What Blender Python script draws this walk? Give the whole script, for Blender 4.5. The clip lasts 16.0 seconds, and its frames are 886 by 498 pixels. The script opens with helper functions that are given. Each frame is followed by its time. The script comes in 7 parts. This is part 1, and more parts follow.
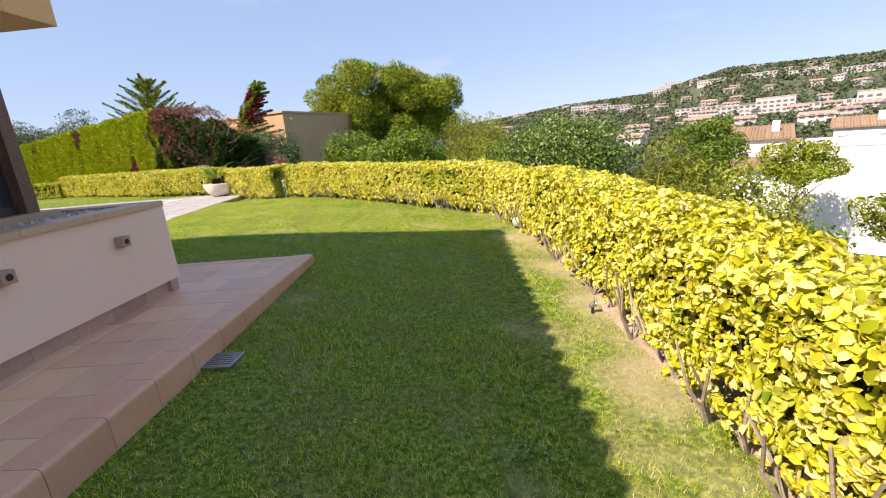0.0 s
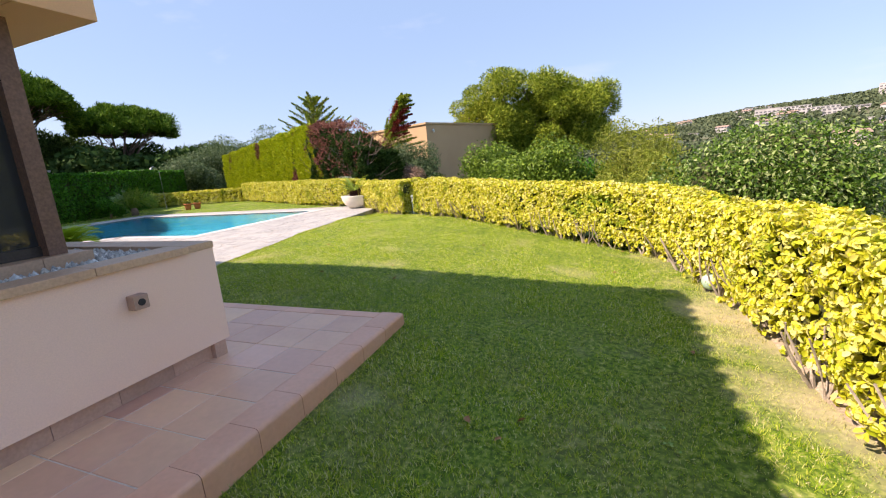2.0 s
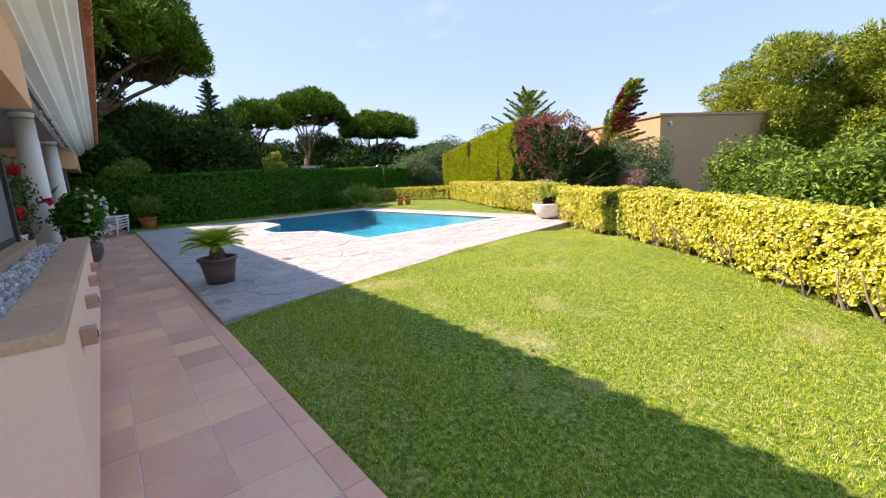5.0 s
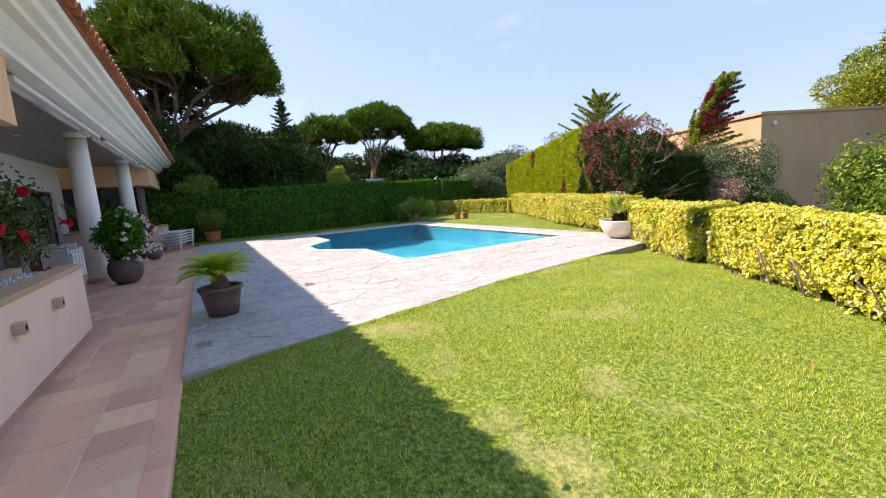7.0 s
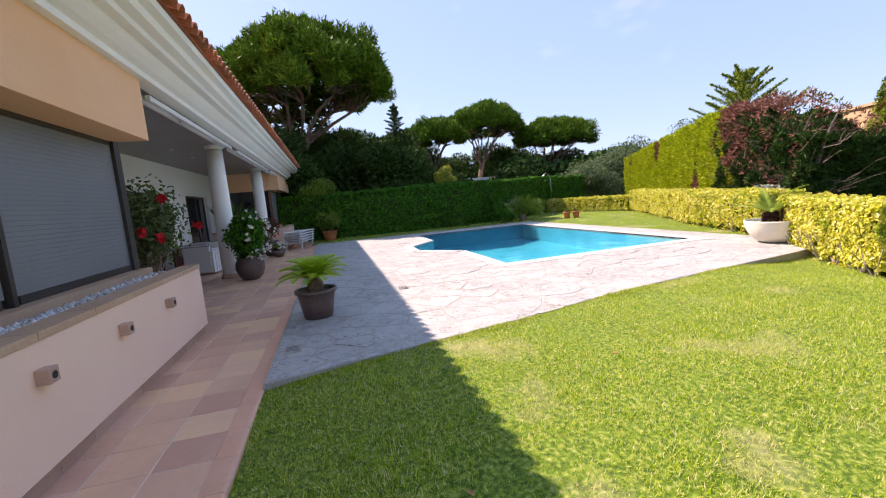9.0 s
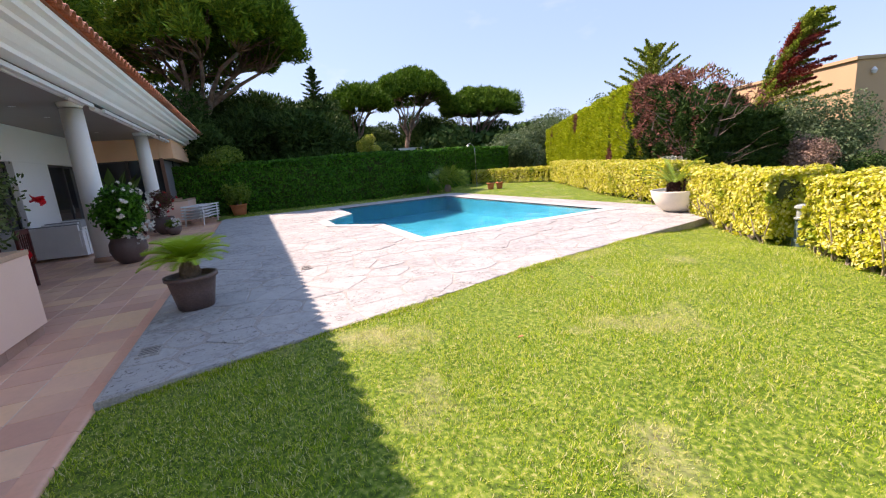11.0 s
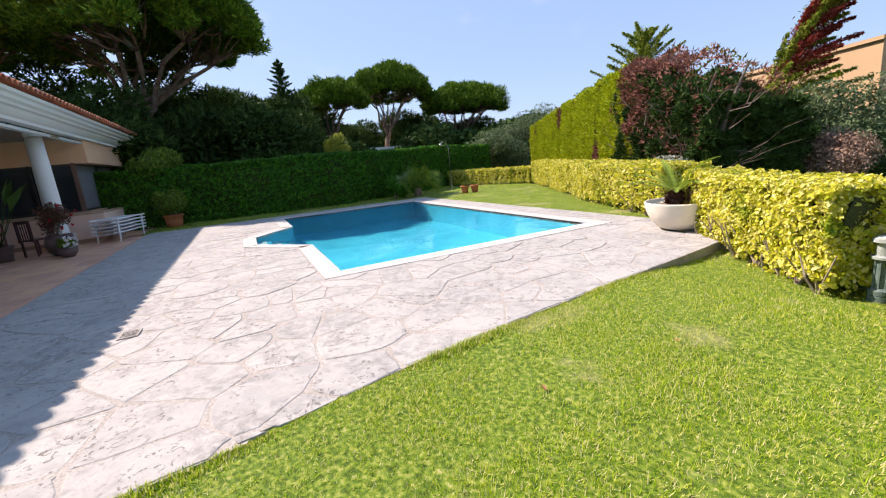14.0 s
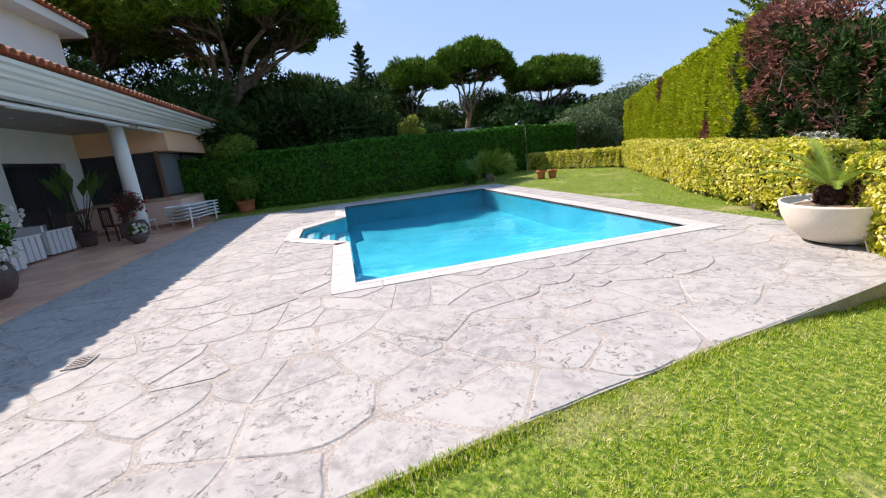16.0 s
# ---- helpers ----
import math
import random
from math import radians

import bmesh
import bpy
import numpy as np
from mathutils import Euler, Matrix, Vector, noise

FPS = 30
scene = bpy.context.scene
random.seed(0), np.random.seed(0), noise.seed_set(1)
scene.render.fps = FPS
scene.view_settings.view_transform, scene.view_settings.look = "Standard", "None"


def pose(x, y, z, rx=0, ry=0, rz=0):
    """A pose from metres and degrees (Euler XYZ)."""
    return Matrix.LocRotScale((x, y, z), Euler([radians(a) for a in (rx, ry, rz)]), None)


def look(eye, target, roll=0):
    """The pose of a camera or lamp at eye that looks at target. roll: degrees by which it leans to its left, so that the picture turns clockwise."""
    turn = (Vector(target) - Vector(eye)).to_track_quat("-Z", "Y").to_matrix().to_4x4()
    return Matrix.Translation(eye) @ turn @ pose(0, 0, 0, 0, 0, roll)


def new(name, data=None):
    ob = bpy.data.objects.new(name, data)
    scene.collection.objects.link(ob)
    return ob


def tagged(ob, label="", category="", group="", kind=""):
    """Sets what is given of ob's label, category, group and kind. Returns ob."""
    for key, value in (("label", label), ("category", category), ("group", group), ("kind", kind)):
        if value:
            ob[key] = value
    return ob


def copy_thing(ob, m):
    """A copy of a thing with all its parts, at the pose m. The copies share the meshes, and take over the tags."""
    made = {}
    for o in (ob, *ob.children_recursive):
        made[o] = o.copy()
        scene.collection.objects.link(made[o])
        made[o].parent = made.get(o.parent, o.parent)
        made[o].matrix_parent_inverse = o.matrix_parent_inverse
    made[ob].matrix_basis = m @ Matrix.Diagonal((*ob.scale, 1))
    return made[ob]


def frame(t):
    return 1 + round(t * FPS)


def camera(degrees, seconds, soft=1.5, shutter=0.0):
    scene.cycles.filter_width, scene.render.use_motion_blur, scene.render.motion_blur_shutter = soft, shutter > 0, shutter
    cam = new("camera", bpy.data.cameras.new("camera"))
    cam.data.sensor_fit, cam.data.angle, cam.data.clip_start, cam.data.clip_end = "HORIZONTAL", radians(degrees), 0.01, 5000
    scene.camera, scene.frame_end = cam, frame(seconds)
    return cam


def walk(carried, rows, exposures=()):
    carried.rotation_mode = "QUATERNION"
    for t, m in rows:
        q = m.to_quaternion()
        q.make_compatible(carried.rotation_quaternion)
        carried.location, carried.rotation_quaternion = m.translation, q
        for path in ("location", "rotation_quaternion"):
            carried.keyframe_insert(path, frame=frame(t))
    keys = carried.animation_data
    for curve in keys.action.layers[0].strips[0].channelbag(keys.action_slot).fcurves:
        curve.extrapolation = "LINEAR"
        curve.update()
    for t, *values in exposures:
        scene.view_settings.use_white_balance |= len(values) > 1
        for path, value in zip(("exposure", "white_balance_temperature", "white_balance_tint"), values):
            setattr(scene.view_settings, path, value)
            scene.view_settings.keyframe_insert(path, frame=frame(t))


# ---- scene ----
cam = camera(93.3, 16.0, soft=1.15)
METRES, EYE, TILT, LEAN, TURN = 11.2, 1.5, 0.0, 0.0, 3.2
ROWS = [
    (0.0, 0.0, 0.0, 0.0, -1.23, -14.54, 4.74),
    (0.5, 0.0015, 0.0425, 0.0029, 3.38, -13.57, 4.95),
    (1.0, 0.0026, 0.083, 0.0072, 8.07, -12.75, 4.91),
    (1.5, -0.0015, 0.1232, 0.0096, 12.94, -12.16, 4.89),
    (2.0, -0.004, 0.1628, 0.0097, 17.95, -11.77, 4.57),
    (2.5, -0.0064, 0.2021, 0.0089, 23.5, -11.38, 4.2),
    (3.0, -0.0068, 0.2427, 0.011, 29.53, -10.86, 3.74),
    (3.5, -0.0088, 0.2795, 0.0123, 35.74, -10.18, 3.24),
    (4.0, -0.0232, 0.3185, 0.0127, 41.01, -9.85, 3.13),
    (4.5, -0.0395, 0.3589, 0.0133, 44.88, -9.93, 3.23),
    (7.0, -0.1133, 0.5048, 0.0187, 57.01, -7.83, 3.96),
    (7.5, -0.1242, 0.5226, 0.0179, 62.86, -6.74, 4.08),
    (8.0, -0.1393, 0.5344, 0.0202, 71.18, -5.5, 4.13),
    (10.5, -0.1598, 0.5612, 0.0165, 69.17, -10.14, 5.25),
    (11.0, -0.1825, 0.5873, 0.0144, 62.33, -11.54, 4.82),
    (11.5, -0.2085, 0.6155, 0.0173, 59.08, -11.34, 4.47),
    (12.0, -0.2273, 0.6469, 0.0174, 57.74, -11.14, 4.33),
    (12.5, -0.2508, 0.6768, 0.0179, 57.59, -11.23, 4.35),
    (13.0, -0.2708, 0.7072, 0.0164, 58.21, -11.5, 4.5),
    (13.5, -0.2921, 0.7359, 0.015, 59.49, -11.81, 4.91),
    (14.0, -0.3165, 0.7625, 0.0172, 61.27, -11.89, 5.4),
    (14.5, -0.3361, 0.791, 0.0166, 63.53, -11.91, 5.8),
    (15.0, -0.3613, 0.8188, 0.0168, 66.11, -11.93, 6.17),
    (15.5, -0.3853, 0.8446, 0.0163, 69.11, -12.31, 6.35),
    (16.0, -0.4089, 0.8671, 0.0164, 72.9, -13.13, 6.22),
]
walk(cam, [(t, pose(0, 0, EYE, TILT, LEAN, TURN) @ pose(METRES * x, METRES * y, METRES * z, 90 + pitch, roll, yaw)) for t, x, y, z, yaw, pitch, roll in ROWS], exposures=((0.0, 1.43, 7400, 23), (4.5, 1.74, 7400, 26), (8.0, 1.71, 7350, 28), (10.5, 1.71, 7350, 29), (13.5, 1.52, 7200, 24), (16.0, 1.36, 6900, 20)))

# ---- light ----
SUNWAY = Vector((0.75, 0.585, -1.0)).normalized()
sun_data = bpy.data.lights.new("sun", "SUN")
sun_data.energy, sun_data.angle, sun_data.color = 3.05, radians(0.55), (1.0, 0.92, 0.825)
sun_ob = new("sun", sun_data)
sun_ob.matrix_world = look((0, 0, 30), Vector((0, 0, 30)) + SUNWAY)
world = bpy.data.worlds.new("world")
scene.world = world
world.use_nodes = True
wn = world.node_tree.nodes
wl = world.node_tree.links
sky = wn.new("ShaderNodeTexSky")
sky.sky_type, sky.sun_disc = "NISHITA", False
sky.sun_elevation = math.asin(-SUNWAY.z)
sky.sun_rotation = math.atan2(-SUNWAY.x, -SUNWAY.y)
sky.altitude, sky.air_density, sky.dust_density, sky.ozone_density = 60, 1.0, 0.6, 1.6
haze = wn.new("ShaderNodeMix")
haze.data_type = "RGBA"
haze.inputs["Factor"].default_value = 0.82
haze.inputs["B"].default_value = (0.85, 1.43, 2.36, 1)
wl.new(sky.outputs[0], haze.inputs["A"])
sky_way = wn.new("ShaderNodeTexCoord")
stretch = wn.new("ShaderNodeMapping")
stretch.inputs["Scale"].default_value = (1.5, 3.5, 7.0)
wl.new(sky_way.outputs["Generated"], stretch.inputs["Vector"])
wisp = wn.new("ShaderNodeTexNoise")
wisp.inputs["Scale"].default_value, wisp.inputs["Detail"].default_value = 2.2, 6
wl.new(stretch.outputs[0], wisp.inputs["Vector"])
thin_cloud = wn.new("ShaderNodeMapRange")
thin_cloud.inputs[1].default_value, thin_cloud.inputs[2].default_value, thin_cloud.inputs[4].default_value = 0.60, 0.82, 0.22
wl.new(wisp.outputs[0], thin_cloud.inputs[0])
clouds = wn.new("ShaderNodeMix")
clouds.data_type = "RGBA"
clouds.inputs["B"].default_value = (2.9, 3.1, 3.3, 1)
wl.new(thin_cloud.outputs[0], clouds.inputs["Factor"])
wl.new(haze.outputs["Result"], clouds.inputs["A"])
wl.new(clouds.outputs["Result"], wn["Background"].inputs[0])
wn["Background"].inputs[1].default_value = 0.134


# ---- materials ----
def principled(name):
    m = bpy.data.materials.new(name)
    m.use_nodes = True
    return m, m.node_tree.nodes, m.node_tree.links, m.node_tree.nodes["Principled BSDF"]


def ramp_of(nodes, cols, hard=0.0):
    r = nodes.new("ShaderNodeValToRGB")
    e = r.color_ramp.elements
    n = len(cols)
    while len(e) < n:
        e.new(0.5)
    for i, c in enumerate(cols):
        e[i].position = 0.28 + 0.44 * i / max(1, n - 1)
        e[i].color = (*c, 1)
    return r


def mat(name, cols, scale=3.0, fine=60.0, rough=0.75, bump=0.15, bump_scale=None, metal=0.0, rand=0.0, depth=4.0, dist=0.01, spec=0.4, fine_amt=0.25, pick=False):
    """A surface with two scales of variation in world space and a value jitter from piece to piece."""
    m, n, l, b = principled(name)
    geo = n.new("ShaderNodeNewGeometry")
    big = n.new("ShaderNodeTexNoise")
    big.inputs["Scale"].default_value, big.inputs["Detail"].default_value = scale, depth
    small = n.new("ShaderNodeTexNoise")
    small.inputs["Scale"].default_value, small.inputs["Detail"].default_value = fine, 3
    l.new(geo.outputs["Position"], big.inputs["Vector"])
    l.new(geo.outputs["Position"], small.inputs["Vector"])
    r = ramp_of(n, cols)
    l.new(big.outputs[0], r.inputs[0])
    mr = n.new("ShaderNodeMapRange")
    mr.inputs[1].default_value, mr.inputs[2].default_value = 0.3, 0.7
    mr.inputs[3].default_value, mr.inputs[4].default_value = 1 - fine_amt, 1 + fine_amt
    l.new(small.outputs[0], mr.inputs[0])
    hsv = n.new("ShaderNodeHueSaturation")
    l.new(r.outputs[0], hsv.inputs["Color"])
    if rand:
        info = n.new("ShaderNodeObjectInfo")
        add = n.new("ShaderNodeMath")
        add.operation = "ADD"
        l.new(info.outputs["Random"], add.inputs[0])
        l.new(geo.outputs["Random Per Island"], add.inputs[1])
        fr = n.new("ShaderNodeMath")
        fr.operation = "FRACT"
        l.new(add.outputs[0], fr.inputs[0])
        rr = n.new("ShaderNodeMapRange")
        rr.inputs[3].default_value, rr.inputs[4].default_value = 1 - rand, 1 + rand
        l.new(fr.outputs[0], rr.inputs[0])
        if pick:
            p2 = n.new("ShaderNodeMath")
            p2.operation = "MULTIPLY_ADD"
            p2.inputs[1].default_value, p2.inputs[2].default_value = 0.5, 0.12
            l.new(fr.outputs[0], p2.inputs[0])
            p3 = n.new("ShaderNodeMath")
            p3.operation = "MULTIPLY_ADD"
            p3.inputs[1].default_value = 0.25
            l.new(big.outputs[0], p3.inputs[0])
            l.new(p2.outputs[0], p3.inputs[2])
            l.new(p3.outputs[0], r.inputs[0])
        mul = n.new("ShaderNodeMath")
        mul.operation = "MULTIPLY"
        l.new(rr.outputs[0], mul.inputs[0])
        l.new(mr.outputs[0], mul.inputs[1])
        l.new(mul.outputs[0], hsv.inputs["Value"])
    else:
        l.new(mr.outputs[0], hsv.inputs["Value"])
    l.new(hsv.outputs[0], b.inputs["Base Color"])
    b.inputs["Roughness"].default_value, b.inputs["Metallic"].default_value = rough, metal
    b.inputs["Specular IOR Level"].default_value = spec
    if bump:
        bn = n.new("ShaderNodeTexNoise")
        bn.inputs["Scale"].default_value, bn.inputs["Detail"].default_value = bump_scale or fine, 4
        l.new(geo.outputs["Position"], bn.inputs["Vector"])
        bp = n.new("ShaderNodeBump")
        bp.inputs["Strength"].default_value, bp.inputs["Distance"].default_value = bump, dist
        l.new(bn.outputs[0], bp.inputs["Height"])
        l.new(bp.outputs[0], b.inputs["Normal"])
    return m


def leaf_mat(name, cols, through_light=0.3, rough=0.45, patch=None, patch_scale=1.0, spec=0.22, patch_lo=0.5, patch_hi=0.62):
    """Leaves: colour from leaf to leaf, optional second colour in patches, light passing through."""
    m, n, l, b = principled(name)
    geo = n.new("ShaderNodeNewGeometry")
    r = n.new("ShaderNodeValToRGB")
    e = r.color_ramp.elements
    while len(e) < len(cols):
        e.new(0.5)
    for i, c in enumerate(cols):
        e[i].position = i / max(1, len(cols) - 1)
        e[i].color = (*c, 1)
    l.new(geo.outputs["Random Per Island"], r.inputs[0])
    col = r.outputs[0]
    if patch:
        nz = n.new("ShaderNodeTexNoise")
        nz.inputs["Scale"].default_value, nz.inputs["Detail"].default_value = patch_scale, 4
        l.new(geo.outputs["Position"], nz.inputs["Vector"])
        mr = n.new("ShaderNodeMapRange")
        mr.inputs[1].default_value, mr.inputs[2].default_value = patch_lo, patch_hi
        l.new(nz.outputs[0], mr.inputs[0])
        r2 = n.new("ShaderNodeValToRGB")
        e2 = r2.color_ramp.elements
        while len(e2) < len(patch):
            e2.new(0.5)
        for i, c in enumerate(patch):
            e2[i].position = i / max(1, len(patch) - 1)
            e2[i].color = (*c, 1)
        l.new(geo.outputs["Random Per Island"], r2.inputs[0])
        mx = n.new("ShaderNodeMix")
        mx.data_type = "RGBA"
        l.new(mr.outputs[0], mx.inputs["Factor"])
        l.new(col, mx.inputs["A"])
        l.new(r2.outputs[0], mx.inputs["B"])
        col = mx.outputs["Result"]
    l.new(col, b.inputs["Base Color"])
    b.inputs["Roughness"].default_value, b.inputs["Specular IOR Level"].default_value = rough, spec
    tr = n.new("ShaderNodeBsdfTranslucent")
    l.new(col, tr.inputs["Color"])
    mix = n.new("ShaderNodeMixShader")
    mix.inputs[0].default_value = through_light
    l.new(b.outputs[0], mix.inputs[1])
    l.new(tr.outputs[0], mix.inputs[2])
    l.new(mix.outputs[0], n["Material Output"].inputs["Surface"])
    return m


def glass_mat(name, tint, gloss=0.03, body=0.6):
    """A dark window: see-through tint below a clear reflecting skin."""
    m, n, l, b = principled(name)
    b.inputs["Base Color"].default_value = (*tint, 1)
    b.inputs["Roughness"].default_value = gloss
    b.inputs["Transmission Weight"].default_value = 1 - body
    b.inputs["IOR"].default_value = 1.45
    return m


def water_mat(name):
    m, n, l, b = principled(name)
    n.remove(b)
    tr = n.new("ShaderNodeBsdfTransparent")
    tr.inputs[0].default_value = (0.72, 0.93, 0.97, 1)
    gl = n.new("ShaderNodeBsdfGlossy")
    gl.inputs["Roughness"].default_value = 0.02
    fr = n.new("ShaderNodeFresnel")
    fr.inputs["IOR"].default_value = 1.33
    geo = n.new("ShaderNodeNewGeometry")
    nz = n.new("ShaderNodeTexNoise")
    nz.inputs["Scale"].default_value, nz.inputs["Detail"].default_value = 2.2, 3
    l.new(geo.outputs["Position"], nz.inputs["Vector"])
    bp = n.new("ShaderNodeBump")
    bp.inputs["Strength"].default_value, bp.inputs["Distance"].default_value = 0.25, 0.05
    l.new(nz.outputs[0], bp.inputs["Height"])
    l.new(bp.outputs[0], gl.inputs["Normal"])
    l.new(bp.outputs[0], fr.inputs["Normal"])
    mix = n.new("ShaderNodeMixShader")
    l.new(fr.outputs[0], mix.inputs[0])
    l.new(tr.outputs[0], mix.inputs[1])
    l.new(gl.outputs[0], mix.inputs[2])
    l.new(mix.outputs[0], n["Material Output"].inputs["Surface"])
    return m


def lawn_mat(name, blades):
    """Green turf with dry straw-coloured patches; the blades and the soil share the same patches."""
    m, n, l, b = principled(name)
    geo = n.new("ShaderNodeNewGeometry")
    a = n.new("ShaderNodeTexNoise")
    a.inputs["Scale"].default_value, a.inputs["Detail"].default_value = 0.9, 5
    a.inputs["Roughness"].default_value = 0.62
    l.new(geo.outputs["Position"], a.inputs["Vector"])
    green = n.new("ShaderNodeValToRGB")
    ge = green.color_ramp.elements
    tones = ((0.06, 0.18, 0.010), (0.25, 0.43, 0.016), (0.48, 0.59, 0.035), (0.71, 0.69, 0.16), (0.85, 0.76, 0.46)) if blades else ((0.035, 0.055, 0.012), (0.07, 0.125, 0.016), (0.12, 0.19, 0.022), (0.21, 0.26, 0.045), (0.33, 0.33, 0.13))
    stops = (0.0, 0.3, 0.58, 0.80, 0.94) if blades else (0.25, 0.42, 0.52, 0.62, 0.72)
    while len(ge) < 5:
        ge.new(0.5)
    for i, c in enumerate(tones):
        ge[i].position, ge[i].color = stops[i], (*c, 1)
    if blades:
        l.new(geo.outputs["Random Per Island"], green.inputs[0])
    else:
        f2 = n.new("ShaderNodeTexNoise")
        f2.inputs["Scale"].default_value, f2.inputs["Detail"].default_value = 30, 4
        l.new(geo.outputs["Position"], f2.inputs["Vector"])
        l.new(f2.outputs[0], green.inputs[0])
    mr = n.new("ShaderNodeMapRange")
    mr.inputs[1].default_value, mr.inputs[2].default_value = 0.565, 0.82
    mr.inputs[4].default_value = 0.8
    sep = n.new("ShaderNodeSeparateXYZ")
    l.new(geo.outputs["Position"], sep.inputs[0])
    near_hedge = n.new("ShaderNodeMapRange")
    near_hedge.inputs[1].default_value, near_hedge.inputs[2].default_value, near_hedge.inputs[4].default_value = 0.2, 1.05, 0.22
    l.new(sep.outputs[0], near_hedge.inputs[0])
    tot = n.new("ShaderNodeMath")
    tot.operation = "ADD"
    l.new(a.outputs[0], tot.inputs[0])
    l.new(near_hedge.outputs[0], tot.inputs[1])
    l.new(tot.outputs[0], mr.inputs[0])
    mx = n.new("ShaderNodeMix")
    mx.data_type = "RGBA"
    mx.inputs["B"].default_value = (0.68, 0.59, 0.33, 1) if blades else (0.50, 0.41, 0.26, 1)
    l.new(mr.outputs[0], mx.inputs["Factor"])
    l.new(green.outputs[0], mx.inputs["A"])
    # poor, trodden turf beside the terrace
    poor = n.new("ShaderNodeMapRange")
    poor.inputs[1].default_value, poor.inputs[2].default_value = 6.5, 3.8
    poor.inputs[4].default_value = 0.22
    l.new(sep.outputs[1], poor.inputs[0])
    spots = n.new("ShaderNodeTexNoise")
    spots.inputs["Scale"].default_value, spots.inputs["Detail"].default_value = 1.7, 6
    l.new(geo.outputs["Position"], spots.inputs["Vector"])
    cut = n.new("ShaderNodeMapRange")
    cut.inputs[1].default_value, cut.inputs[2].default_value = 0.44, 0.60
    l.new(spots.outputs[0], cut.inputs[0])
    both = n.new("ShaderNodeMath")
    both.operation = "MULTIPLY"
    l.new(poor.outputs[0], both.inputs[0])
    l.new(cut.outputs[0], both.inputs[1])
    worn = n.new("ShaderNodeMix")
    worn.data_type = "RGBA"
    worn.inputs["B"].default_value = (0.30, 0.26, 0.10, 1) if blades else (0.22, 0.165, 0.09, 1)
    l.new(both.outputs[0], worn.inputs["Factor"])
    l.new(mx.outputs["Result"], worn.inputs["A"])
    mx = worn
    l.new(mx.outputs["Result"], b.inputs["Base Color"])
    b.inputs["Roughness"].default_value, b.inputs["Specular IOR Level"].default_value = 0.7, 0.08
    if blades:
        tr = n.new("ShaderNodeBsdfTranslucent")
        l.new(mx.outputs["Result"], tr.inputs["Color"])
        mix = n.new("ShaderNodeMixShader")
        mix.inputs[0].default_value = 0.45
        l.new(b.outputs[0], mix.inputs[1])
        l.new(tr.outputs[0], mix.inputs[2])
        l.new(mix.outputs[0], n["Material Output"].inputs["Surface"])
    return m


def stone_mat(name):
    """Pale cream limestone slabs: cloudy tone, grey weathering in patches, small dark pits and flakes."""
    m, n, l, b = principled(name)
    geo = n.new("ShaderNodeNewGeometry")
    info = n.new("ShaderNodeObjectInfo")

    def cloud(scale, detail, rough, lo, hi, top=1.0, warp=0.0):
        t = n.new("ShaderNodeTexNoise")
        t.inputs["Scale"].default_value, t.inputs["Detail"].default_value = scale, detail
        t.inputs["Roughness"].default_value, t.inputs["Distortion"].default_value = rough, warp
        l.new(geo.outputs["Position"], t.inputs["Vector"])
        r = n.new("ShaderNodeMapRange")
        r.inputs[1].default_value, r.inputs[2].default_value, r.inputs[4].default_value = lo, hi, top
        l.new(t.outputs[0], r.inputs[0])
        return r.outputs[0]

    def blend(fac, a, b_col):
        x = n.new("ShaderNodeMix")
        x.data_type = "RGBA"
        l.new(fac, x.inputs["Factor"])
        if isinstance(a, tuple):
            x.inputs["A"].default_value = (*a, 1)
        else:
            l.new(a, x.inputs["A"])
        x.inputs["B"].default_value = (*b_col, 1)
        return x.outputs["Result"]

    def times(a, c):
        x = n.new("ShaderNodeMath")
        x.operation = "MULTIPLY"
        l.new(a, x.inputs[0])
        l.new(c, x.inputs[1])
        return x.outputs[0]

    col = blend(info.outputs["Random"], (0.415, 0.415, 0.400), (0.348, 0.350, 0.346))
    col = blend(cloud(6.0, 6, 0.6, 0.40, 0.68, 0.8), col, (0.441, 0.428, 0.404))
    worn = cloud(1.6, 6, 0.62, 0.36, 0.60)
    col = blend(times(worn, cloud(9.0, 8, 0.7, 0.42, 0.62, 0.85, 0.6)), col, (0.220, 0.218, 0.213))
    pits = times(cloud(19.0, 6, 0.68, 0.56, 0.62, 0.9, 1.0), cloud(2.6, 4, 0.6, 0.38, 0.56))
    col = blend(pits, col, (0.128, 0.118, 0.109))
    grain = cloud(140.0, 3, 0.6, 0.3, 0.7)
    col = blend(times(grain, cloud(11.0, 5, 0.6, 0.35, 0.7, 0.35)), col, (0.323, 0.311, 0.296))
    l.new(col, b.inputs["Base Color"])
    b.inputs["Roughness"].default_value, b.inputs["Specular IOR Level"].default_value = 0.85, 0.3
    low = n.new("ShaderNodeMath")
    low.operation = "SUBTRACT"
    l.new(cloud(14.0, 6, 0.6, 0.2, 0.8, 0.5), low.inputs[0])
    l.new(pits, low.inputs[1])
    bp = n.new("ShaderNodeBump")
    bp.inputs["Strength"].default_value, bp.inputs["Distance"].default_value = 0.5, 0.006
    l.new(low.outputs[0], bp.inputs["Height"])
    l.new(bp.outputs[0], b.inputs["Normal"])
    return m


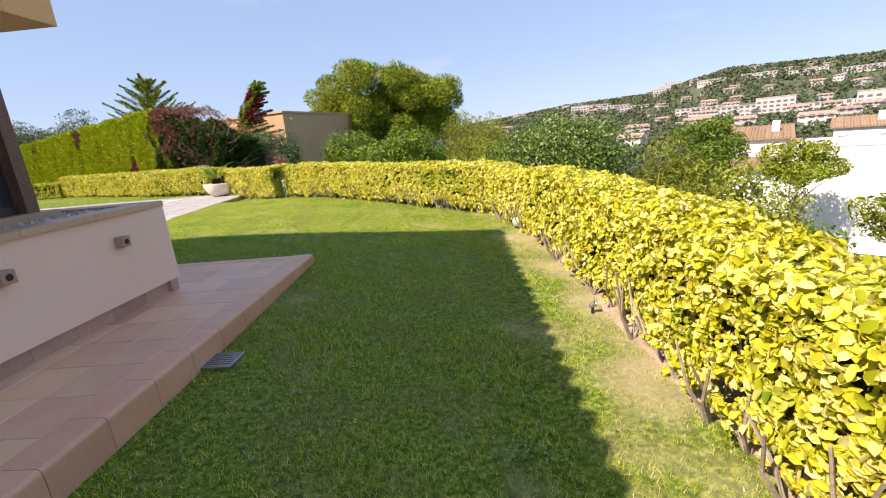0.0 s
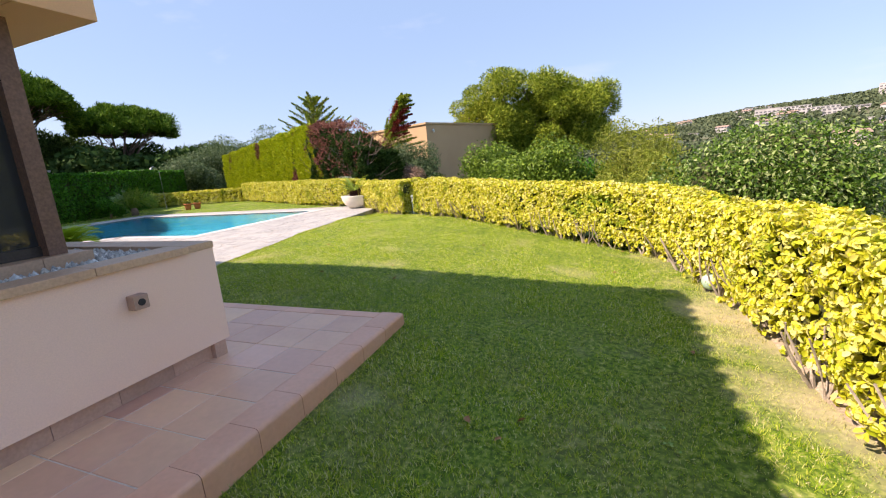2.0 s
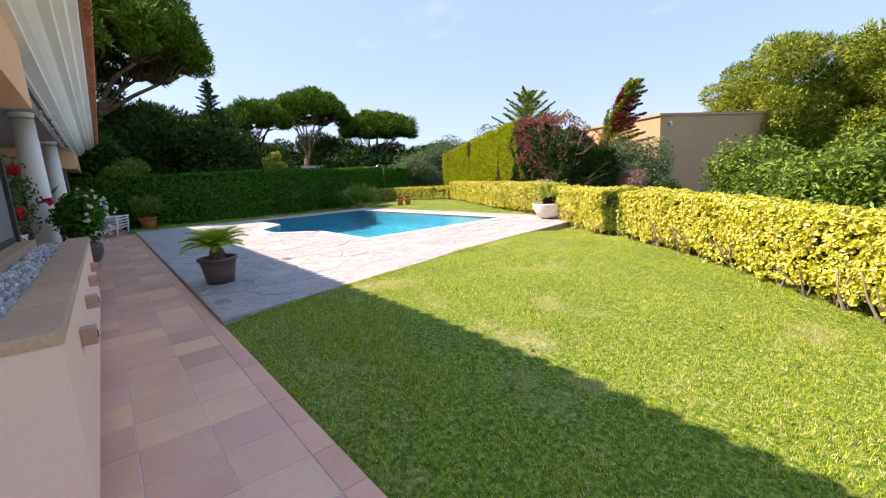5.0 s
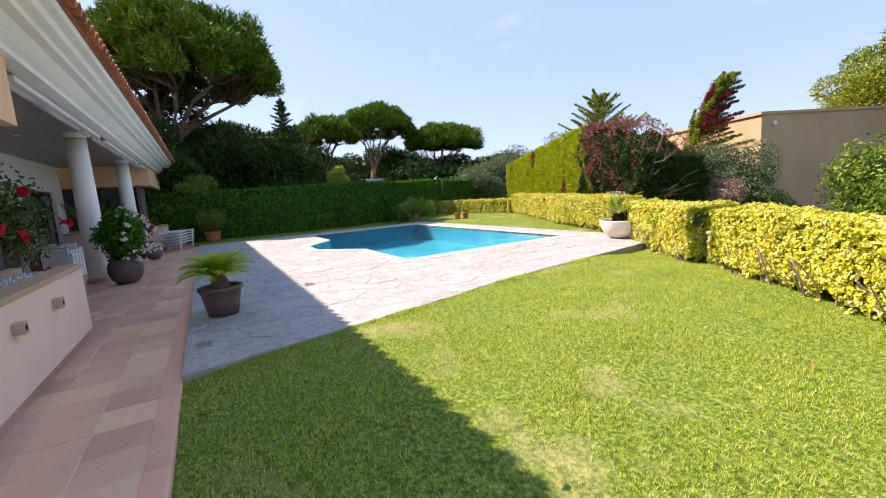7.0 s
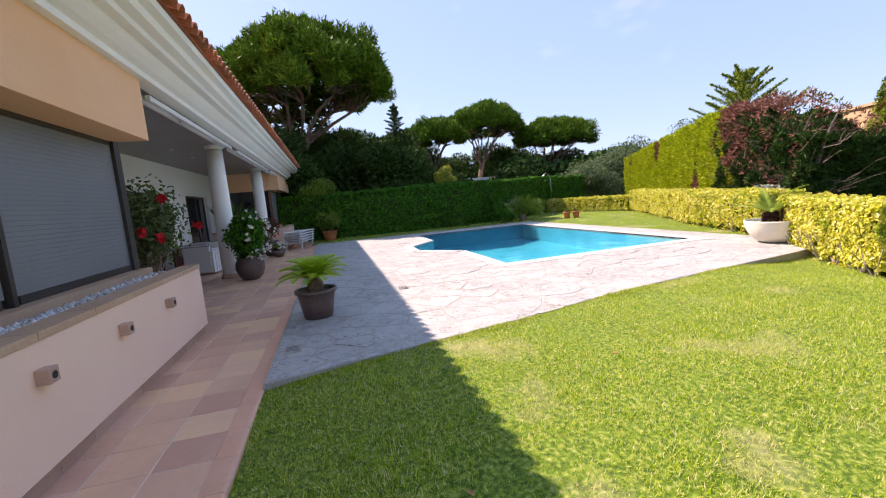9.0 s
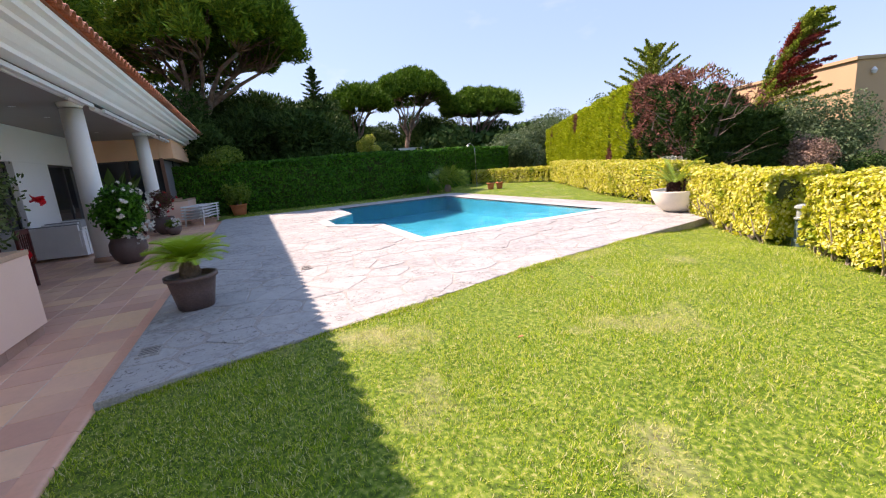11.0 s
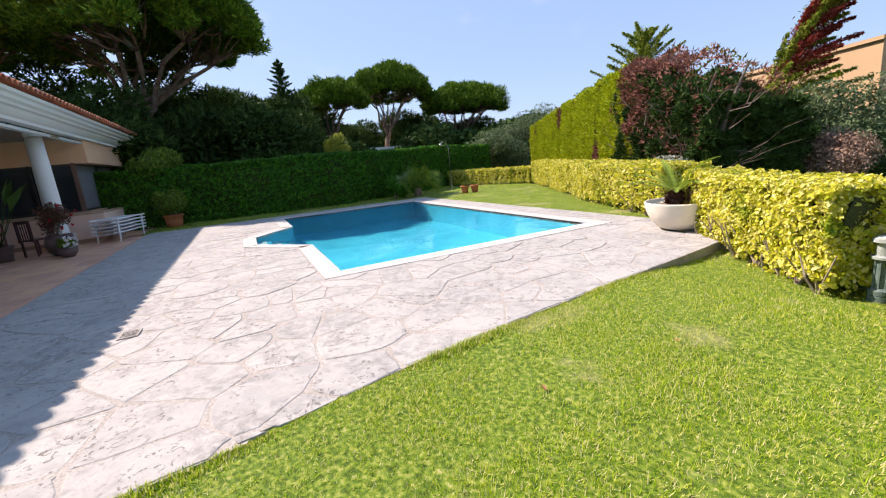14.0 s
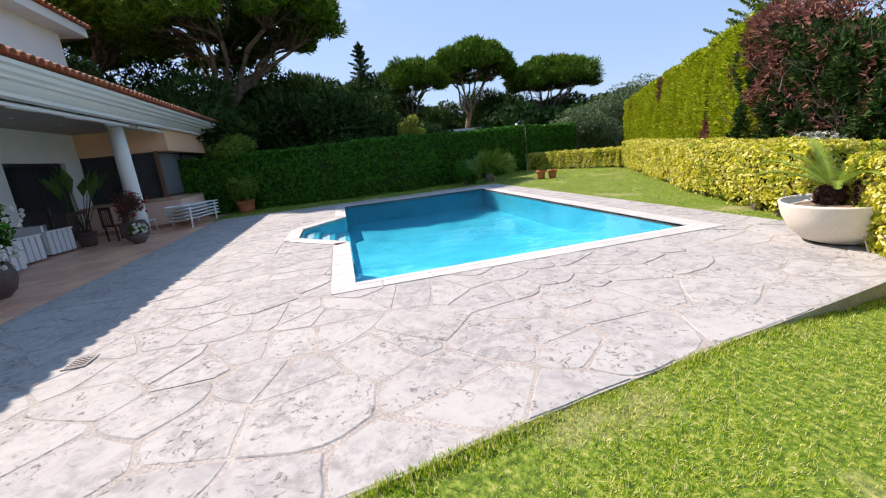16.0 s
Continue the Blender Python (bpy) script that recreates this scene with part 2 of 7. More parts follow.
M_SOIL = lawn_mat("turf_soil", False)
M_GRASS = lawn_mat("turf_blades", True)
M_EARTH = mat("bare_earth", ((0.30, 0.235, 0.16), (0.42, 0.335, 0.24), (0.50, 0.41, 0.30)), 4, 80, 0.95, 0.5, dist=0.02)
M_TERRAIN = mat("hill_scrub", ((0.05, 0.075, 0.035), (0.08, 0.105, 0.05), (0.15, 0.14, 0.085)), 0.03, 0.4, 0.95, 0.0, depth=6)
M_STONE = stone_mat("flagstone")
M_JOINT = mat("flagstone_mortar", ((0.28, 0.26, 0.235), (0.40, 0.375, 0.345)), 4, 60, 0.95, 0.4)
M_TILE = mat("clay_tile", ((0.66, 0.35, 0.25), (0.79, 0.47, 0.31), (0.67, 0.37, 0.27), (0.82, 0.52, 0.31), (0.72, 0.42, 0.31)), 1.5, 22, 0.40, 0.06, rand=0.07, spec=0.5, fine_amt=0.035, pick=True)
M_NOSE = mat("clay_edge_tile", ((0.70, 0.35, 0.23), (0.77, 0.42, 0.29)), 2.5, 30, 0.42, 0.10, rand=0.08, fine_amt=0.04)
M_GROUT = mat("tile_grout", ((0.58, 0.50, 0.44), (0.74, 0.66, 0.60)), 4, 80, 0.95, 0.2)
M_PINK = mat("pink_render", ((0.88, 0.60, 0.47), (0.91, 0.64, 0.51)), 1.2, 120, 0.9, 0.25, 160, dist=0.004, fine_amt=0.04)
M_PEACH = mat("peach_render", ((0.86, 0.49, 0.28), (0.89, 0.54, 0.33)), 1.2, 120, 0.9, 0.25, 160, dist=0.004, fine_amt=0.04)
M_SKIRT = mat("clay_skirting", ((0.46, 0.28, 0.21), (0.54, 0.35, 0.27)), 3, 50, 0.6, 0.15, rand=0.12, fine_amt=0.08)
M_CAP = mat("sandstone_cap", ((0.50, 0.31, 0.20), (0.58, 0.38, 0.25)), 2, 60, 0.5, 0.15, rand=0.08, fine_amt=0.1)
M_WHITE = mat("white_render", ((0.84, 0.83, 0.80), (0.88, 0.87, 0.84)), 0.8, 90, 0.85, 0.12, 130, dist=0.004, fine_amt=0.03)
M_CORNICE = mat("cornice_paint", ((0.83, 0.82, 0.79), (0.88, 0.87, 0.85)), 1.0, 50, 0.6, 0.05, fine_amt=0.03)
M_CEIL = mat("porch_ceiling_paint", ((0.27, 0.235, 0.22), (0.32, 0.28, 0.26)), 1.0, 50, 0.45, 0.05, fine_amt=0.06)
M_ROOF = mat("roof_tile", ((0.42, 0.15, 0.08), (0.52, 0.21, 0.12), (0.45, 0.22, 0.15)), 2.0, 40, 0.85, 0.25, rand=0.2)
M_FRAME = mat("dark_frame", ((0.035, 0.028, 0.025), (0.05, 0.04, 0.035)), 2, 60, 0.45, 0.05)
M_BROWN = mat("brown_post", ((0.16, 0.085, 0.06), (0.20, 0.11, 0.075)), 2, 60, 0.5, 0.05)
M_PANE = glass_mat("dark_pane", (0.04, 0.043, 0.048), 0.03, 0.85)
M_SHUTTER = mat("roller_shutter", ((0.17, 0.178, 0.19), (0.205, 0.213, 0.226)), 1.2, 40, 0.5, 0.05, fine_amt=0.05)
M_DARK = mat("dark_room", ((0.03, 0.028, 0.026), (0.045, 0.04, 0.038)), 1, 20, 0.9, 0.0)
M_COPING = mat("pool_coping", ((0.42, 0.41, 0.39), (0.51, 0.50, 0.475)), 5, 50, 0.7, 0.1, rand=0.04, fine_amt=0.06)
M_WATER = water_mat("pool_water")
M_METAL = mat("grey_metal", ((0.32, 0.33, 0.34), (0.42, 0.43, 0.44)), 6, 60, 0.4, 0.05, metal=0.8)
M_IRON = mat("dark_iron", ((0.03, 0.03, 0.03), (0.05, 0.05, 0.05)), 6, 60, 0.5, 0.1, metal=0.5)
M_TERRA = mat("terracotta", ((0.52, 0.15, 0.065), (0.60, 0.21, 0.10)), 5, 60, 0.85, 0.2)
M_POT = mat("brown_glazed_pot", ((0.10, 0.065, 0.06), (0.15, 0.10, 0.09)), 4, 60, 0.5, 0.15)
M_BOWL = mat("cream_bowl", ((0.70, 0.64, 0.54), (0.78, 0.72, 0.62)), 4, 60, 0.7, 0.12, fine_amt=0.06)
M_PLASTIC = mat("white_plastic", ((0.74, 0.74, 0.74), (0.80, 0.80, 0.80)), 3, 60, 0.4, 0.03, fine_amt=0.03)
M_BARK = mat("bark", ((0.10, 0.065, 0.045), (0.20, 0.14, 0.10), (0.26, 0.20, 0.16)), 4, 25, 0.95, 0.9, 18, dist=0.05)
M_TWIG = mat("hedge_twig", ((0.22, 0.18, 0.14), (0.42, 0.36, 0.29)), 8, 50, 0.95, 0.4)
M_DEADWOOD = mat("dead_wood", ((0.09, 0.065, 0.055), (0.20, 0.155, 0.135)), 8, 50, 0.95, 0.4)
# near-black colour that paints the shade deep inside hedges and shrub
M_INSHADE = mat("hedge_inner_shade", ((0.035, 0.045, 0.012), (0.06, 0.065, 0.02)), 10, 40, 1.0, 0.0)
M_PEBBLE = mat("pebble", ((0.40, 0.40, 0.39), (0.62, 0.61, 0.59)), 15, 60, 0.7, 0.1, rand=0.4)

L_YELLOW = leaf_mat("euonymus_leaf", ((0.28, 0.35, 0.015), (0.58, 0.56, 0.035), (0.71, 0.66, 0.09), (0.81, 0.77, 0.34), (0.66, 0.62, 0.05), (0.46, 0.49, 0.025)), 0.3, 0.35, ((0.12, 0.26, 0.02), (0.36, 0.42, 0.03), (0.55, 0.54, 0.05)), 2.2, patch_lo=0.58, patch_hi=0.68)
L_DARK = leaf_mat("laurel_leaf", ((0.012, 0.060, 0.006), (0.040, 0.165, 0.012), (0.10, 0.33, 0.024)), 0.25, 0.4, spec=0.15)
L_PINE = leaf_mat("pine_needle", ((0.035, 0.085, 0.008), (0.09, 0.185, 0.015), (0.20, 0.32, 0.03)), 0.05, 0.6, spec=0.10)
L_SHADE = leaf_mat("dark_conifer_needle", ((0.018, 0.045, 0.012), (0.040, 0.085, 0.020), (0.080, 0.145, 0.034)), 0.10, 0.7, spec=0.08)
L_ALEPPO = leaf_mat("aleppo_needle", ((0.06, 0.10, 0.010), (0.20, 0.28, 0.022), (0.42, 0.48, 0.06)), 0.10, 0.6, spec=0.12)
L_CYP = leaf_mat("cypress_spray", ((0.20, 0.28, 0.010), (0.36, 0.43, 0.012), (0.50, 0.55, 0.025)), 0.2, 0.6, ((0.12, 0.05, 0.03), (0.20, 0.09, 0.05)), 0.45, patch_lo=0.61, patch_hi=0.66)
L_DEAD = leaf_mat("dead_spray", ((0.12, 0.045, 0.035), (0.22, 0.09, 0.065), (0.33, 0.15, 0.11)), 0.15, 0.8, ((0.20, 0.25, 0.02), (0.10, 0.14, 0.02)), 0.6, patch_lo=0.60, patch_hi=0.68)
L_BUSH = leaf_mat("bush_leaf", ((0.06, 0.12, 0.015), (0.14, 0.24, 0.028), (0.26, 0.37, 0.05)), 0.35, 0.4)
L_LIME = leaf_mat("bamboo_leaf", ((0.20, 0.26, 0.03), (0.30, 0.36, 0.05), (0.38, 0.40, 0.08)), 0.35, 0.5)
L_GREY = leaf_mat("oleander_leaf", ((0.05, 0.09, 0.035), (0.105, 0.165, 0.07), (0.19, 0.265, 0.125)), 0.25, 0.5)
L_PALE = leaf_mat("santolina_leaf", ((0.22, 0.27, 0.22), (0.36, 0.41, 0.34), (0.46, 0.50, 0.43)), 0.2, 0.6)
L_DRY = leaf_mat("dry_twig_leaf", ((0.16, 0.10, 0.075), (0.30, 0.20, 0.15), (0.42, 0.29, 0.22)), 0.15, 0.8)
L_SHAG = leaf_mat("old_leaf_base", ((0.05, 0.02, 0.016), (0.10, 0.045, 0.035)), 0.05, 0.8)
L_BLUE = leaf_mat("blue_spruce_needle", ((0.07, 0.11, 0.09), (0.12, 0.17, 0.14)), 0.15, 0.6)
L_CYCAD = leaf_mat("cycad_leaflet", ((0.10, 0.23, 0.012), (0.22, 0.39, 0.02), (0.38, 0.54, 0.04)), 0.35, 0.4)
L_HIBISCUS = leaf_mat("hibiscus_leaf", ((0.04, 0.07, 0.02), (0.10, 0.15, 0.045), (0.20, 0.26, 0.10)), 0.3, 0.5, spec=0.2)
L_SHRUB = leaf_mat("glossy_shrub_leaf", ((0.025, 0.065, 0.010), (0.08, 0.17, 0.02), (0.15, 0.27, 0.035), (0.42, 0.48, 0.22)), 0.25, 0.4, spec=0.2)
L_PALM = leaf_mat("olive_frond", ((0.06, 0.12, 0.012), (0.14, 0.24, 0.025), (0.26, 0.36, 0.05)), 0.3, 0.4)
L_RED = leaf_mat("red_petal", ((0.55, 0.01, 0.02), (0.75, 0.03, 0.04)), 0.3, 0.5)
L_WHITE = leaf_mat("white_petal", ((0.75, 0.74, 0.68), (0.85, 0.84, 0.80)), 0.3, 0.5)
L_BOUG = leaf_mat("bougainvillea_leaf", ((0.16, 0.03, 0.05), (0.10, 0.10, 0.03), (0.25, 0.05, 0.08)), 0.3, 0.5)
L_REDTREE = leaf_mat("red_spray", ((0.22, 0.03, 0.02), (0.34, 0.06, 0.04)), 0.2, 0.6)


# ---- mesh helpers ----
def link_mesh(name, me, material, parent=None, label=""):
    ob = new(name, me)
    if material and not me.materials:
        me.materials.append(material)
    if parent is not None:
        ob.parent = parent
    if label:
        ob["label"] = label
    return ob


def part(name, bm, material, parent=None, label="", smooth=False):
    me = bpy.data.meshes.new(name)
    bm.to_mesh(me)
    bm.free()
    if smooth:
        for p in me.polygons:
            p.use_smooth = True
    return link_mesh(name, me, material, parent, label)


def array_mesh(name, verts, faces):
    """A mesh from numpy arrays: verts (n, 3) and faces (m, k)."""
    me = bpy.data.meshes.new(name)
    verts = np.ascontiguousarray(verts, dtype=np.float32)
    faces = np.ascontiguousarray(faces, dtype=np.int32)
    m, k = faces.shape
    me.vertices.add(len(verts))
    me.vertices.foreach_set("co", verts.ravel())
    me.loops.add(m * k)
    me.loops.foreach_set("vertex_index", faces.ravel())
    me.polygons.add(m)
    me.polygons.foreach_set("loop_start", np.arange(0, m * k, k, dtype=np.int32))
    me.polygons.foreach_set("loop_total", np.full(m, k, dtype=np.int32))
    me.update(calc_edges=True)
    return me


def thing(name, x=0, y=0, z=0, label="", category="", group="", kind="", rz=0):
    ob = new(name)
    ob.matrix_world = pose(x, y, z, 0, 0, rz)
    return tagged(ob, label, category, group, kind)


def box(bm, x0, x1, y0, y1, z0, z1, bevel=0.0):
    made = bmesh.ops.create_cube(bm, size=1.0, matrix=Matrix.Translation(((x0 + x1) / 2, (y0 + y1) / 2, (z0 + z1) / 2)) @ Matrix.Diagonal((abs(x1 - x0), abs(y1 - y0), abs(z1 - z0), 1)))
    if bevel:
        edges = list({e for v in made["verts"] for e in v.link_edges})
        bmesh.ops.bevel(bm, geom=edges, offset=bevel, segments=2, affect="EDGES", profile=0.7)
    return bm


def boxed(name, x0, x1, y0, y1, z0, z1, material, parent=None, label="", bevel=0.0):
    return part(name, box(bmesh.new(), x0, x1, y0, y1, z0, z1, bevel), material, parent, label)


def lathe(bm, profile, n=28, cx=0.0, cy=0.0):
    """A turned shape from a profile of (radius, height)."""
    rings = []
    for r, z in profile:
        rings.append([bm.verts.new((cx + r * math.cos(2 * math.pi * i / n), cy + r * math.sin(2 * math.pi * i / n), z)) for i in range(n)])
    for a, b in zip(rings, rings[1:]):
        for i in range(n):
            bm.faces.new((a[i], a[(i + 1) % n], b[(i + 1) % n], b[i]))
    bm.faces.new(list(reversed(rings[0])))
    bm.faces.new(rings[-1])
    return bm


def tube(bm, pts, radii, n=7):
    """A tapering tube along points."""
    pts = [Vector(p) for p in pts]
    rings = []
    for i, p in enumerate(pts):
        d = (pts[min(i + 1, len(pts) - 1)] - pts[max(i - 1, 0)]).normalized()
        u = d.orthogonal().normalized()
        w = d.cross(u)
        rings.append([bm.verts.new(p + radii[i] * (math.cos(2 * math.pi * k / n) * u + math.sin(2 * math.pi * k / n) * w)) for k in range(n)])
    for a, b in zip(rings, rings[1:]):
        best = min(range(n), key=lambda s: (a[0].co - b[s].co).length)
        for i in range(n):
            bm.faces.new((a[i], a[(i + 1) % n], b[(i + 1 + best) % n], b[(i + best) % n]))
    bm.faces.new(list(reversed(rings[0])))
    bm.faces.new(rings[-1])
    return bm


def unit(v):
    return v / np.maximum(np.linalg.norm(v, axis=-1, keepdims=True), 1e-9)


def leaves(name, pts, out, size, width=0.5, spread=0.7, fold=0.25, oval=False, seed=1, vary=0.35, droop=0.0):
    """Folded leaves at pts (n, 3), facing about along out (n, 3)."""
    rng = np.random.default_rng(seed)
    n = len(pts)
    nor = unit(unit(out) + spread * rng.normal(size=(n, 3)))
    along = unit(np.cross(nor, rng.normal(size=(n, 3))))
    along[:, 2] -= droop
    along = unit(along)
    side = unit(np.cross(nor, along))
    nor = np.cross(along, side)
    s = size * (1 + vary * rng.uniform(-1, 1, size=(n, 1)))
    w = s * width
    lift = nor * s * fold
    if oval:
        base = pts - along * s * 0.5
        tip = pts + along * s * 0.5 - nor * s * 0.12
        l1 = pts - along * s * 0.22 + side * w * 0.42 + lift * 0.5
        l2 = pts + along * s * 0.2 + side * w * 0.45 + lift * 0.5
        r1 = pts - along * s * 0.22 - side * w * 0.42 + lift * 0.5
        r2 = pts + along * s * 0.2 - side * w * 0.45 + lift * 0.5
        v = np.stack([base, l1, l2, tip, r2, r1], 1).reshape(-1, 3)
        i = np.arange(n)[:, None] * 6
        f = np.concatenate([i + np.array([[0, 3, 2, 1]]), i + np.array([[0, 5, 4, 3]])])
        return array_mesh(name, v, f)
    base, tip = pts - along * s * 0.5, pts + along * s * 0.5
    a = pts + side * w * 0.5 + lift
    b = pts - side * w * 0.5 + lift
    v = np.stack([base, a, tip, b], 1).reshape(-1, 3)
    i = np.arange(n)[:, None] * 4
    f = np.concatenate([i + np.array([[0, 2, 1]]), i + np.array([[0, 3, 2]])])
    return array_mesh(name, v, f)


def needle_tufts(name, pts, out, size, width, spread, seed):
    """Thin pointed needle sprays at pts (n, 3), standing out about along out (n, 3)."""
    rng = np.random.default_rng(seed)
    n = len(pts)
    along = unit(unit(out) + spread * rng.normal(size=(n, 3)))
    side = unit(np.cross(along, rng.normal(size=(n, 3))))
    s = size * rng.uniform(0.6, 1.35, size=(n, 1))
    v = np.stack([pts - side * s * width * 0.5, pts + side * s * width * 0.5, pts + along * s], 1).reshape(-1, 3)
    return array_mesh(name, v, np.arange(3 * n).reshape(-1, 3))


def smooth01(a):
    a = np.clip(a, 0, 1)
    return a * a * (3 - 2 * a)


def lumps(p, scale, seed):
    """Cheap smooth noise of points from a few sines."""
    rng = np.random.default_rng(seed)
    tot = np.zeros(len(p))
    for k in range(6):
        d = rng.normal(size=3) * scale * (1 + 0.5 * k)
        tot += np.sin(p @ d + rng.uniform(0, 7)) / (1 + 0.4 * k)
    return tot / 3.0


def lawn_fall(x, y):
    """How far the lawn sinks towards the hedge on the valley side."""
    return 0.30 * smooth01((x + 4.5) / 6.0) * np.clip(y / 7.0, 0, 1)


def hedge_extra(x, y):
    """How much taller the clipped hedge grows where the lawn sinks."""
    return lawn_fall(x, y) * (1 - 0.65 * smooth01((y - 4.0) / 4.0)) + 0.07 * smooth01((y - 11.6) / 2.4) * smooth01((x + 9.0) / 1.0)


def lawn_z(x, y):
    x, y = np.asarray(x, float), np.asarray(y, float)
    a = 0.232 * smooth01((y - 0.5) / 7.0) - 0.13 * smooth01((y - 11.6) / 2.4) - lawn_fall(x, y)
    back = smooth01((-7.5 - x) / 2.0)
    return a * (1 - back) + (0.235 + 0.05 * smooth01((y - 15.3) / 4.0)) * back


TER = 0.205
DECK = 0.25


# ---- ground, lawn, deck ----
def terrain_z(x, y):
    r = np.hypot(x, y)
    az = np.degrees(np.arctan2(x, y))
    east = smooth01((az + 22) / 22) * smooth01((160 - az) / 40)
    slope = -9.0 * smooth01((r - 5) / 24)
    tops = np.interp(az, [-30, -5, 5, 14, 23, 31, 42, 70, 110], [6, 14, 31, 46, 51, 78, 70, 88, 50])
    hill = tops * smooth01((r - 330) / 620)
    z_e = slope + 6 * smooth01((r - 120) / 250) + hill
    z_w = -0.1 + 12 * smooth01((r - 150) / 600)
    z = z_e * east + z_w * (1 - east)
    inside = (x > -21) & (x < 1.6) & (y > -9) & (y < 15.2)
    return np.where(inside, -2.2, z - 0.12)


def build_ground():
    rs = np.concatenate([np.linspace(0.5, 40, 50), np.geomspace(43, 3800, 46)])
    azs = np.linspace(0, 2 * np.pi, 145)[:-1]
    g = [np.array([[-3.0, 6.0]])]
    for r in rs:
        g.append(np.stack([-3.0 + r * np.sin(azs), 6.0 + r * np.cos(azs)], 1))
    p = np.concatenate(g)
    v = np.column_stack([p, terrain_z(p[:, 0], p[:, 1])])
    n = len(azs)
    f = []
    for i in range(len(rs) - 1):
        a, b = 1 + i * n, 1 + (i + 1) * n
        k = np.arange(n)
        f.append(np.stack([a + k, b + k, b + (k + 1) % n, a + (k + 1) % n], 1))
    me = array_mesh("ground", v, np.concatenate(f))
    for q in me.polygons:
        q.use_smooth = True
    ob = link_mesh("ground", me, M_TERRAIN)
    tagged(ob, "scrubby hillside falling to a valley and rising again", "ground", kind="structure")


build_ground()

# outline of the lawn on the deck's side, from the terrace to the hedge
DECK_EDGE = [(-5.84, 5.22), (-6.2, 6.9), (-6.43, 8.1), (-6.74, 9.2), (-6.94, 10.2), (-7.15, 11.5), (-7.4, 13.2), (-7.6, 14.5)]
HEDGE_E = [(1.47, -3.5), (1.50, 2.8), (1.42, 4.6), (1.28, 6.6), (0.80, 8.75)]
HEDGE_N = [(0.80, 8.75), (-0.68, 9.88), (-2.68, 11.23), (-5.05, 12.84)]
HEDGE_N2 = [(-5.66, 13.27), (-6.9, 14.08), (-8.3, 15.1)]
HEDGE_B = [(-9.2, 15.75), (-12.0, 16.85), (-14.8, 18.3), (-19.6, 20.75)]


def edge_x(y):
    return np.interp(y, [p[1] for p in DECK_EDGE], [p[0] for p in DECK_EDGE])


def on_lawn(x, y):
    """True on turf: in front of the terrace and up to the hedges, and behind the pool."""
    front = (y > 5.22) | (x > -2.0)
    main = front & (x > edge_x(y)) & (x < 2.6) & (y < 15.5) & (y > -4)
    hedge_line = np.interp(x, [-8.3, -4.5, -0.6, 0.95, 1.6], [15.2, 12.6, 10.0, 8.9, 6.5])
    main &= y < hedge_line
    back = (x < -7.6) & (x > -27.5) & (y > 15.25) & (y < 22)
    west = (x < -20.75) & (x > -27.5) & (y > 5.3) & (y <= 15.25)
    return main | back | west


def build_lawn():
    xs, ys = np.arange(-28, 3.61, 0.2), np.arange(-6, 23.01, 0.2)
    gx, gy = np.meshgrid(xs, ys)
    v = np.column_stack([gx.ravel(), gy.ravel(), (lawn_z(gx, gy) + 0.012 * np.sin(gx * 3.1) * np.sin(gy * 2.7)).ravel()])
    nx = len(xs)
    i, j = np.meshgrid(np.arange(nx - 1), np.arange(len(ys) - 1))
    a = (j * nx + i).ravel()
    cx, cy = (gx[:-1, :-1] + 0.1).ravel(), (gy[:-1, :-1] + 0.1).ravel()
    under = ((cx < edge_x(cy) - 0.25) & (cx > -20.6) & (cy < 15.0)) | ((cx < -2.25) & (cy < 5.0))
    a = a[~under]
    me = array_mesh("lawn", v, np.stack([a, a + 1, a + nx + 1, a + nx], 1))
    for q in me.polygons:
        q.use_smooth = True
    lawn = link_mesh("lawn", me, M_SOIL)
    tagged(lawn, "mown green lawn with dry straw-coloured patches", "lawn", kind="structure")
    return lawn


LAWN = build_lawn()


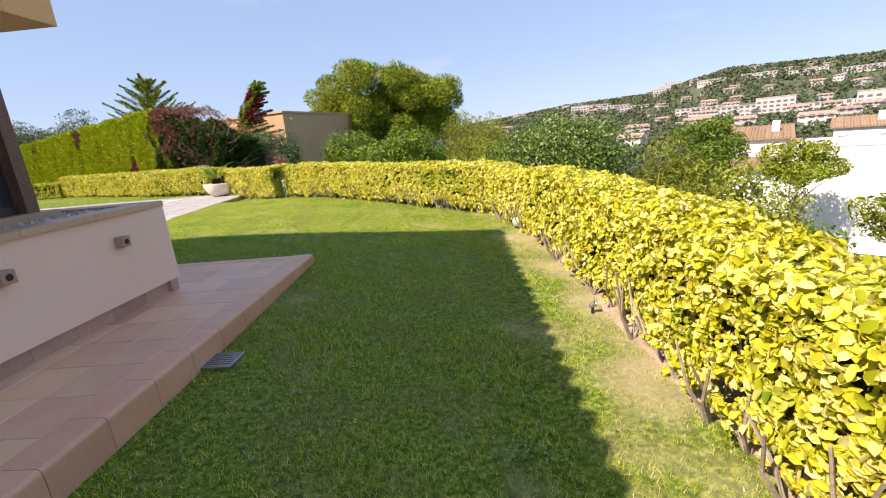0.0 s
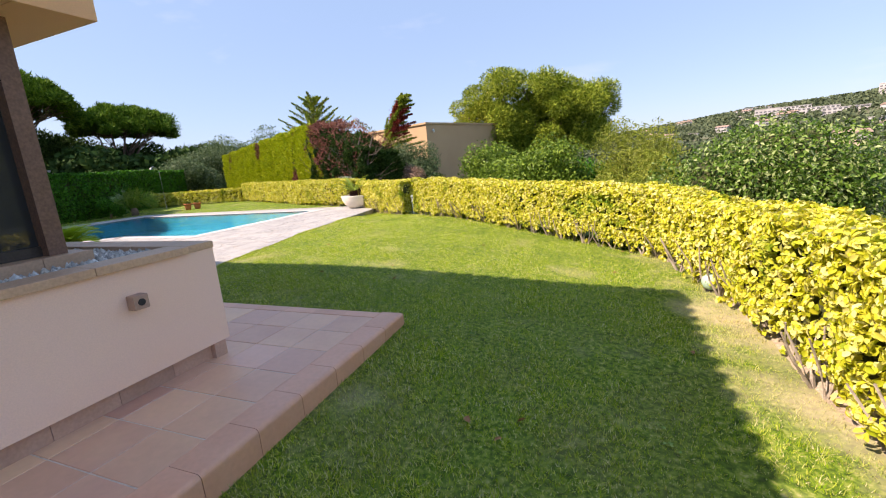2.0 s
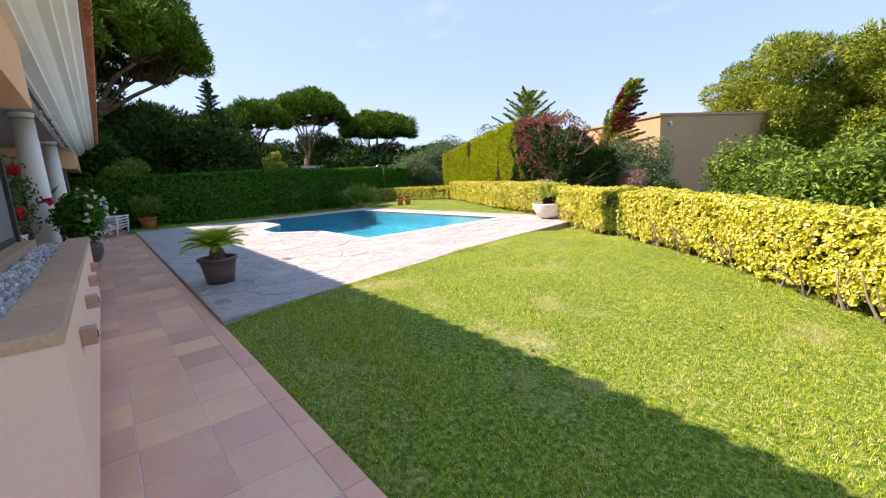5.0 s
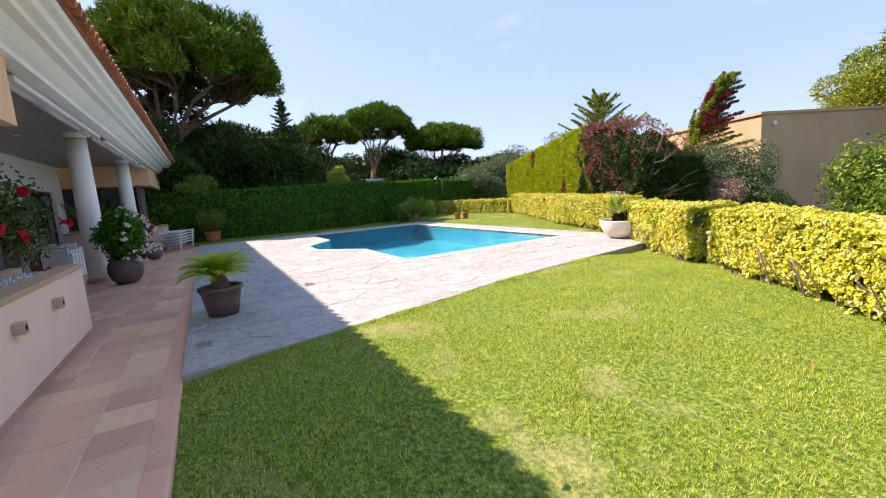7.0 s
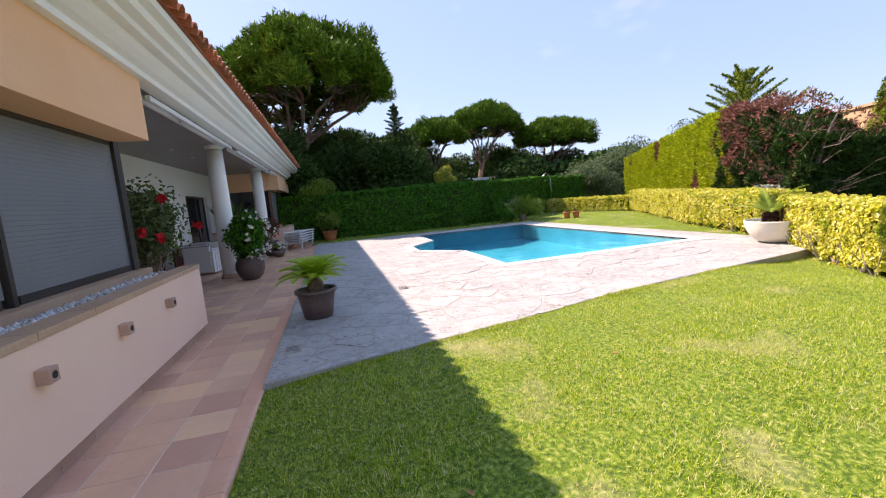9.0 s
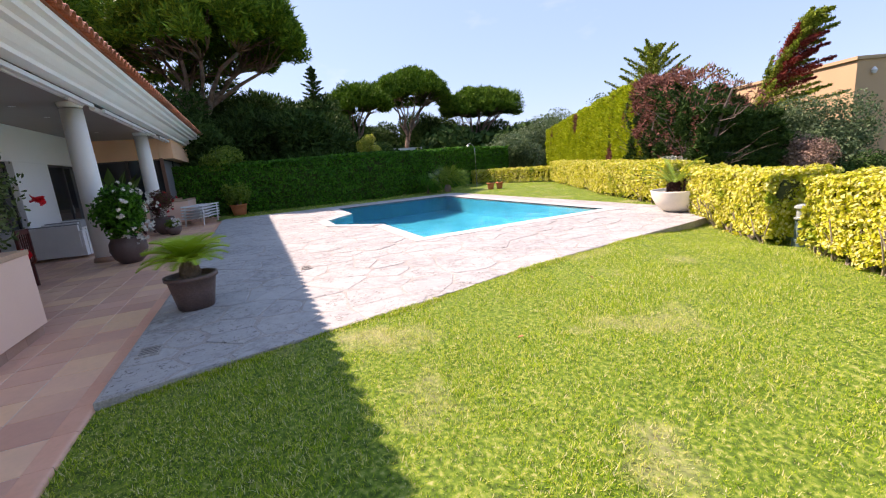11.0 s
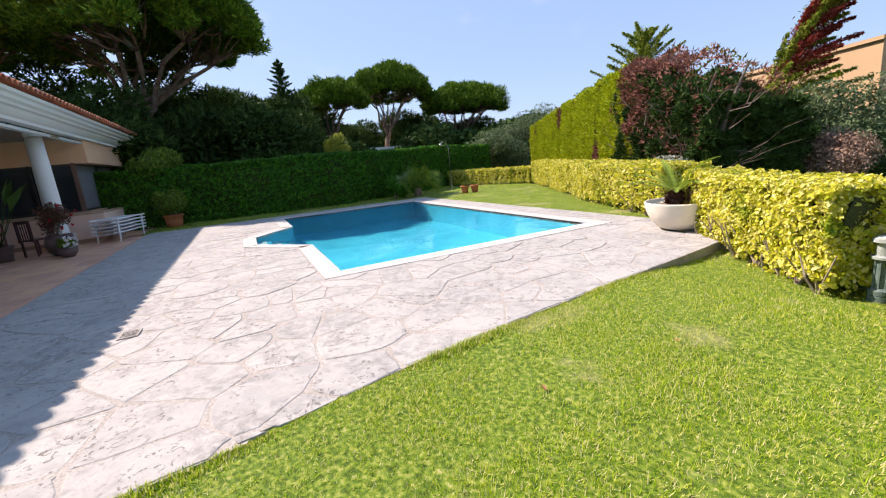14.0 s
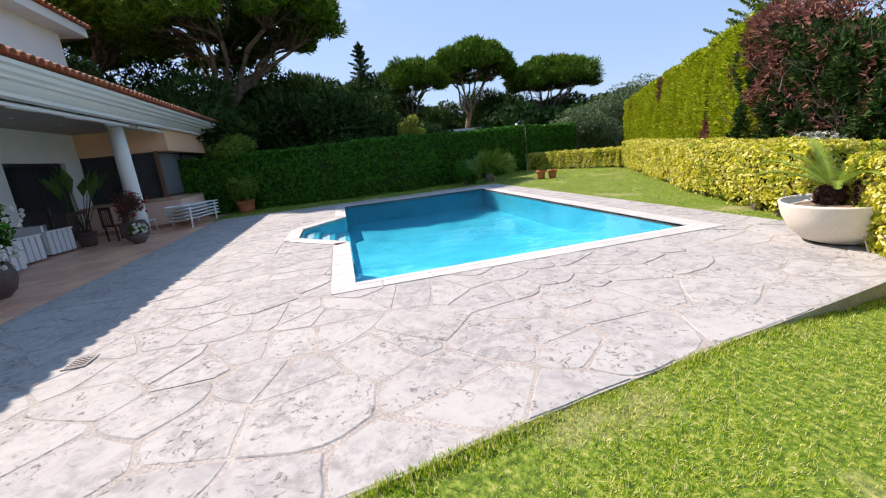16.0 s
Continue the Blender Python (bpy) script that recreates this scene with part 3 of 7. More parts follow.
def build_grass():
    rng = np.random.default_rng(11)
    n = 2000000
    x, y = rng.uniform(-8, 1.6, n), rng.uniform(-0.5, 15, n)
    far = rng.random(n) < 0.10
    x[far], y[far] = rng.uniform(-26, -7.6, far.sum()), rng.uniform(5.3, 21, far.sum())
    keep = on_lawn(x, y)
    # bare strip along the hedge foot
    hx = np.interp(y, [-4, 2, 5, 7.2, 8.9], [1.24, 1.24, 1.12, 0.96, 0.58])
    keep &= (x < hx) | (y > 8.6) | ((x < hx + 0.16) & (rng.random(n) < 0.12))
    # thin turf where the soil is dry
    p = np.column_stack([x, y, np.zeros(n)])
    thin = lumps(p, 1.1, 5) + 0.5 * lumps(p, 4.0, 6)
    clump = lumps(p, 14.0, 7) + 0.8 * lumps(p, 34.0, 8)
    strip = np.clip((x - 0.2) / 0.9, 0, 1) * (y < 8.5)
    keep &= rng.random(n) < np.clip(0.9 - 0.10 * np.clip((4.0 - y) / 2.5, 0, 1) - 0.35 * np.clip(thin, 0, 1.2) + 0.45 * clump - 0.32 * strip, 0.15, 1)
    x, y, thin = x[keep], y[keep], thin[keep]
    n = len(x)
    base = np.column_stack([x, y, lawn_z(x, y) + 0.012 * np.sin(x * 3.1) * np.sin(y * 2.7) - 0.004])
    ang = rng.uniform(0, 2 * np.pi, n)
    tilt = rng.uniform(0.35, 1.3, n)
    h = rng.uniform(0.010, 0.036, n) * (1.15 - 0.3 * np.clip(thin, -1, 1)) * (1 + 0.35 * np.clip(lumps(base, 14.0, 7), -1, 1)) * (1 + 0.45 * np.clip(lumps(base, 5.0, 17), -1, 1))
    far_off = np.hypot(x + 3, y - 6) > 9
    w = np.where(far_off, 0.0055, rng.uniform(0.0015, 0.0034, n))
    side = np.column_stack([-np.sin(ang), np.cos(ang), np.zeros(n)]) * w[:, None]
    up = np.column_stack([np.cos(ang) * np.sin(tilt), np.sin(ang) * np.sin(tilt), np.cos(tilt)]) * h[:, None]
    v = np.stack([base - side, base + side, base + up], 1).reshape(-1, 3)
    m = 26000
    yt = rng.uniform(5.25, 14.2, m)
    xt = edge_x(yt) - 0.012 + rng.exponential(0.035, m)
    q = np.column_stack([xt, yt, np.zeros(m)])
    tuft = np.clip(0.55 + 0.8 * lumps(q, 6.0, 71) + 0.4 * lumps(q, 20.0, 72), 0, 1.3)
    yt, xt, tuft = yt[tuft > 0.12], xt[tuft > 0.12], tuft[tuft > 0.12]
    m = len(yt)
    bt = np.column_stack([xt, yt, lawn_z(xt, yt) - 0.004])
    ang, tilt = rng.uniform(0, 2 * np.pi, m), rng.uniform(0.1, 0.9, m)
    ht = (0.018 + 0.042 * tuft * rng.random(m))[:, None]
    sd = np.column_stack([-np.sin(ang), np.cos(ang), np.zeros(m)]) * 0.0035
    up = np.column_stack([np.cos(ang) * np.sin(tilt), np.sin(ang) * np.sin(tilt), np.cos(tilt)]) * ht
    v = np.concatenate([v, np.stack([bt - sd, bt + sd, bt + up], 1).reshape(-1, 3)])
    n += m
    ob = link_mesh("grass", array_mesh("grass", v, np.arange(3 * n).reshape(-1, 3)), M_GRASS)
    tagged(ob, "short mown grass blades, lush in places and dry in others", "grass", kind="stuff")


build_grass()

# bare earth strip at the foot of the hedge
bm = bmesh.new()
rows = []
for k in range(181):
    y = -4 + 13.2 * k / 180
    xi = float(np.interp(y, [-4, 2, 5, 7.2, 9.2], [1.14, 1.18, 1.08, 0.92, 0.52])) + 0.07 * noise.noise((y * 1.3, 0, 0)) + 0.06 * noise.noise((y * 5.0, 3, 0)) + 0.04 + 0.03 * noise.noise((y * 14.0, 7, 0))
    rows.append([bm.verts.new((xi + o, y, float(lawn_z(xi, y)) + h)) for o, h in ((-0.05, -0.02), (0.10, 0.022), (0.5, 0.035), (1.2, 0.03))])
for a, b in zip(rows, rows[1:]):
    for i in range(3):
        bm.faces.new((a[i], a[i + 1], b[i + 1], b[i]))
tagged(part("soil_bed", bm, M_EARTH, smooth=True), "dry sandy soil strip under the hedge", "soil", kind="structure")


def clip_poly(poly, a, b, c):
    """Keeps the part of a convex polygon where a*x + b*y <= c."""
    out = []
    for i in range(len(poly)):
        p, q = poly[i], poly[(i + 1) % len(poly)]
        dp, dq = a * p[0] + b * p[1] - c, a * q[0] + b * q[1] - c
        if dp <= 0:
            out.append(p)
        if dp * dq < 0:
            t = dp / (dp - dq)
            out.append((p[0] + t * (q[0] - p[0]), p[1] + t * (q[1] - p[1])))
    return out


def area(poly):
    return 0.5 * abs(sum(p[0] * q[1] - q[0] * p[1] for p, q in zip(poly, poly[1:] + poly[:1])))


def shrink(poly, d):
    out = list(poly)
    n = len(poly)
    cw = sum(p[0] * q[1] - q[0] * p[1] for p, q in zip(poly, poly[1:] + poly[:1])) < 0
    for i in range(n):
        p, q = poly[i], poly[(i + 1) % n]
        ex, ey = q[0] - p[0], q[1] - p[1]
        le = math.hypot(ex, ey)
        if le < 1e-6:
            continue
        nx, ny = (ey / le, -ex / le) if not cw else (-ey / le, ex / le)
        out = clip_poly(out, nx, ny, nx * p[0] + ny * p[1] - d)
        if len(out) < 3:
            return []
    return out


# pool and coping outline
PX0, PX1, PY0, PY1 = -19.45, -10.10, 9.42, 14.25
CO = 0.29


def deck_regions():
    """Convex pieces of the deck round the pool, each as half planes (a, b, c)."""
    s, n_, w, e = PY0 - CO, PY1 + CO, PX0 - CO, PX1 + CO
    alc = s - 1.0
    top = [(0, 1, 15.28), (-1, 0, 20.75), (0, -1, -5.23)]
    return [
        top + [(0, 1, alc)],
        top + [(0, -1, -alc), (0, 1, s), (1, 0, -17.05)],
        top + [(0, -1, -alc), (0, 1, s), (-1, 0, 12.70)],
        top + [(0, -1, -n_)],
        top + [(0, -1, -s), (0, 1, n_), (1, 0, w)],
        top + [(0, -1, -s), (0, 1, n_), (-1, 0, -e)],
        # corners beside the slanted sides of the step alcove
        top + [(0, -1, -alc), (0, 1, s), (-1, 0, 17.05), (0.633, 0.775, -3.593)],
        top + [(0, -1, -alc), (0, 1, s), (1, 0, -12.70), (-0.633, 0.775, 15.207)],
    ]


def flagstones():
    rng = random.Random(5)
    seeds = []
    step = 0.52
    ny = 0
    y = 4.9
    while y < 15.8:
        x = -21.2 + (0.28 if ny % 2 else 0)
        while x < -5.0:
            seeds.append((x + rng.uniform(-0.28, 0.28), y + rng.uniform(-0.27, 0.27)))
            x += step * rng.uniform(0.78, 1.28)
        y += step * 0.86
        ny += 1
    seeds = [s for s in seeds if rng.random() > 0.16]
    seeds += [(s[0] + rng.uniform(0.18, 0.3), s[1] + rng.uniform(-0.25, 0.25)) for s in seeds if rng.random() < 0.10]
    arr = np.array(seeds)
    regions = deck_regions()
    s_t, n_t, w, e = PY0 - CO, PY1 + CO, PX0 - CO, PX1 + CO
    out = []
    for i, s in enumerate(seeds):
        d2 = ((arr - arr[i]) ** 2).sum(1)
        poly = [(s[0] - 1, s[1] - 1), (s[0] + 1, s[1] - 1), (s[0] + 1, s[1] + 1), (s[0] - 1, s[1] + 1)]
        for j in np.argsort(d2)[1:16]:
            q = seeds[j]
            a, b = q[0] - s[0], q[1] - s[1]
            poly = clip_poly(poly, a, b, (q[0] ** 2 + q[1] ** 2 - s[0] ** 2 - s[1] ** 2) / 2)
            if len(poly) < 3:
                break
        # lawn side
        y0, y1 = s[1] - 0.3, s[1] + 0.3
        x0, x1 = float(edge_x(y0)), float(edge_x(y1))
        a, b = 0.6, -(x1 - x0)
        if len(poly) >= 3:
            poly = clip_poly(poly, a, b, a * x0 + b * y0)
        hit = False
        for rect in (((1, 0, e), (-1, 0, -w), (0, 1, n_t), (0, -1, -s_t)), ((1, 0, -12.7), (-1, 0, 17.05), (0, 1, s_t), (0, -1, 1.0 - s_t))):
            pc = poly
            for h in rect:
                if len(pc) >= 3:
                    pc = clip_poly(pc, *h)
            hit = hit or (len(pc) >= 3 and area(pc) > 0.0005)
        for reg in (regions if hit else [regions[0][:3]]):
            pc = poly
            for h in reg:
                if len(pc) >= 3:
                    pc = clip_poly(pc, *h)
            if len(pc) >= 3 and area(pc) > 0.012:
                pc = shrink(pc, rng.uniform(0.003, 0.0075))
                if len(pc) >= 3 and area(pc) > 0.008:
                    out.append(pc)
    return out


def stone_arrays(poly, z, rng):
    """Verts and faces of one slab with a worn, slightly wavy rim."""
    cx, cy = sum(p[0] for p in poly) / len(poly), sum(p[1] for p in poly) / len(poly)
    rim = []
    for p, q in zip(poly, poly[1:] + poly[:1]):
        le = math.hypot(q[0] - p[0], q[1] - p[1])
        k = 3 if le > 0.25 else 1
        for i in range(k):
            t = i / k
            px, py = p[0] + t * (q[0] - p[0]), p[1] + t * (q[1] - p[1])
            j = rng.uniform(-0.013, 0.004) if i else rng.uniform(-0.042, -0.002)
            d = math.hypot(px - cx, py - cy) or 1
            rim.append((px + (px - cx) / d * j, py + (py - cy) / d * j))
    n = len(rim)
    tilt = rng.uniform(-0.003, 0.003)
    vs = [(x, y, z - 0.035) for x, y in rim] + [(x, y, z - 0.006 + tilt) for x, y in rim]
    vs += [(cx + (x - cx) * 0.965, cy + (y - cy) * 0.965, z + tilt) for x, y in rim]
    fs = [(i, (i + 1) % n, n + (i + 1) % n, n + i) for i in range(n)]
    fs += [(n + i, n + (i + 1) % n, 2 * n + (i + 1) % n, 2 * n + i) for i in range(n)]
    fs.append(tuple(range(2 * n, 3 * n)))
    return vs, fs


def slab_of(name, poly, z0, z1, material, parent=None, label=""):
    bm = bmesh.new()
    a = [bm.verts.new((x, y, z0)) for x, y in poly]
    b = [bm.verts.new((x, y, z1)) for x, y in poly]
    n = len(poly)
    for i in range(n):
        bm.faces.new((a[i], a[(i + 1) % n], b[(i + 1) % n], b[i]))
    bm.faces.new(b)
    bm.faces.new(list(reversed(a)))
    bmesh.ops.recalc_face_normals(bm, faces=bm.faces[:])
    return part(name, bm, material, parent, label)


DECK_OB = thing("pool_deck", label="crazy-paved deck of pale cream flagstones round the pool", category="pavement", kind="structure")
s_, n_, w_, e_ = PY0 - CO, PY1 + CO, PX0 - CO, PX1 + CO
edge_pts = [(x, y) for x, y in DECK_EDGE]
slab_of("bedding", [(-20.75, 5.22)] + [edge_pts[0]] + edge_pts[1:3] + [(-6.5, s_ - 1.0), (-20.75, s_ - 1.0)], 0.0, DECK - 0.0045, M_JOINT, DECK_OB)
slab_of("bedding", [(e_, s_ - 1.0), (-6.5, s_ - 1.0)] + edge_pts[3:] + [(-7.9, 15.28), (e_, 15.28)], 0.0, DECK - 0.0045, M_JOINT, DECK_OB)
slab_of("bedding", [(-20.75, s_ - 1.0), (w_, s_ - 1.0), (w_, 15.28), (-20.75, 15.28)], 0.0, DECK - 0.0045, M_JOINT, DECK_OB)
slab_of("bedding", [(w_, n_), (e_, n_), (e_, 15.28), (w_, 15.28)], 0.0, DECK - 0.0045, M_JOINT, DECK_OB)
slab_of("bedding", [(w_, s_ - 1.0), (-15.63, s_ - 1.0), (-16.855, s_), (w_, s_)], 0.0, DECK - 0.0045, M_JOINT, DECK_OB)
slab_of("bedding", [(-14.07, s_ - 1.0), (e_, s_ - 1.0), (e_, s_), (-12.845, s_)], 0.0, DECK - 0.0045, M_JOINT, DECK_OB)

# ---- pool ----
M_MOSAIC = mat("pool_mosaic", ((0.02, 0.44, 0.60), (0.04, 0.55, 0.71), (0.06, 0.61, 0.77)), 1.2, 28, 0.3, 0.0, fine_amt=0.18)
POOL = thing("swimming_pool", label="rectangular swimming pool of clear turquoise water with corner steps", category="pool", kind="structure")
DEEP = -0.38
ALC = [(-12.95, PY0), (-14.2, 8.40), (-15.5, 8.40), (-16.75, PY0)]
rim = [(PX1, PY0), (PX1, PY1), (PX0, PY1), (PX0, PY0), ALC[3], ALC[2], ALC[1], ALC[0]]
bm = bmesh.new()
top = [bm.verts.new((x, y, DECK - 0.01)) for x, y in rim]
bot = [bm.verts.new((x, y, DEEP)) for x, y in rim]
for i in range(len(rim)):
    bm.faces.new((top[i], bot[i], bot[(i + 1) % len(rim)], top[(i + 1) % len(rim)]))
bm.faces.new(bot)
bmesh.ops.recalc_face_normals(bm, faces=bm.faces[:])
bmesh.ops.reverse_faces(bm, faces=bm.faces[:])
part("basin", bm, M_MOSAIC, POOL, "blue mosaic basin")
# paler mosaic: sunlight on the treads put into the colour
M_SUNTREAD = mat("sunlit_tread_mosaic", ((0.72, 0.84, 0.86), (0.80, 0.90, 0.91)), 2, 28, 0.3, 0.0)
for k, (yy, zz) in enumerate(((8.40, 0.09), (8.75, -0.04), (9.10, -0.17))):
    t = (yy - 8.40) / (PY0 - 8.40)
    u = min(1.0, (yy + 0.35 - 8.40) / (PY0 - 8.40))
    xa, xb = -14.2 + 1.25 * t, -15.5 - 1.25 * t
    xc, xd = -14.2 + 1.25 * u, -15.5 - 1.25 * u
    slab_of("pool_step", [(xa, yy), (xc, yy + 0.34), (xd, yy + 0.34), (xb, yy)], DEEP, zz, M_MOSAIC, POOL)
    # pale strip painted as the sunlit part; bare mosaic left over reads as shadow
    slab_of("sunlit_tread", [(xa, yy), (xa + (xc - xa) * 0.68, yy + 0.23), (xb + (xd - xb) * 0.68, yy + 0.23), (xb, yy)], zz + 0.002, zz + 0.012, M_SUNTREAD, POOL)
bm = bmesh.new()
bm.faces.new([bm.verts.new((x, y, DECK - 0.022)) for x, y in rim])
bmesh.ops.recalc_face_normals(bm, faces=bm.faces[:])
for f in bm.faces:
    f.normal_update()
    if f.normal.z < 0:
        f.normal_flip()
water = part("water", bm, M_WATER, POOL, "clear turquoise water with light ripples")
water.visible_shadow = False


def coping_run(p, q, inward, count):
    """White coping slabs from p to q, of width CO away from the water."""
    (x0, y0), (x1, y1) = p, q
    le = math.hypot(x1 - x0, y1 - y0)
    dx, dy = (x1 - x0) / le, (y1 - y0) / le
    nx, ny = inward
    for k in range(count):
        a, b = le * k / count + 0.003, le * (k + 1) / count - 0.003
        poly = [(x0 + dx * a, y0 + dy * a), (x0 + dx * b, y0 + dy * b), (x0 + dx * b + nx * CO, y0 + dy * b + ny * CO), (x0 + dx * a + nx * CO, y0 + dy * a + ny * CO)]
        slab_of("coping_slab", poly, DECK - 0.06, DECK + 0.006, M_COPING, POOL)


coping_run((PX1, PY0 - CO), (PX1, PY1 + CO), (1, 0), 9)
coping_run((PX0, PY0 - CO), (PX0, PY1 + CO), (-1, 0), 9)
coping_run((PX0, PY1), (PX1, PY1), (0, 1), 16)
coping_run((ALC[0][0], PY0), (PX1, PY0), (0, -1), 5)
coping_run((PX0, PY0), (ALC[3][0], PY0), (0, -1), 5)
coping_run((-15.62, 8.40), (-14.08, 8.40), (0, -1), 3)
coping_run(ALC[3], ALC[2], (-0.64, -0.77), 3)
coping_run(ALC[1], ALC[0], (0.64, -0.77), 3)
# overflow grating along the near end
for k in range(150):
    yy = PY0 + 0.02 + k * (PY1 - PY0 - 0.04) / 150
    boxed("grating_bar", PX1 - 0.012, PX1 + 0.09, yy, yy + 0.018, DECK + 0.004, DECK + 0.014, M_PLASTIC, POOL)

# ---- terrace ----
TERRACE = thing("terrace", label="salmon clay-tiled terrace with rounded edge tiles", category="terrace", kind="structure")
boxed("terrace_slab", -27.0, -2.03, 0.9, 5.19, -0.3, TER - 0.004, M_GROUT, TERRACE)
boxed("terrace_slab", -3.2, -2.03, -6.0, 0.9, -0.3, TER - 0.004, M_GROUT, TERRACE)

# ---- house ----
RY = 4.62   # eaves line
RX0, RX1 = -26.3, -2.48
HOUSE = thing("house", label="single-storey villa front with white cornice, clay roof tiles and a columned porch", category="house", kind="structure")
WALLY = 1.2
# porch back wall with openings
piers = [(-12.2, -11.4), (-18.3, -16.3), (-21.8, -20.9), (-9.2, -8.0)]
for x0, x1 in piers:
    boxed("wall_pier", x0, x1, WALLY - 0.25, WALLY, TER, 2.60, M_WHITE, HOUSE)
boxed("wall_lintel", -21.8, -8.0, WALLY - 0.25, WALLY, 2.602, 3.55, M_WHITE, HOUSE)
boxed("wall", -27.0, -21.8, WALLY - 0.25, WALLY, TER, 3.55, M_WHITE, HOUSE)
boxed("wall", -8.0, -3.4, WALLY - 0.25, WALLY, TER, 3.55, M_WHITE, HOUSE)
boxed("wall", -27.0, -26.75, -6, WALLY - 0.25, -0.2, 3.9, M_WHITE, HOUSE)
boxed("wall", -3.65, -3.4, -6, WALLY - 0.25, -0.2, 3.55, M_PINK, HOUSE)
boxed("wall", -27.0, -3.4, -6.25, -6.0, -0.2, 4.2, M_WHITE, HOUSE)
for x0, x1 in ((-11.4, -9.2), (-16.3, -12.2), (-20.9, -18.3)):
    win = thing("glazed_door", label="dark-framed sliding glazed door", category="door")
    n = 2
    for k in range(n):
        a, b = x0 + (x1 - x0) * k / n, x0 + (x1 - x0) * (k + 1) / n
        yy = WALLY - 0.19 + 0.07 * (k % 2)
        bm = bmesh.new()
        for q in ((a, a + 0.06, TER, 2.60), (b - 0.06, b, TER, 2.60), (a + 0.06, b - 0.06, 2.53, 2.60), (a + 0.06, b - 0.06, TER, TER + 0.08)):
            box(bm, q[0], q[1], yy, yy + 0.06, q[2], q[3])
        leaf = part("door_leaf", bm, M_FRAME, win, "dark metal sliding leaf")
        boxed("pane", a + 0.06, b - 0.06, yy + 0.025, yy + 0.035, TER + 0.08, 2.53, M_PANE, leaf)
        boxed("handle", a + 0.02, a + 0.04, yy + 0.06, yy + 0.085, 1.1, 1.35, M_METAL, leaf)
boxed("room_floor", -26.7, -3.7, -5.95, 0.89, 0.0, TER - 0.02, M_TILE, HOUSE)
boxed("room_ceiling", -26.7, -3.7, -5.95, 0.89, 2.75, 2.8, M_WHITE, HOUSE)
for x in (-13.62, -19.62):
    col = thing("porch_column", x, 3.35, TER, "round white porch column on a low base", "column", "porch columns")
    part("shaft", lathe(bmesh.new(), [(0.205, 0.04), (0.215, 0.5), (0.205, 2.0), (0.19, 3.17)]), M_WHITE, col, smooth=True)
    part("base", lathe(bmesh.new(), [(0.25, 0), (0.25, 0.05), (0.23, 0.09), (0.206, 0.11)]), M_SKIRT, col)
    part("capital", lathe(bmesh.new(), [(0.192, 3.2), (0.21, 3.25), (0.215, 3.296)]), M_WHITE, col)
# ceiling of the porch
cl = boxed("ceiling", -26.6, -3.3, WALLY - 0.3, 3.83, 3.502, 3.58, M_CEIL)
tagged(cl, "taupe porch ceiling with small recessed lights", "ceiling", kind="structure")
# cornice: stepped white mouldings, each proud of the one below
prof = [(3.800, 3.46), (4.006, 3.46), (4.006, 3.53), (4.076, 3.56), (4.146, 3.62), (4.182, 3.68), (4.287, 3.69), (4.305, 3.74), (4.402, 3.77), (4.428, 3.84), (4.516, 3.86), (4.534, 3.93), (3.800, 3.93)]
bm = bmesh.new()
ends = []
for mode in (0, 1, 2):
    ring = []
    for yy, zz in prof:
        d = yy - 3.80
        if mode == 0:
            ring.append(bm.verts.new((-25.5 - d, 3.80 + d, zz)))
        elif mode == 1:
            ring.append(bm.verts.new((-3.12 + d, 3.80 + d, zz)))
        else:
            ring.append(bm.verts.new((-3.12 + d, -6.2, zz)))
    ends.append(ring)
for a, b in zip(ends, ends[1:]):
    for i in range(len(prof)):
        bm.faces.new((a[i], a[(i + 1) % len(prof)], b[(i + 1) % len(prof)], b[i]))
bm.faces.new(ends[0])
bmesh.ops.recalc_face_normals(bm, faces=bm.faces[:])
part("cornice", bm, M_CORNICE, HOUSE, "white stepped cornice moulding")
# west return of the cornice and fill above the ceiling
boxed("cornice_end", -26.2, -25.61, -6.0, 3.79, 3.48, 3.93, M_CORNICE, HOUSE)
# roof: a sloping skirt behind the tiles, then a flat terrace roof
bm = bmesh.new()
SL = 0.34
p = [(RX0 - 0.05, RY - 0.04, 3.935), (RX1 + 0.0, RY - 0.04, 3.935), (RX1 - 2.6, RY - 2.6, 3.935 + 2.56 * SL), (RX0 + 2.6, RY - 2.6, 3.935 + 2.56 * SL)]
vs = [bm.verts.new(q) for q in p]
bm.faces.new(vs)
e1 = [bm.verts.new((RX1 - 2.6, -6, 3.935 + 2.56 * SL)), bm.verts.new((RX1, -6, 3.935))]
bm.faces.new((vs[1], e1[1], e1[0], vs[2]))
w1 = [bm.verts.new((RX0 + 2.6, -6, 3.935 + 2.56 * SL)), bm.verts.new((RX0 - 0.05, -6, 3.935))]
bm.faces.new((vs[0], vs[3], w1[0], w1[1]))
bm.faces.new((vs[3], vs[2], e1[0], w1[0]))
bmesh.ops.recalc_face_normals(bm, faces=bm.faces[:])
part("roof", bm, M_ROOF, HOUSE, "clay tile roof skirt")


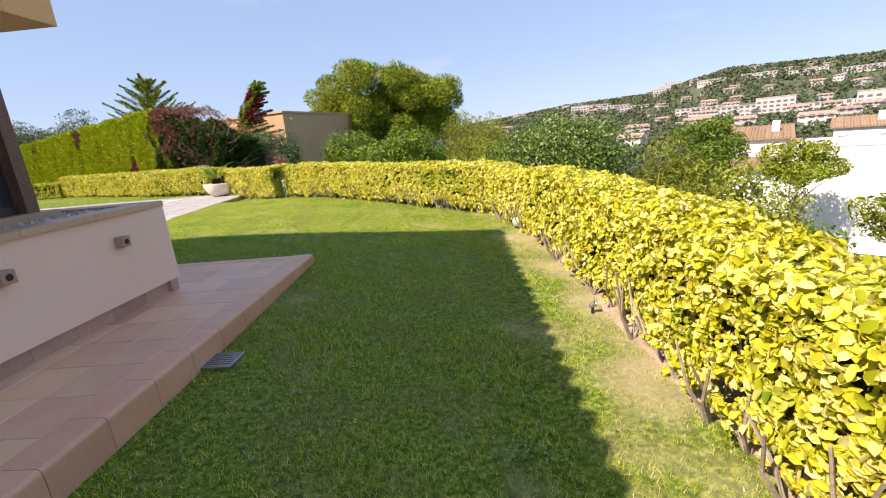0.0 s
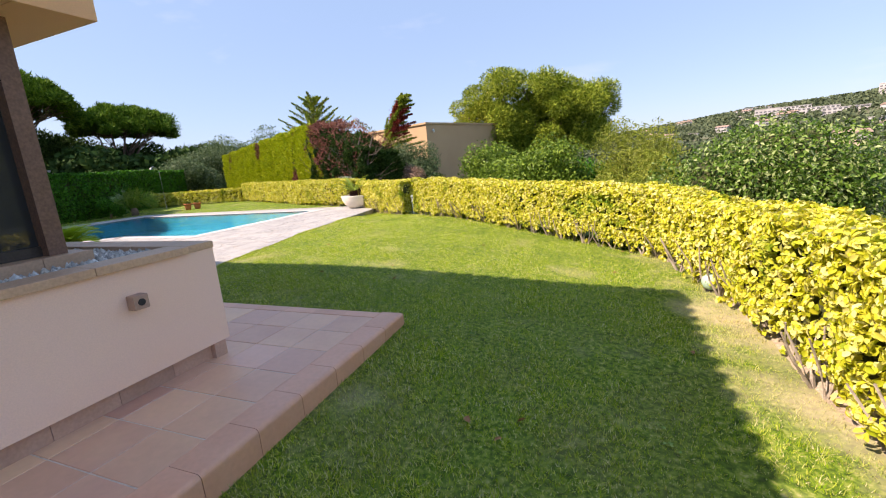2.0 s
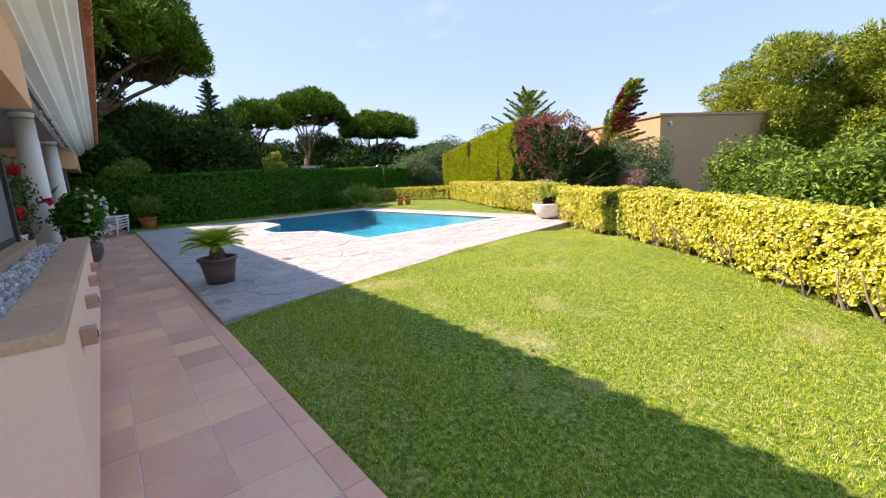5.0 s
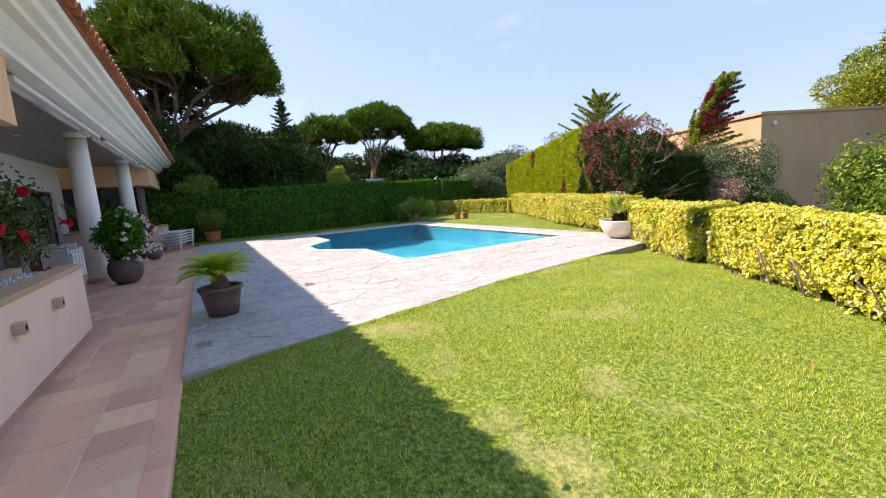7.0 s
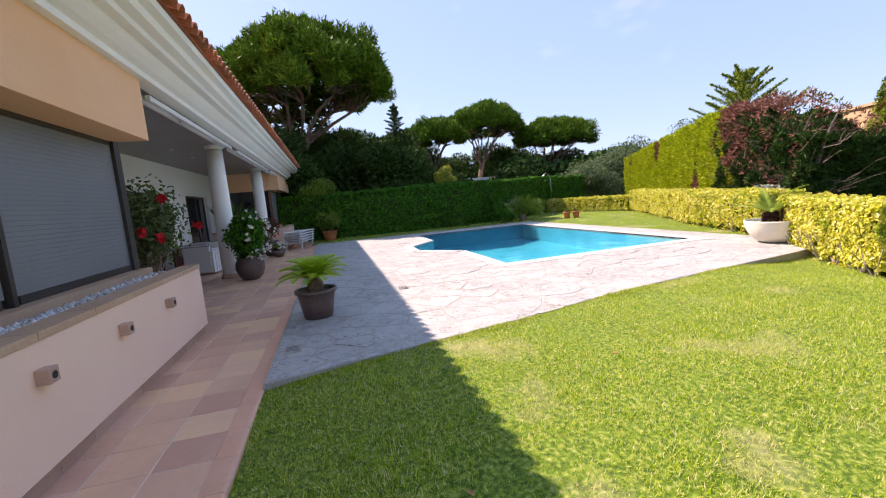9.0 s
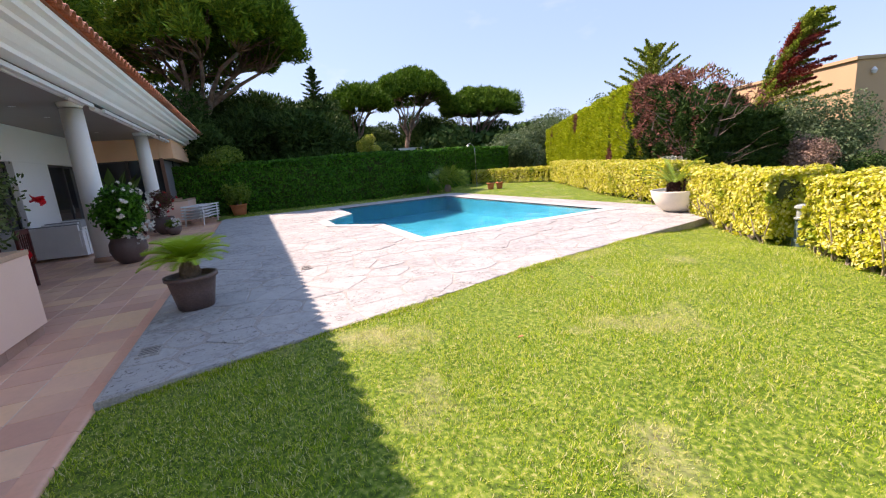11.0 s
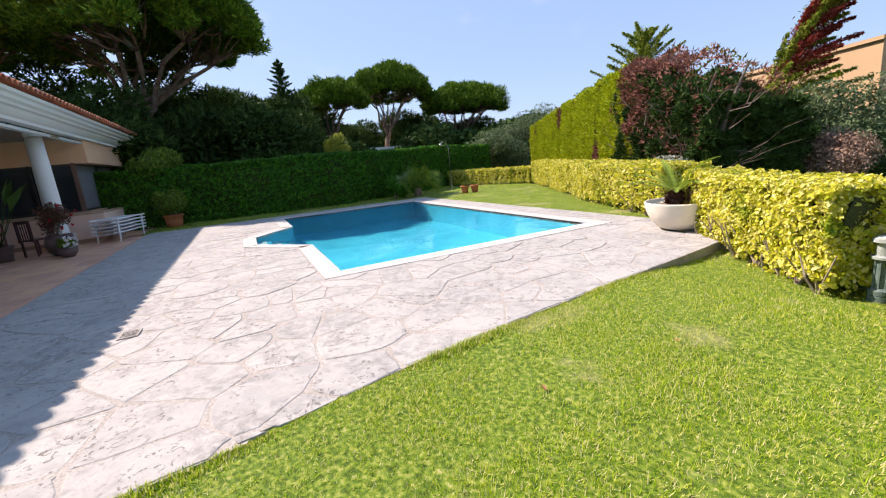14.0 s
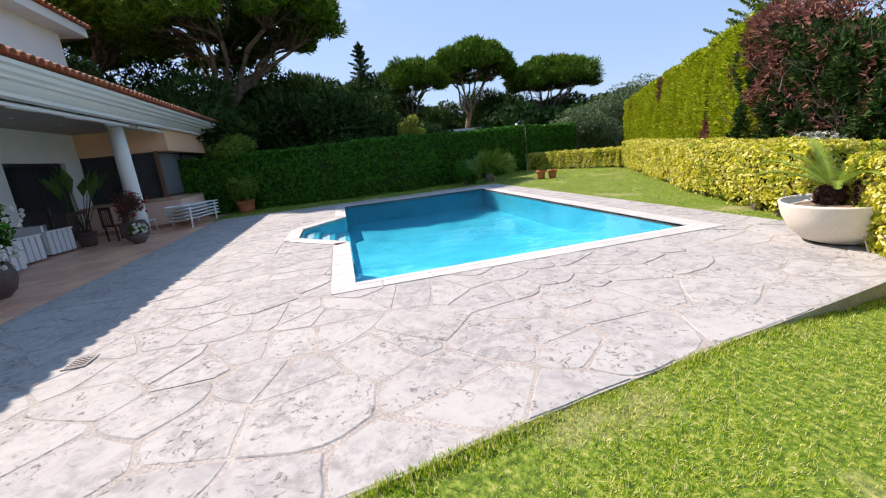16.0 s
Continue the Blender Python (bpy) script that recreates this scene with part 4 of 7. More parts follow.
def half_barrel(length=0.46, r0=0.105, r1=0.085, thick=0.014, n=7):
    bm = bmesh.new()
    rings = []
    for yy, r in ((0.0, r0), (-length, r1)):
        outer = [bm.verts.new((r * math.cos(math.pi * i / n), yy, r * math.sin(math.pi * i / n))) for i in range(n + 1)]
        inner = [bm.verts.new(((r - thick) * math.cos(math.pi * i / n), yy, (r - thick) * math.sin(math.pi * i / n))) for i in range(n + 1)]
        rings.append((outer, inner))
    (o0, i0), (o1, i1) = rings
    for i in range(n):
        bm.faces.new((o0[i], o1[i], o1[i + 1], o0[i + 1]))
        bm.faces.new((i0[i], i0[i + 1], i1[i + 1], i1[i]))
        bm.faces.new((o0[i], o0[i + 1], i0[i + 1], i0[i]))
    me = bpy.data.meshes.new("roof_tile")
    bm.to_mesh(me)
    bm.free()
    me.materials.append(M_ROOF)
    return me


BARREL = half_barrel()
slope = math.degrees(math.atan(SL))
ncol = 104
for row in range(2):
    for k in range(ncol):
        x = RX0 + 0.05 + (RX1 - RX0 - 0.1) * k / (ncol - 1)
        if row and (x < RX0 + 0.4 or x > RX1 - 0.4):
            continue
        ob = new("roof_tile", BARREL)
        ob.parent = HOUSE
        ob.matrix_world = pose(x, RY + 0.03 - 0.40 * row, 3.945 + 0.40 * SL * row + 0.012, -slope, 0, 0)
for k in range(44):
    y = RY - 0.15 - 0.229 * k
    ob = new("roof_tile", BARREL)
    ob.parent = HOUSE
    ob.matrix_world = pose(RX1 + 0.03, y, 3.957, 0, 0, -90) @ pose(0, 0, 0, -slope, 0, 0)
# upper storey with its own tiled eave, and the roof terrace railing
UP = thing("upper_storey", label="white upper storey with small clay-tiled eave", category="house", kind="structure")
boxed("wall", -23.3, -12.0, -6.0, 0.9, 4.3, 7.0, M_WHITE, UP)
boxed("eave", -23.9, -11.5, -6.5, 1.5, 7.0, 7.3, M_CORNICE, UP)
bm = bmesh.new()
q = [bm.verts.new(c) for c in ((-24.0, 1.6, 7.31), (-11.4, 1.6, 7.31), (-11.4, -6.6, 7.31), (-24.0, -6.6, 7.31))]
r = [bm.verts.new(c) for c in ((-20.0, -2.5, 8.7), (-15.4, -2.5, 8.7))]
bm.faces.new((q[0], q[1], r[1], r[0]))
bm.faces.new((q[1], q[2], r[1]))
bm.faces.new((q[2], q[3], r[0], r[1]))
bm.faces.new((q[3], q[0], r[0]))
part("roof", bm, M_ROOF, UP)
for k in range(48):
    ob = new("roof_tile", BARREL)
    ob.parent = UP
    ob.matrix_world = pose(-23.9 + 0.26 * k, 1.62, 7.32, -18, 0, 0)
rail = thing("roof_railing", label="thin dark metal railing on the roof terrace", category="railing")
part("top_rail", tube(bmesh.new(), [(-23.2, 2.3, 5.18), (-12, 2.3, 5.18)], [0.02, 0.02], 6), M_IRON, rail)
for k in range(8):
    part("post", tube(bmesh.new(), [(-23.2 + 1.6 * k, 2.3, 4.55), (-23.2 + 1.6 * k, 2.3, 5.17)], [0.015, 0.015], 6), M_IRON, rail)


def bay(name, xe, xw, yf, header_x, win_x, east_back):
    """A window bay: rendered planter wall with clay skirting, sandstone cap and pebble bed, glazing set back, rendered header above."""
    b = thing(name, label="window bay with pink rendered planter ledge and peach header", category="window bay", kind="structure")
    # outer walls of the planter
    boxed("planter_wall", xw, xe, yf - 0.2, yf, TER + 0.125, 1.09, M_PINK, b)
    boxed("planter_wall", xe - 0.2, xe, east_back, yf - 0.2, TER + 0.125, 1.09, M_PINK, b)
    boxed("planter_wall", xw, xw + 0.2, WALLY, yf - 0.2, TER + 0.125, 1.09, M_PINK, b)
    boxed("planter_fill", xw + 0.2, xe - 0.2, east_back, yf - 0.2, TER, 1.065, M_EARTH, b)
    # skirting tiles
    n = int((xe - xw) / 0.37)
    for k in range(n):
        x0 = xw + (xe - xw) * k / n
        boxed("skirting_tile", x0 + 0.002, x0 + (xe - xw) / n - 0.002, yf - 0.15, yf - 0.045, TER, TER + 0.123, M_SKIRT, b)
    n = max(1, int((yf - 0.1 - east_back) / 0.37))
    for k in range(n):
        y0 = east_back + (yf - 0.1 - east_back) * k / n
        boxed("skirting_tile", xe - 0.15, xe - 0.05, y0 + 0.002, y0 + (yf - 0.1 - east_back) / n - 0.002, TER, TER + 0.123, M_SKIRT, b)
    # cap tiles, butt jointed
    n = int((xe - xw) / 0.6)
    for k in range(n):
        x0, x1 = xw - 0.01 + (xe - xw + 0.018) * k / n, xw - 0.01 + (xe - xw + 0.018) * (k + 1) / n
        boxed("cap_tile", x0 + 0.0015, x1 - 0.0015, yf - 0.22, yf + 0.008, 1.09, 1.145, M_CAP, b, bevel=0.008)
    n = max(1, int((yf - east_back) / 0.6))
    for k in range(n):
        y0, y1 = east_back + (yf - 0.222 - east_back) * k / n, east_back + (yf - 0.222 - east_back) * (k + 1) / n
        boxed("cap_tile", xe - 0.22, xe + 0.03, y0 + 0.0015, y1 - 0.0015, 1.09, 1.145, M_CAP, b, bevel=0.008)
    # inner ledge under the glass
    wx0, wx1 = win_x
    boxed("inner_ledge", wx0 - 0.10, wx1 + 0.12, yf - 0.80, yf - 0.50, 1.065, 1.185, M_CAP, b, bevel=0.006)
    boxed("inner_ledge", wx1 - 0.12, wx1 + 0.12, east_back, yf - 0.802, 1.065, 1.185, M_CAP, b, bevel=0.006)
    # header
    hx0, hx1 = header_x
    boxed("header", hx0, hx1, yf - 0.72, yf - 0.265, 2.74, 3.52, M_PEACH, b, bevel=0.008)
    boxed("header", hx1 - 0.48, hx1, east_back, yf - 0.722, 2.74, 3.52, M_PEACH, b, bevel=0.008)
    boxed("header", hx0, hx0 + 0.3, WALLY, yf - 0.722, 2.74, 3.52, M_PEACH, b, bevel=0.008)
    return b


def glazing(label, x0, x1, y, z0, z1, panes, shutter, east_back, xe):
    """Fixed glazing of a bay: north side from x0 to x1 at y, and the east side at xe back to east_back."""
    g = thing("bay_window", label=label, category="window")
    w = (x1 - x0) / panes
    for k in range(panes + 1):
        x = x0 + w * k
        d = 0.09 if k in (0, panes) else 0.05
        boxed("post", x - d / 2 - (d / 2 if k == panes else 0), x + d / 2 + (d / 2 if k == 0 else 0), y - 0.11, y, z0, z1, M_BROWN if k == panes else M_FRAME, g)
    for k in range(panes):
        a, b = x0 + w * k + 0.05, x0 + w * (k + 1) - 0.05
        boxed("rail", a + 0.045, b - 0.045, y - 0.09, y - 0.03, z0, z0 + 0.07, M_FRAME, g)
        boxed("rail", a + 0.045, b - 0.045, y - 0.09, y - 0.03, z1 - 0.07, z1, M_FRAME, g)
        if shutter:
            n = 34
            for j in range(n):
                zz = z0 + 0.07 + (z1 - z0 - 0.14) * j / n
                boxed("shutter_slat", a, b, y - 0.048, y - 0.040, zz + 0.0006, zz + (z1 - z0 - 0.14) / n - 0.0006, M_SHUTTER, g)
        boxed("pane", a, b, y - 0.062, y - 0.054, z0 + 0.07, z1 - 0.07, M_PANE, g)
    m = 2
    for k in range(m):
        a, b = y - 0.11 - (y - 0.11 - east_back) * k / m, y - 0.11 - (y - 0.11 - east_back) * (k + 1) / m
        boxed("post", xe - 0.10, xe, b, b + 0.06, z0, z1, M_FRAME, g)
        boxed("rail", xe - 0.09, xe - 0.03, b + 0.06, a, z0, z0 + 0.07, M_FRAME, g)
        boxed("rail", xe - 0.09, xe - 0.03, b + 0.06, a, z1 - 0.07, z1, M_FRAME, g)
        boxed("pane", xe - 0.065, xe - 0.055, b + 0.06, a, z0 + 0.07, z1 - 0.07, M_PANE, g)
    return g


BAY1 = bay("window_bay", -3.085, -8.2, 4.185, (-8.0, -3.42), (-8.0, -3.80), -6.0)
glazing("tall dark-framed corner window over the planter ledge", -8.0, -3.80, 3.57, 1.187, 2.76, 2, True, -5.9, -3.80)
BAY2 = bay("window_bay", -20.9, -26.7, 4.15, (-26.3, -21.7), (-26.2, -21.7), WALLY)
glazing("dark corner window with grey roller shutter over a ledge", -26.2, -21.7, 3.53, 1.187, 2.76, 2, True, WALLY + 0.02, -21.7)
# back of the first bay, closing the room
boxed("room_blind", -7.9, -3.95, 3.20, 3.22, 1.19, 2.74, M_SHUTTER, BAY1, "grey roller blind")


# ---- hedges ----
def hedge_cloud(path, half, height, n, seed, foot=0.0, taper=0.0, lump=0.06, base=None, end_caps=True):
    """Points and outward directions on a clipped hedge along a path; half width, height above ground."""
    rng = np.random.default_rng(seed)
    P = np.array(path, float)
    seg = np.linalg.norm(np.diff(P, axis=0), axis=1)
    cum = np.concatenate([[0], np.cumsum(seg)])
    L = cum[-1]
    s = rng.uniform(0, L, n)
    x, y = np.interp(s, cum, P[:, 0]), np.interp(s, cum, P[:, 1])
    e = 0.25
    tx = np.interp(np.minimum(s + e, L), cum, P[:, 0]) - np.interp(np.maximum(s - e, 0), cum, P[:, 0])
    ty = np.interp(np.minimum(s + e, L), cum, P[:, 1]) - np.interp(np.maximum(s - e, 0), cum, P[:, 1])
    t = unit(np.column_stack([tx, ty]))
    nx, ny = -t[:, 1], t[:, 0]
    per = 2 * height + 2 * half
    u = rng.uniform(0, per, n)
    a = np.zeros(n)
    z = np.zeros(n)
    on_l, on_t = u < height, (u >= height) & (u < height + 2 * half)
    on_r = ~(on_l | on_t)
    z[on_l], a[on_l] = u[on_l], -1
    z[on_t], a[on_t] = height, (u[on_t] - height) / half - 1
    z[on_r], a[on_r] = u[on_r] - height - 2 * half, 1
    lowfade = foot
    off = a * half
    # rounded shoulders
    zz = z / height
    round_in = 0.12 * np.maximum(0, zz - 0.75) / 0.25 * (np.abs(a) >= 1)
    off = off * (1 - round_in)
    z = np.where(on_t, height - 0.05 * np.abs(a) ** 4, z)
    out = np.column_stack([nx * np.where(on_t, a * 0.3, np.sign(a)), ny * np.where(on_t, a * 0.3, np.sign(a)), np.where(on_t, 1.0, 0.25)])
    p = np.column_stack([x + nx * off, y + ny * off, z])
    if end_caps:
        m = int(n * 2 * half / (per * max(L, 0.1)) * height * 1.5)
        for sgn, c in ((-1, 0), (1, -1)):
            d = unit(np.diff(P, axis=0)[c:][:1] if c == -1 else np.diff(P, axis=0)[:1])[0] * sgn
            q = rng.uniform(-half, half, m)
            zc = rng.uniform(0, height, m)
            nn = np.array([-d[1], d[0]])
            cap = np.column_stack([P[c, 0] + nn[0] * q + d[0] * 0.05, P[c, 1] + nn[1] * q + d[1] * 0.05, zc])
            p = np.concatenate([p, cap])
            out = np.concatenate([out, np.tile([d[0], d[1], 0.2], (m, 1))])
    n = len(p)
    p = p + unit(out) * (lump * lumps(p, 2.2, seed)[:, None] + 0.5 * lump * lumps(p, 7.0, seed + 1)[:, None] - rng.exponential(0.035, n)[:, None])
    if foot:
        zf = p[:, 2] / height
        keep = rng.random(n) < np.clip((zf - foot * (0.6 + 0.5 * lumps(p, 3.0, seed + 3))) / 0.12, 0.04, 1)
        p, out = p[keep], out[keep]
    if base is None:
        p[:, 2] *= (height + hedge_extra(p[:, 0], p[:, 1])) / height
    g = lawn_z(p[:, 0], p[:, 1]) if base is None else base
    p[:, 2] += g
    return p, out


# dark solid within the leaves; its colour stands in for the hedge's inner shade
def shade_core(path, half, z0, z1, parent):
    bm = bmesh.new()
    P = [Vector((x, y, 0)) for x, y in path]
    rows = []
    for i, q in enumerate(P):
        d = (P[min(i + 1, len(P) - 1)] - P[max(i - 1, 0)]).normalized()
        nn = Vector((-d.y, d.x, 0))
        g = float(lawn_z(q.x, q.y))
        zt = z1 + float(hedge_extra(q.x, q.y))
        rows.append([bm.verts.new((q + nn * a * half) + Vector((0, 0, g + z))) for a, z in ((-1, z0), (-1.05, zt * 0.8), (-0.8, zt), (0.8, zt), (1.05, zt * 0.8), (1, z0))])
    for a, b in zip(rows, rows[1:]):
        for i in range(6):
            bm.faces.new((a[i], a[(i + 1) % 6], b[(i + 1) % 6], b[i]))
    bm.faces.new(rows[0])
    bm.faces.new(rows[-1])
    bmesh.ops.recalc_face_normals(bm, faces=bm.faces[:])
    part("shade_core", bm, M_INSHADE, parent)


def hedge_stems(path, half, parent, count, seed, height=0.5):
    rng = random.Random(seed)
    P = np.array(path)
    cum = np.concatenate([[0], np.cumsum(np.linalg.norm(np.diff(P, axis=0), axis=1))])
    bm = bmesh.new()
    for k in range(count):
        s = cum[-1] * (k + rng.random()) / count
        x, y = float(np.interp(s, cum, P[:, 0])), float(np.interp(s, cum, P[:, 1]))
        e = 0.2
        dx, dy = float(np.interp(s + e, cum, P[:, 0])) - float(np.interp(s - e, cum, P[:, 0])), float(np.interp(s + e, cum, P[:, 1])) - float(np.interp(s - e, cum, P[:, 1]))
        d = math.hypot(dx, dy) or 1
        nx, ny = -dy / d, dx / d
        o = half * rng.uniform(0.5, 0.95)
        g = float(lawn_z(x, y))
        b = Vector((x + nx * o, y + ny * o, g - 0.02))
        for j in range(3):
            lean = Vector((rng.uniform(-0.25, 0.25), rng.uniform(-0.25, 0.25), height * rng.uniform(0.7, 1.1)))
            mid = b + lean * 0.5 + Vector((rng.uniform(-0.05, 0.05), rng.uniform(-0.05, 0.05), 0))
            tube(bm, [b, mid, b + lean], [rng.uniform(0.011, 0.02), 0.010, 0.006], 5)
    part("stem", bm, M_TWIG, parent, "bare grey-brown hedge stems")["kind"] = "stuff"


def yellow_hedge(path, half, height, n, seed, size, oval, stems, foot=0.22):
    h = thing("clipped_hedge", label="clipped hedge of glossy yellow-green variegated leaves", category="hedge", group="yellow hedge")
    p, out = hedge_cloud(path, half, height, n, seed, foot=foot, lump=0.08)
    if oval:
        # leaves stand in small rosettes at the shoot tips
        rng = np.random.default_rng(seed + 500)
        pick = rng.random(len(p)) < 0.2
        c, o = np.repeat(p[pick], 5, 0), np.repeat(unit(out[pick] + 0.55 * rng.normal(size=(pick.sum(), 3))), 5, 0)
        ang = np.tile(np.arange(5) * 1.257, pick.sum()) + np.repeat(rng.uniform(0, 6.3, pick.sum()), 5)
        u = unit(np.cross(o, rng.normal(size=3)))
        w = np.cross(o, u)
        away = u * np.cos(ang)[:, None] + w * np.sin(ang)[:, None]
        p = c + away * size * 0.5 + o * rng.uniform(-0.012, 0.012, (len(c), 1))
        out = o + 0.5 * away
    ob = link_mesh("foliage", leaves("foliage", p, out, size * (1.12 if oval else 1.0), 0.62, 0.30 if oval else 0.95, 0.22, oval, seed), L_YELLOW, h)
    ob["kind"] = "stuff"
    shade_core(path, half - 0.13, 0.22, height - 0.12, h)
    if stems:
        hedge_stems(path, half, h, stems, seed)
    return h


yellow_hedge(HEDGE_E, 0.31, 0.86, 112000, 21, 0.045, True, 60, foot=0.18)
yellow_hedge(HEDGE_N, 0.36, 0.92, 88000, 22, 0.044, True, 40, foot=0.15)
yellow_hedge(HEDGE_N2, 0.40, 0.98, 48000, 23, 0.045, True, 28, foot=0.14)
yellow_hedge(HEDGE_B, 0.50, 1.0, 40000, 24, 0.075, False, 14, foot=0.08)
yellow_hedge([(-20.2, 20.75), (-22.5, 20.2), (-26.0, 19.2)], 0.45, 0.78, 14000, 25, 0.085, False, 0, foot=0.05)

DARKP = [(-24.1, 3.4), (-23.95, 6.0), (-23.5, 9.0), (-23.3, 12.0), (-24.4, 15.6), (-28.8, 23.0)]
dk = thing("laurel_hedge", label="tall clipped hedge of dark green laurel leaves", category="hedge")
p, out = hedge_cloud(DARKP, 0.65, 2.22, 70000, 31, lump=0.09)
link_mesh("foliage", leaves("foliage", p, out, 0.12, 0.5, 0.7, 0.2, False, 31), L_DARK, dk)["kind"] = "stuff"
shade_core(DARKP, 0.5, 0.05, 2.0, dk)

# tall cypress hedge: live left part, dead right part
TALL = [(-27.0, 26.9), (-20.0, 23.25), (-12.4, 19.35)]
tc = thing("cypress_hedge", label="tall clipped cypress hedge, lime green with brown dead patches", category="hedge")
p, out = hedge_cloud(TALL, 0.9, 3.35, 190000, 41, lump=0.12, base=0.2)
p[:, 2] += np.interp(p[:, 0], [-27, -13.5], [-0.2, 0.3]) * (p[:, 2] / 3.4)
def live_edge(q, seed):
    """How far a point stands on the living side of the ragged border between green and brown."""
    return -12.25 + 0.7 * (1.7 - q[:, 2]) + 0.8 * lumps(q, 1.3, seed) + 0.4 * lumps(q, 5.0, seed + 1) + 0.22 * np.sin(q[:, 0] * 913.7 + q[:, 2] * 571.3) - q[:, 0]


streak = np.abs(p[:, 0] + 15.75 - 0.12 * p[:, 2] + 0.25 * lumps(p, 3.0, 77)) < 0.42 * np.clip(1.35 - 0.5 * p[:, 2], 0.05, 1)
dry_p, dry_out = p[streak], out[streak]
keep = (live_edge(p, 400) > 0) & ~streak
p, out = p[keep], out[keep]
link_mesh("foliage", needle_tufts("foliage", p, out + (0, 0, 0.9), 0.12, 0.42, 0.55, 41), L_CYP, tc)["kind"] = "stuff"
link_mesh("foliage", needle_tufts("foliage", dry_p, dry_out + (0, 0, 0.5), 0.10, 0.36, 0.7, 44), L_DEAD, tc, "rust-brown dead streak")["kind"] = "stuff"
shade_core([(-27.0, 26.9), (-20.0, 23.25), (-14.0, 20.15)], 0.7, 0.1, 3.1, tc)
DEADP = [(-15.4, 20.9), (-11.5, 18.9), (-9.4, 18.0)]
td = thing("dead_cypress_hedge", label="dying cypress hedge with rust-brown dry sprays and bare branches", category="hedge")
p, out = hedge_cloud(DEADP, 0.95, 3.55, 90000, 42, lump=0.25, base=0.2)
rng_ = np.random.default_rng(8)
keep = (live_edge(p, 400) < 0.15) & (rng_.random(len(p)) < np.interp(p[:, 0], [-13.6, -12.6, -11.9, -9.4], [0.8, 0.42, 0.12, 0.05]))
p[:, 2] *= np.interp(p[:, 0], [-13.9, -11.0, -9.0], [1.0, 1.0, 0.72])
p, out = p[keep], out[keep]
link_mesh("foliage", needle_tufts("foliage", p, out + (0, 0, 0.4), 0.11, 0.34, 0.75, 42), L_DEAD, td)["kind"] = "stuff"
p, out = hedge_cloud([(-13.2, 19.75), (-9.2, 17.9)], 0.95, 2.9, 70000, 43, lump=0.42, base=0.2)
p[:, 2] *= np.interp(p[:, 0], [-13.0, -11.5, -9.0], [1.12, 1.0, 0.72])
link_mesh("foliage", needle_tufts("foliage", p, out + (0, 0, 0.4), 0.12, 0.4, 0.75, 43), L_SHADE, td, "dark green growth low in the hedge")["kind"] = "stuff"
bm = bmesh.new()
rr = random.Random(9)
forks = [(-13.1, 18.95, 0.5), (-12.0, 18.4, 0.4), (-10.9, 17.9, 0.5), (-10.0, 17.45, 0.4)]
for k in range(190):
    fx, fy, fz = forks[k % 4]
    f = rr.uniform(0.0, 0.75)
    lean = Vector((rr.uniform(-0.9, 1.5), rr.uniform(-0.55, 0.25), rr.uniform(1.5, 2.9)))
    a = Vector((fx, fy, fz)) + lean * f + Vector((0.2 * rr.uniform(-1, 1), 0.1 * rr.uniform(-1, 1), 0))
    b = a + Vector((lean.x * 0.5 + rr.uniform(-0.4, 0.7), lean.y * 0.4 + rr.uniform(-0.3, 0.1), rr.uniform(0.1, 0.8)))
    b.z = min(b.z, float(np.interp(b.x, [-13, -11.5, -9.0], [3.75, 3.5, 2.5])))
    w = rr.uniform(0.006, 0.016)
    tube(bm, [a, a.lerp(b, 0.4) + Vector((rr.uniform(-0.1, 0.1), 0, rr.uniform(-0.08, 0.12))), a.lerp(b, 0.75) + Vector((rr.uniform(-0.1, 0.1), 0, rr.uniform(-0.05, 0.1))), b], [w, w * 0.8, w * 0.5, 0.002], 4)
for fx, fy, fz in forks:
    tube(bm, [(fx, fy + 0.2, 0.1), (fx + 0.1, fy + 0.1, 1.0), (fx + 0.5, fy, 2.2), (fx + 0.9, fy - 0.1, 3.0)], [0.09, 0.07, 0.045, 0.015], 7)
part("branch", bm, M_DEADWOOD, td, "bare grey branches")["kind"] = "stuff"
shade_core([(-14.0, 20.15), (-11.5, 18.9), (-9.4, 18.0)], 0.5, 0.1, 2.2, td)


# ---- trees ----
def blob_points(center, radii, n, rng, shell=0.35, flat=0.0):
    d = unit(rng.normal(size=(n, 3)))
    if flat:
        d[:, 2] = np.where(d[:, 2] < 0, d[:, 2] * (1 - flat), d[:, 2])
    r = 1 - shell * rng.random((n, 1)) ** 1.5
    return np.array(center) + d * r * np.array(radii), d


def limb(bm, a, b, r0, r1, rr, n=7, wob=0.12):
    a, b = Vector(a), Vector(b)
    le = (b - a).length
    pts, rad = [], []
    for k in range(5):
        t = k / 4
        j = Vector((rr.uniform(-1, 1), rr.uniform(-1, 1), rr.uniform(-0.5, 0.5))) * wob * le * (0.0 if k in (0, 4) else 0.5)
        pts.append(a.lerp(b, t) + j)
        rad.append(r0 + (r1 - r0) * t)
    tube(bm, pts, rad, n)


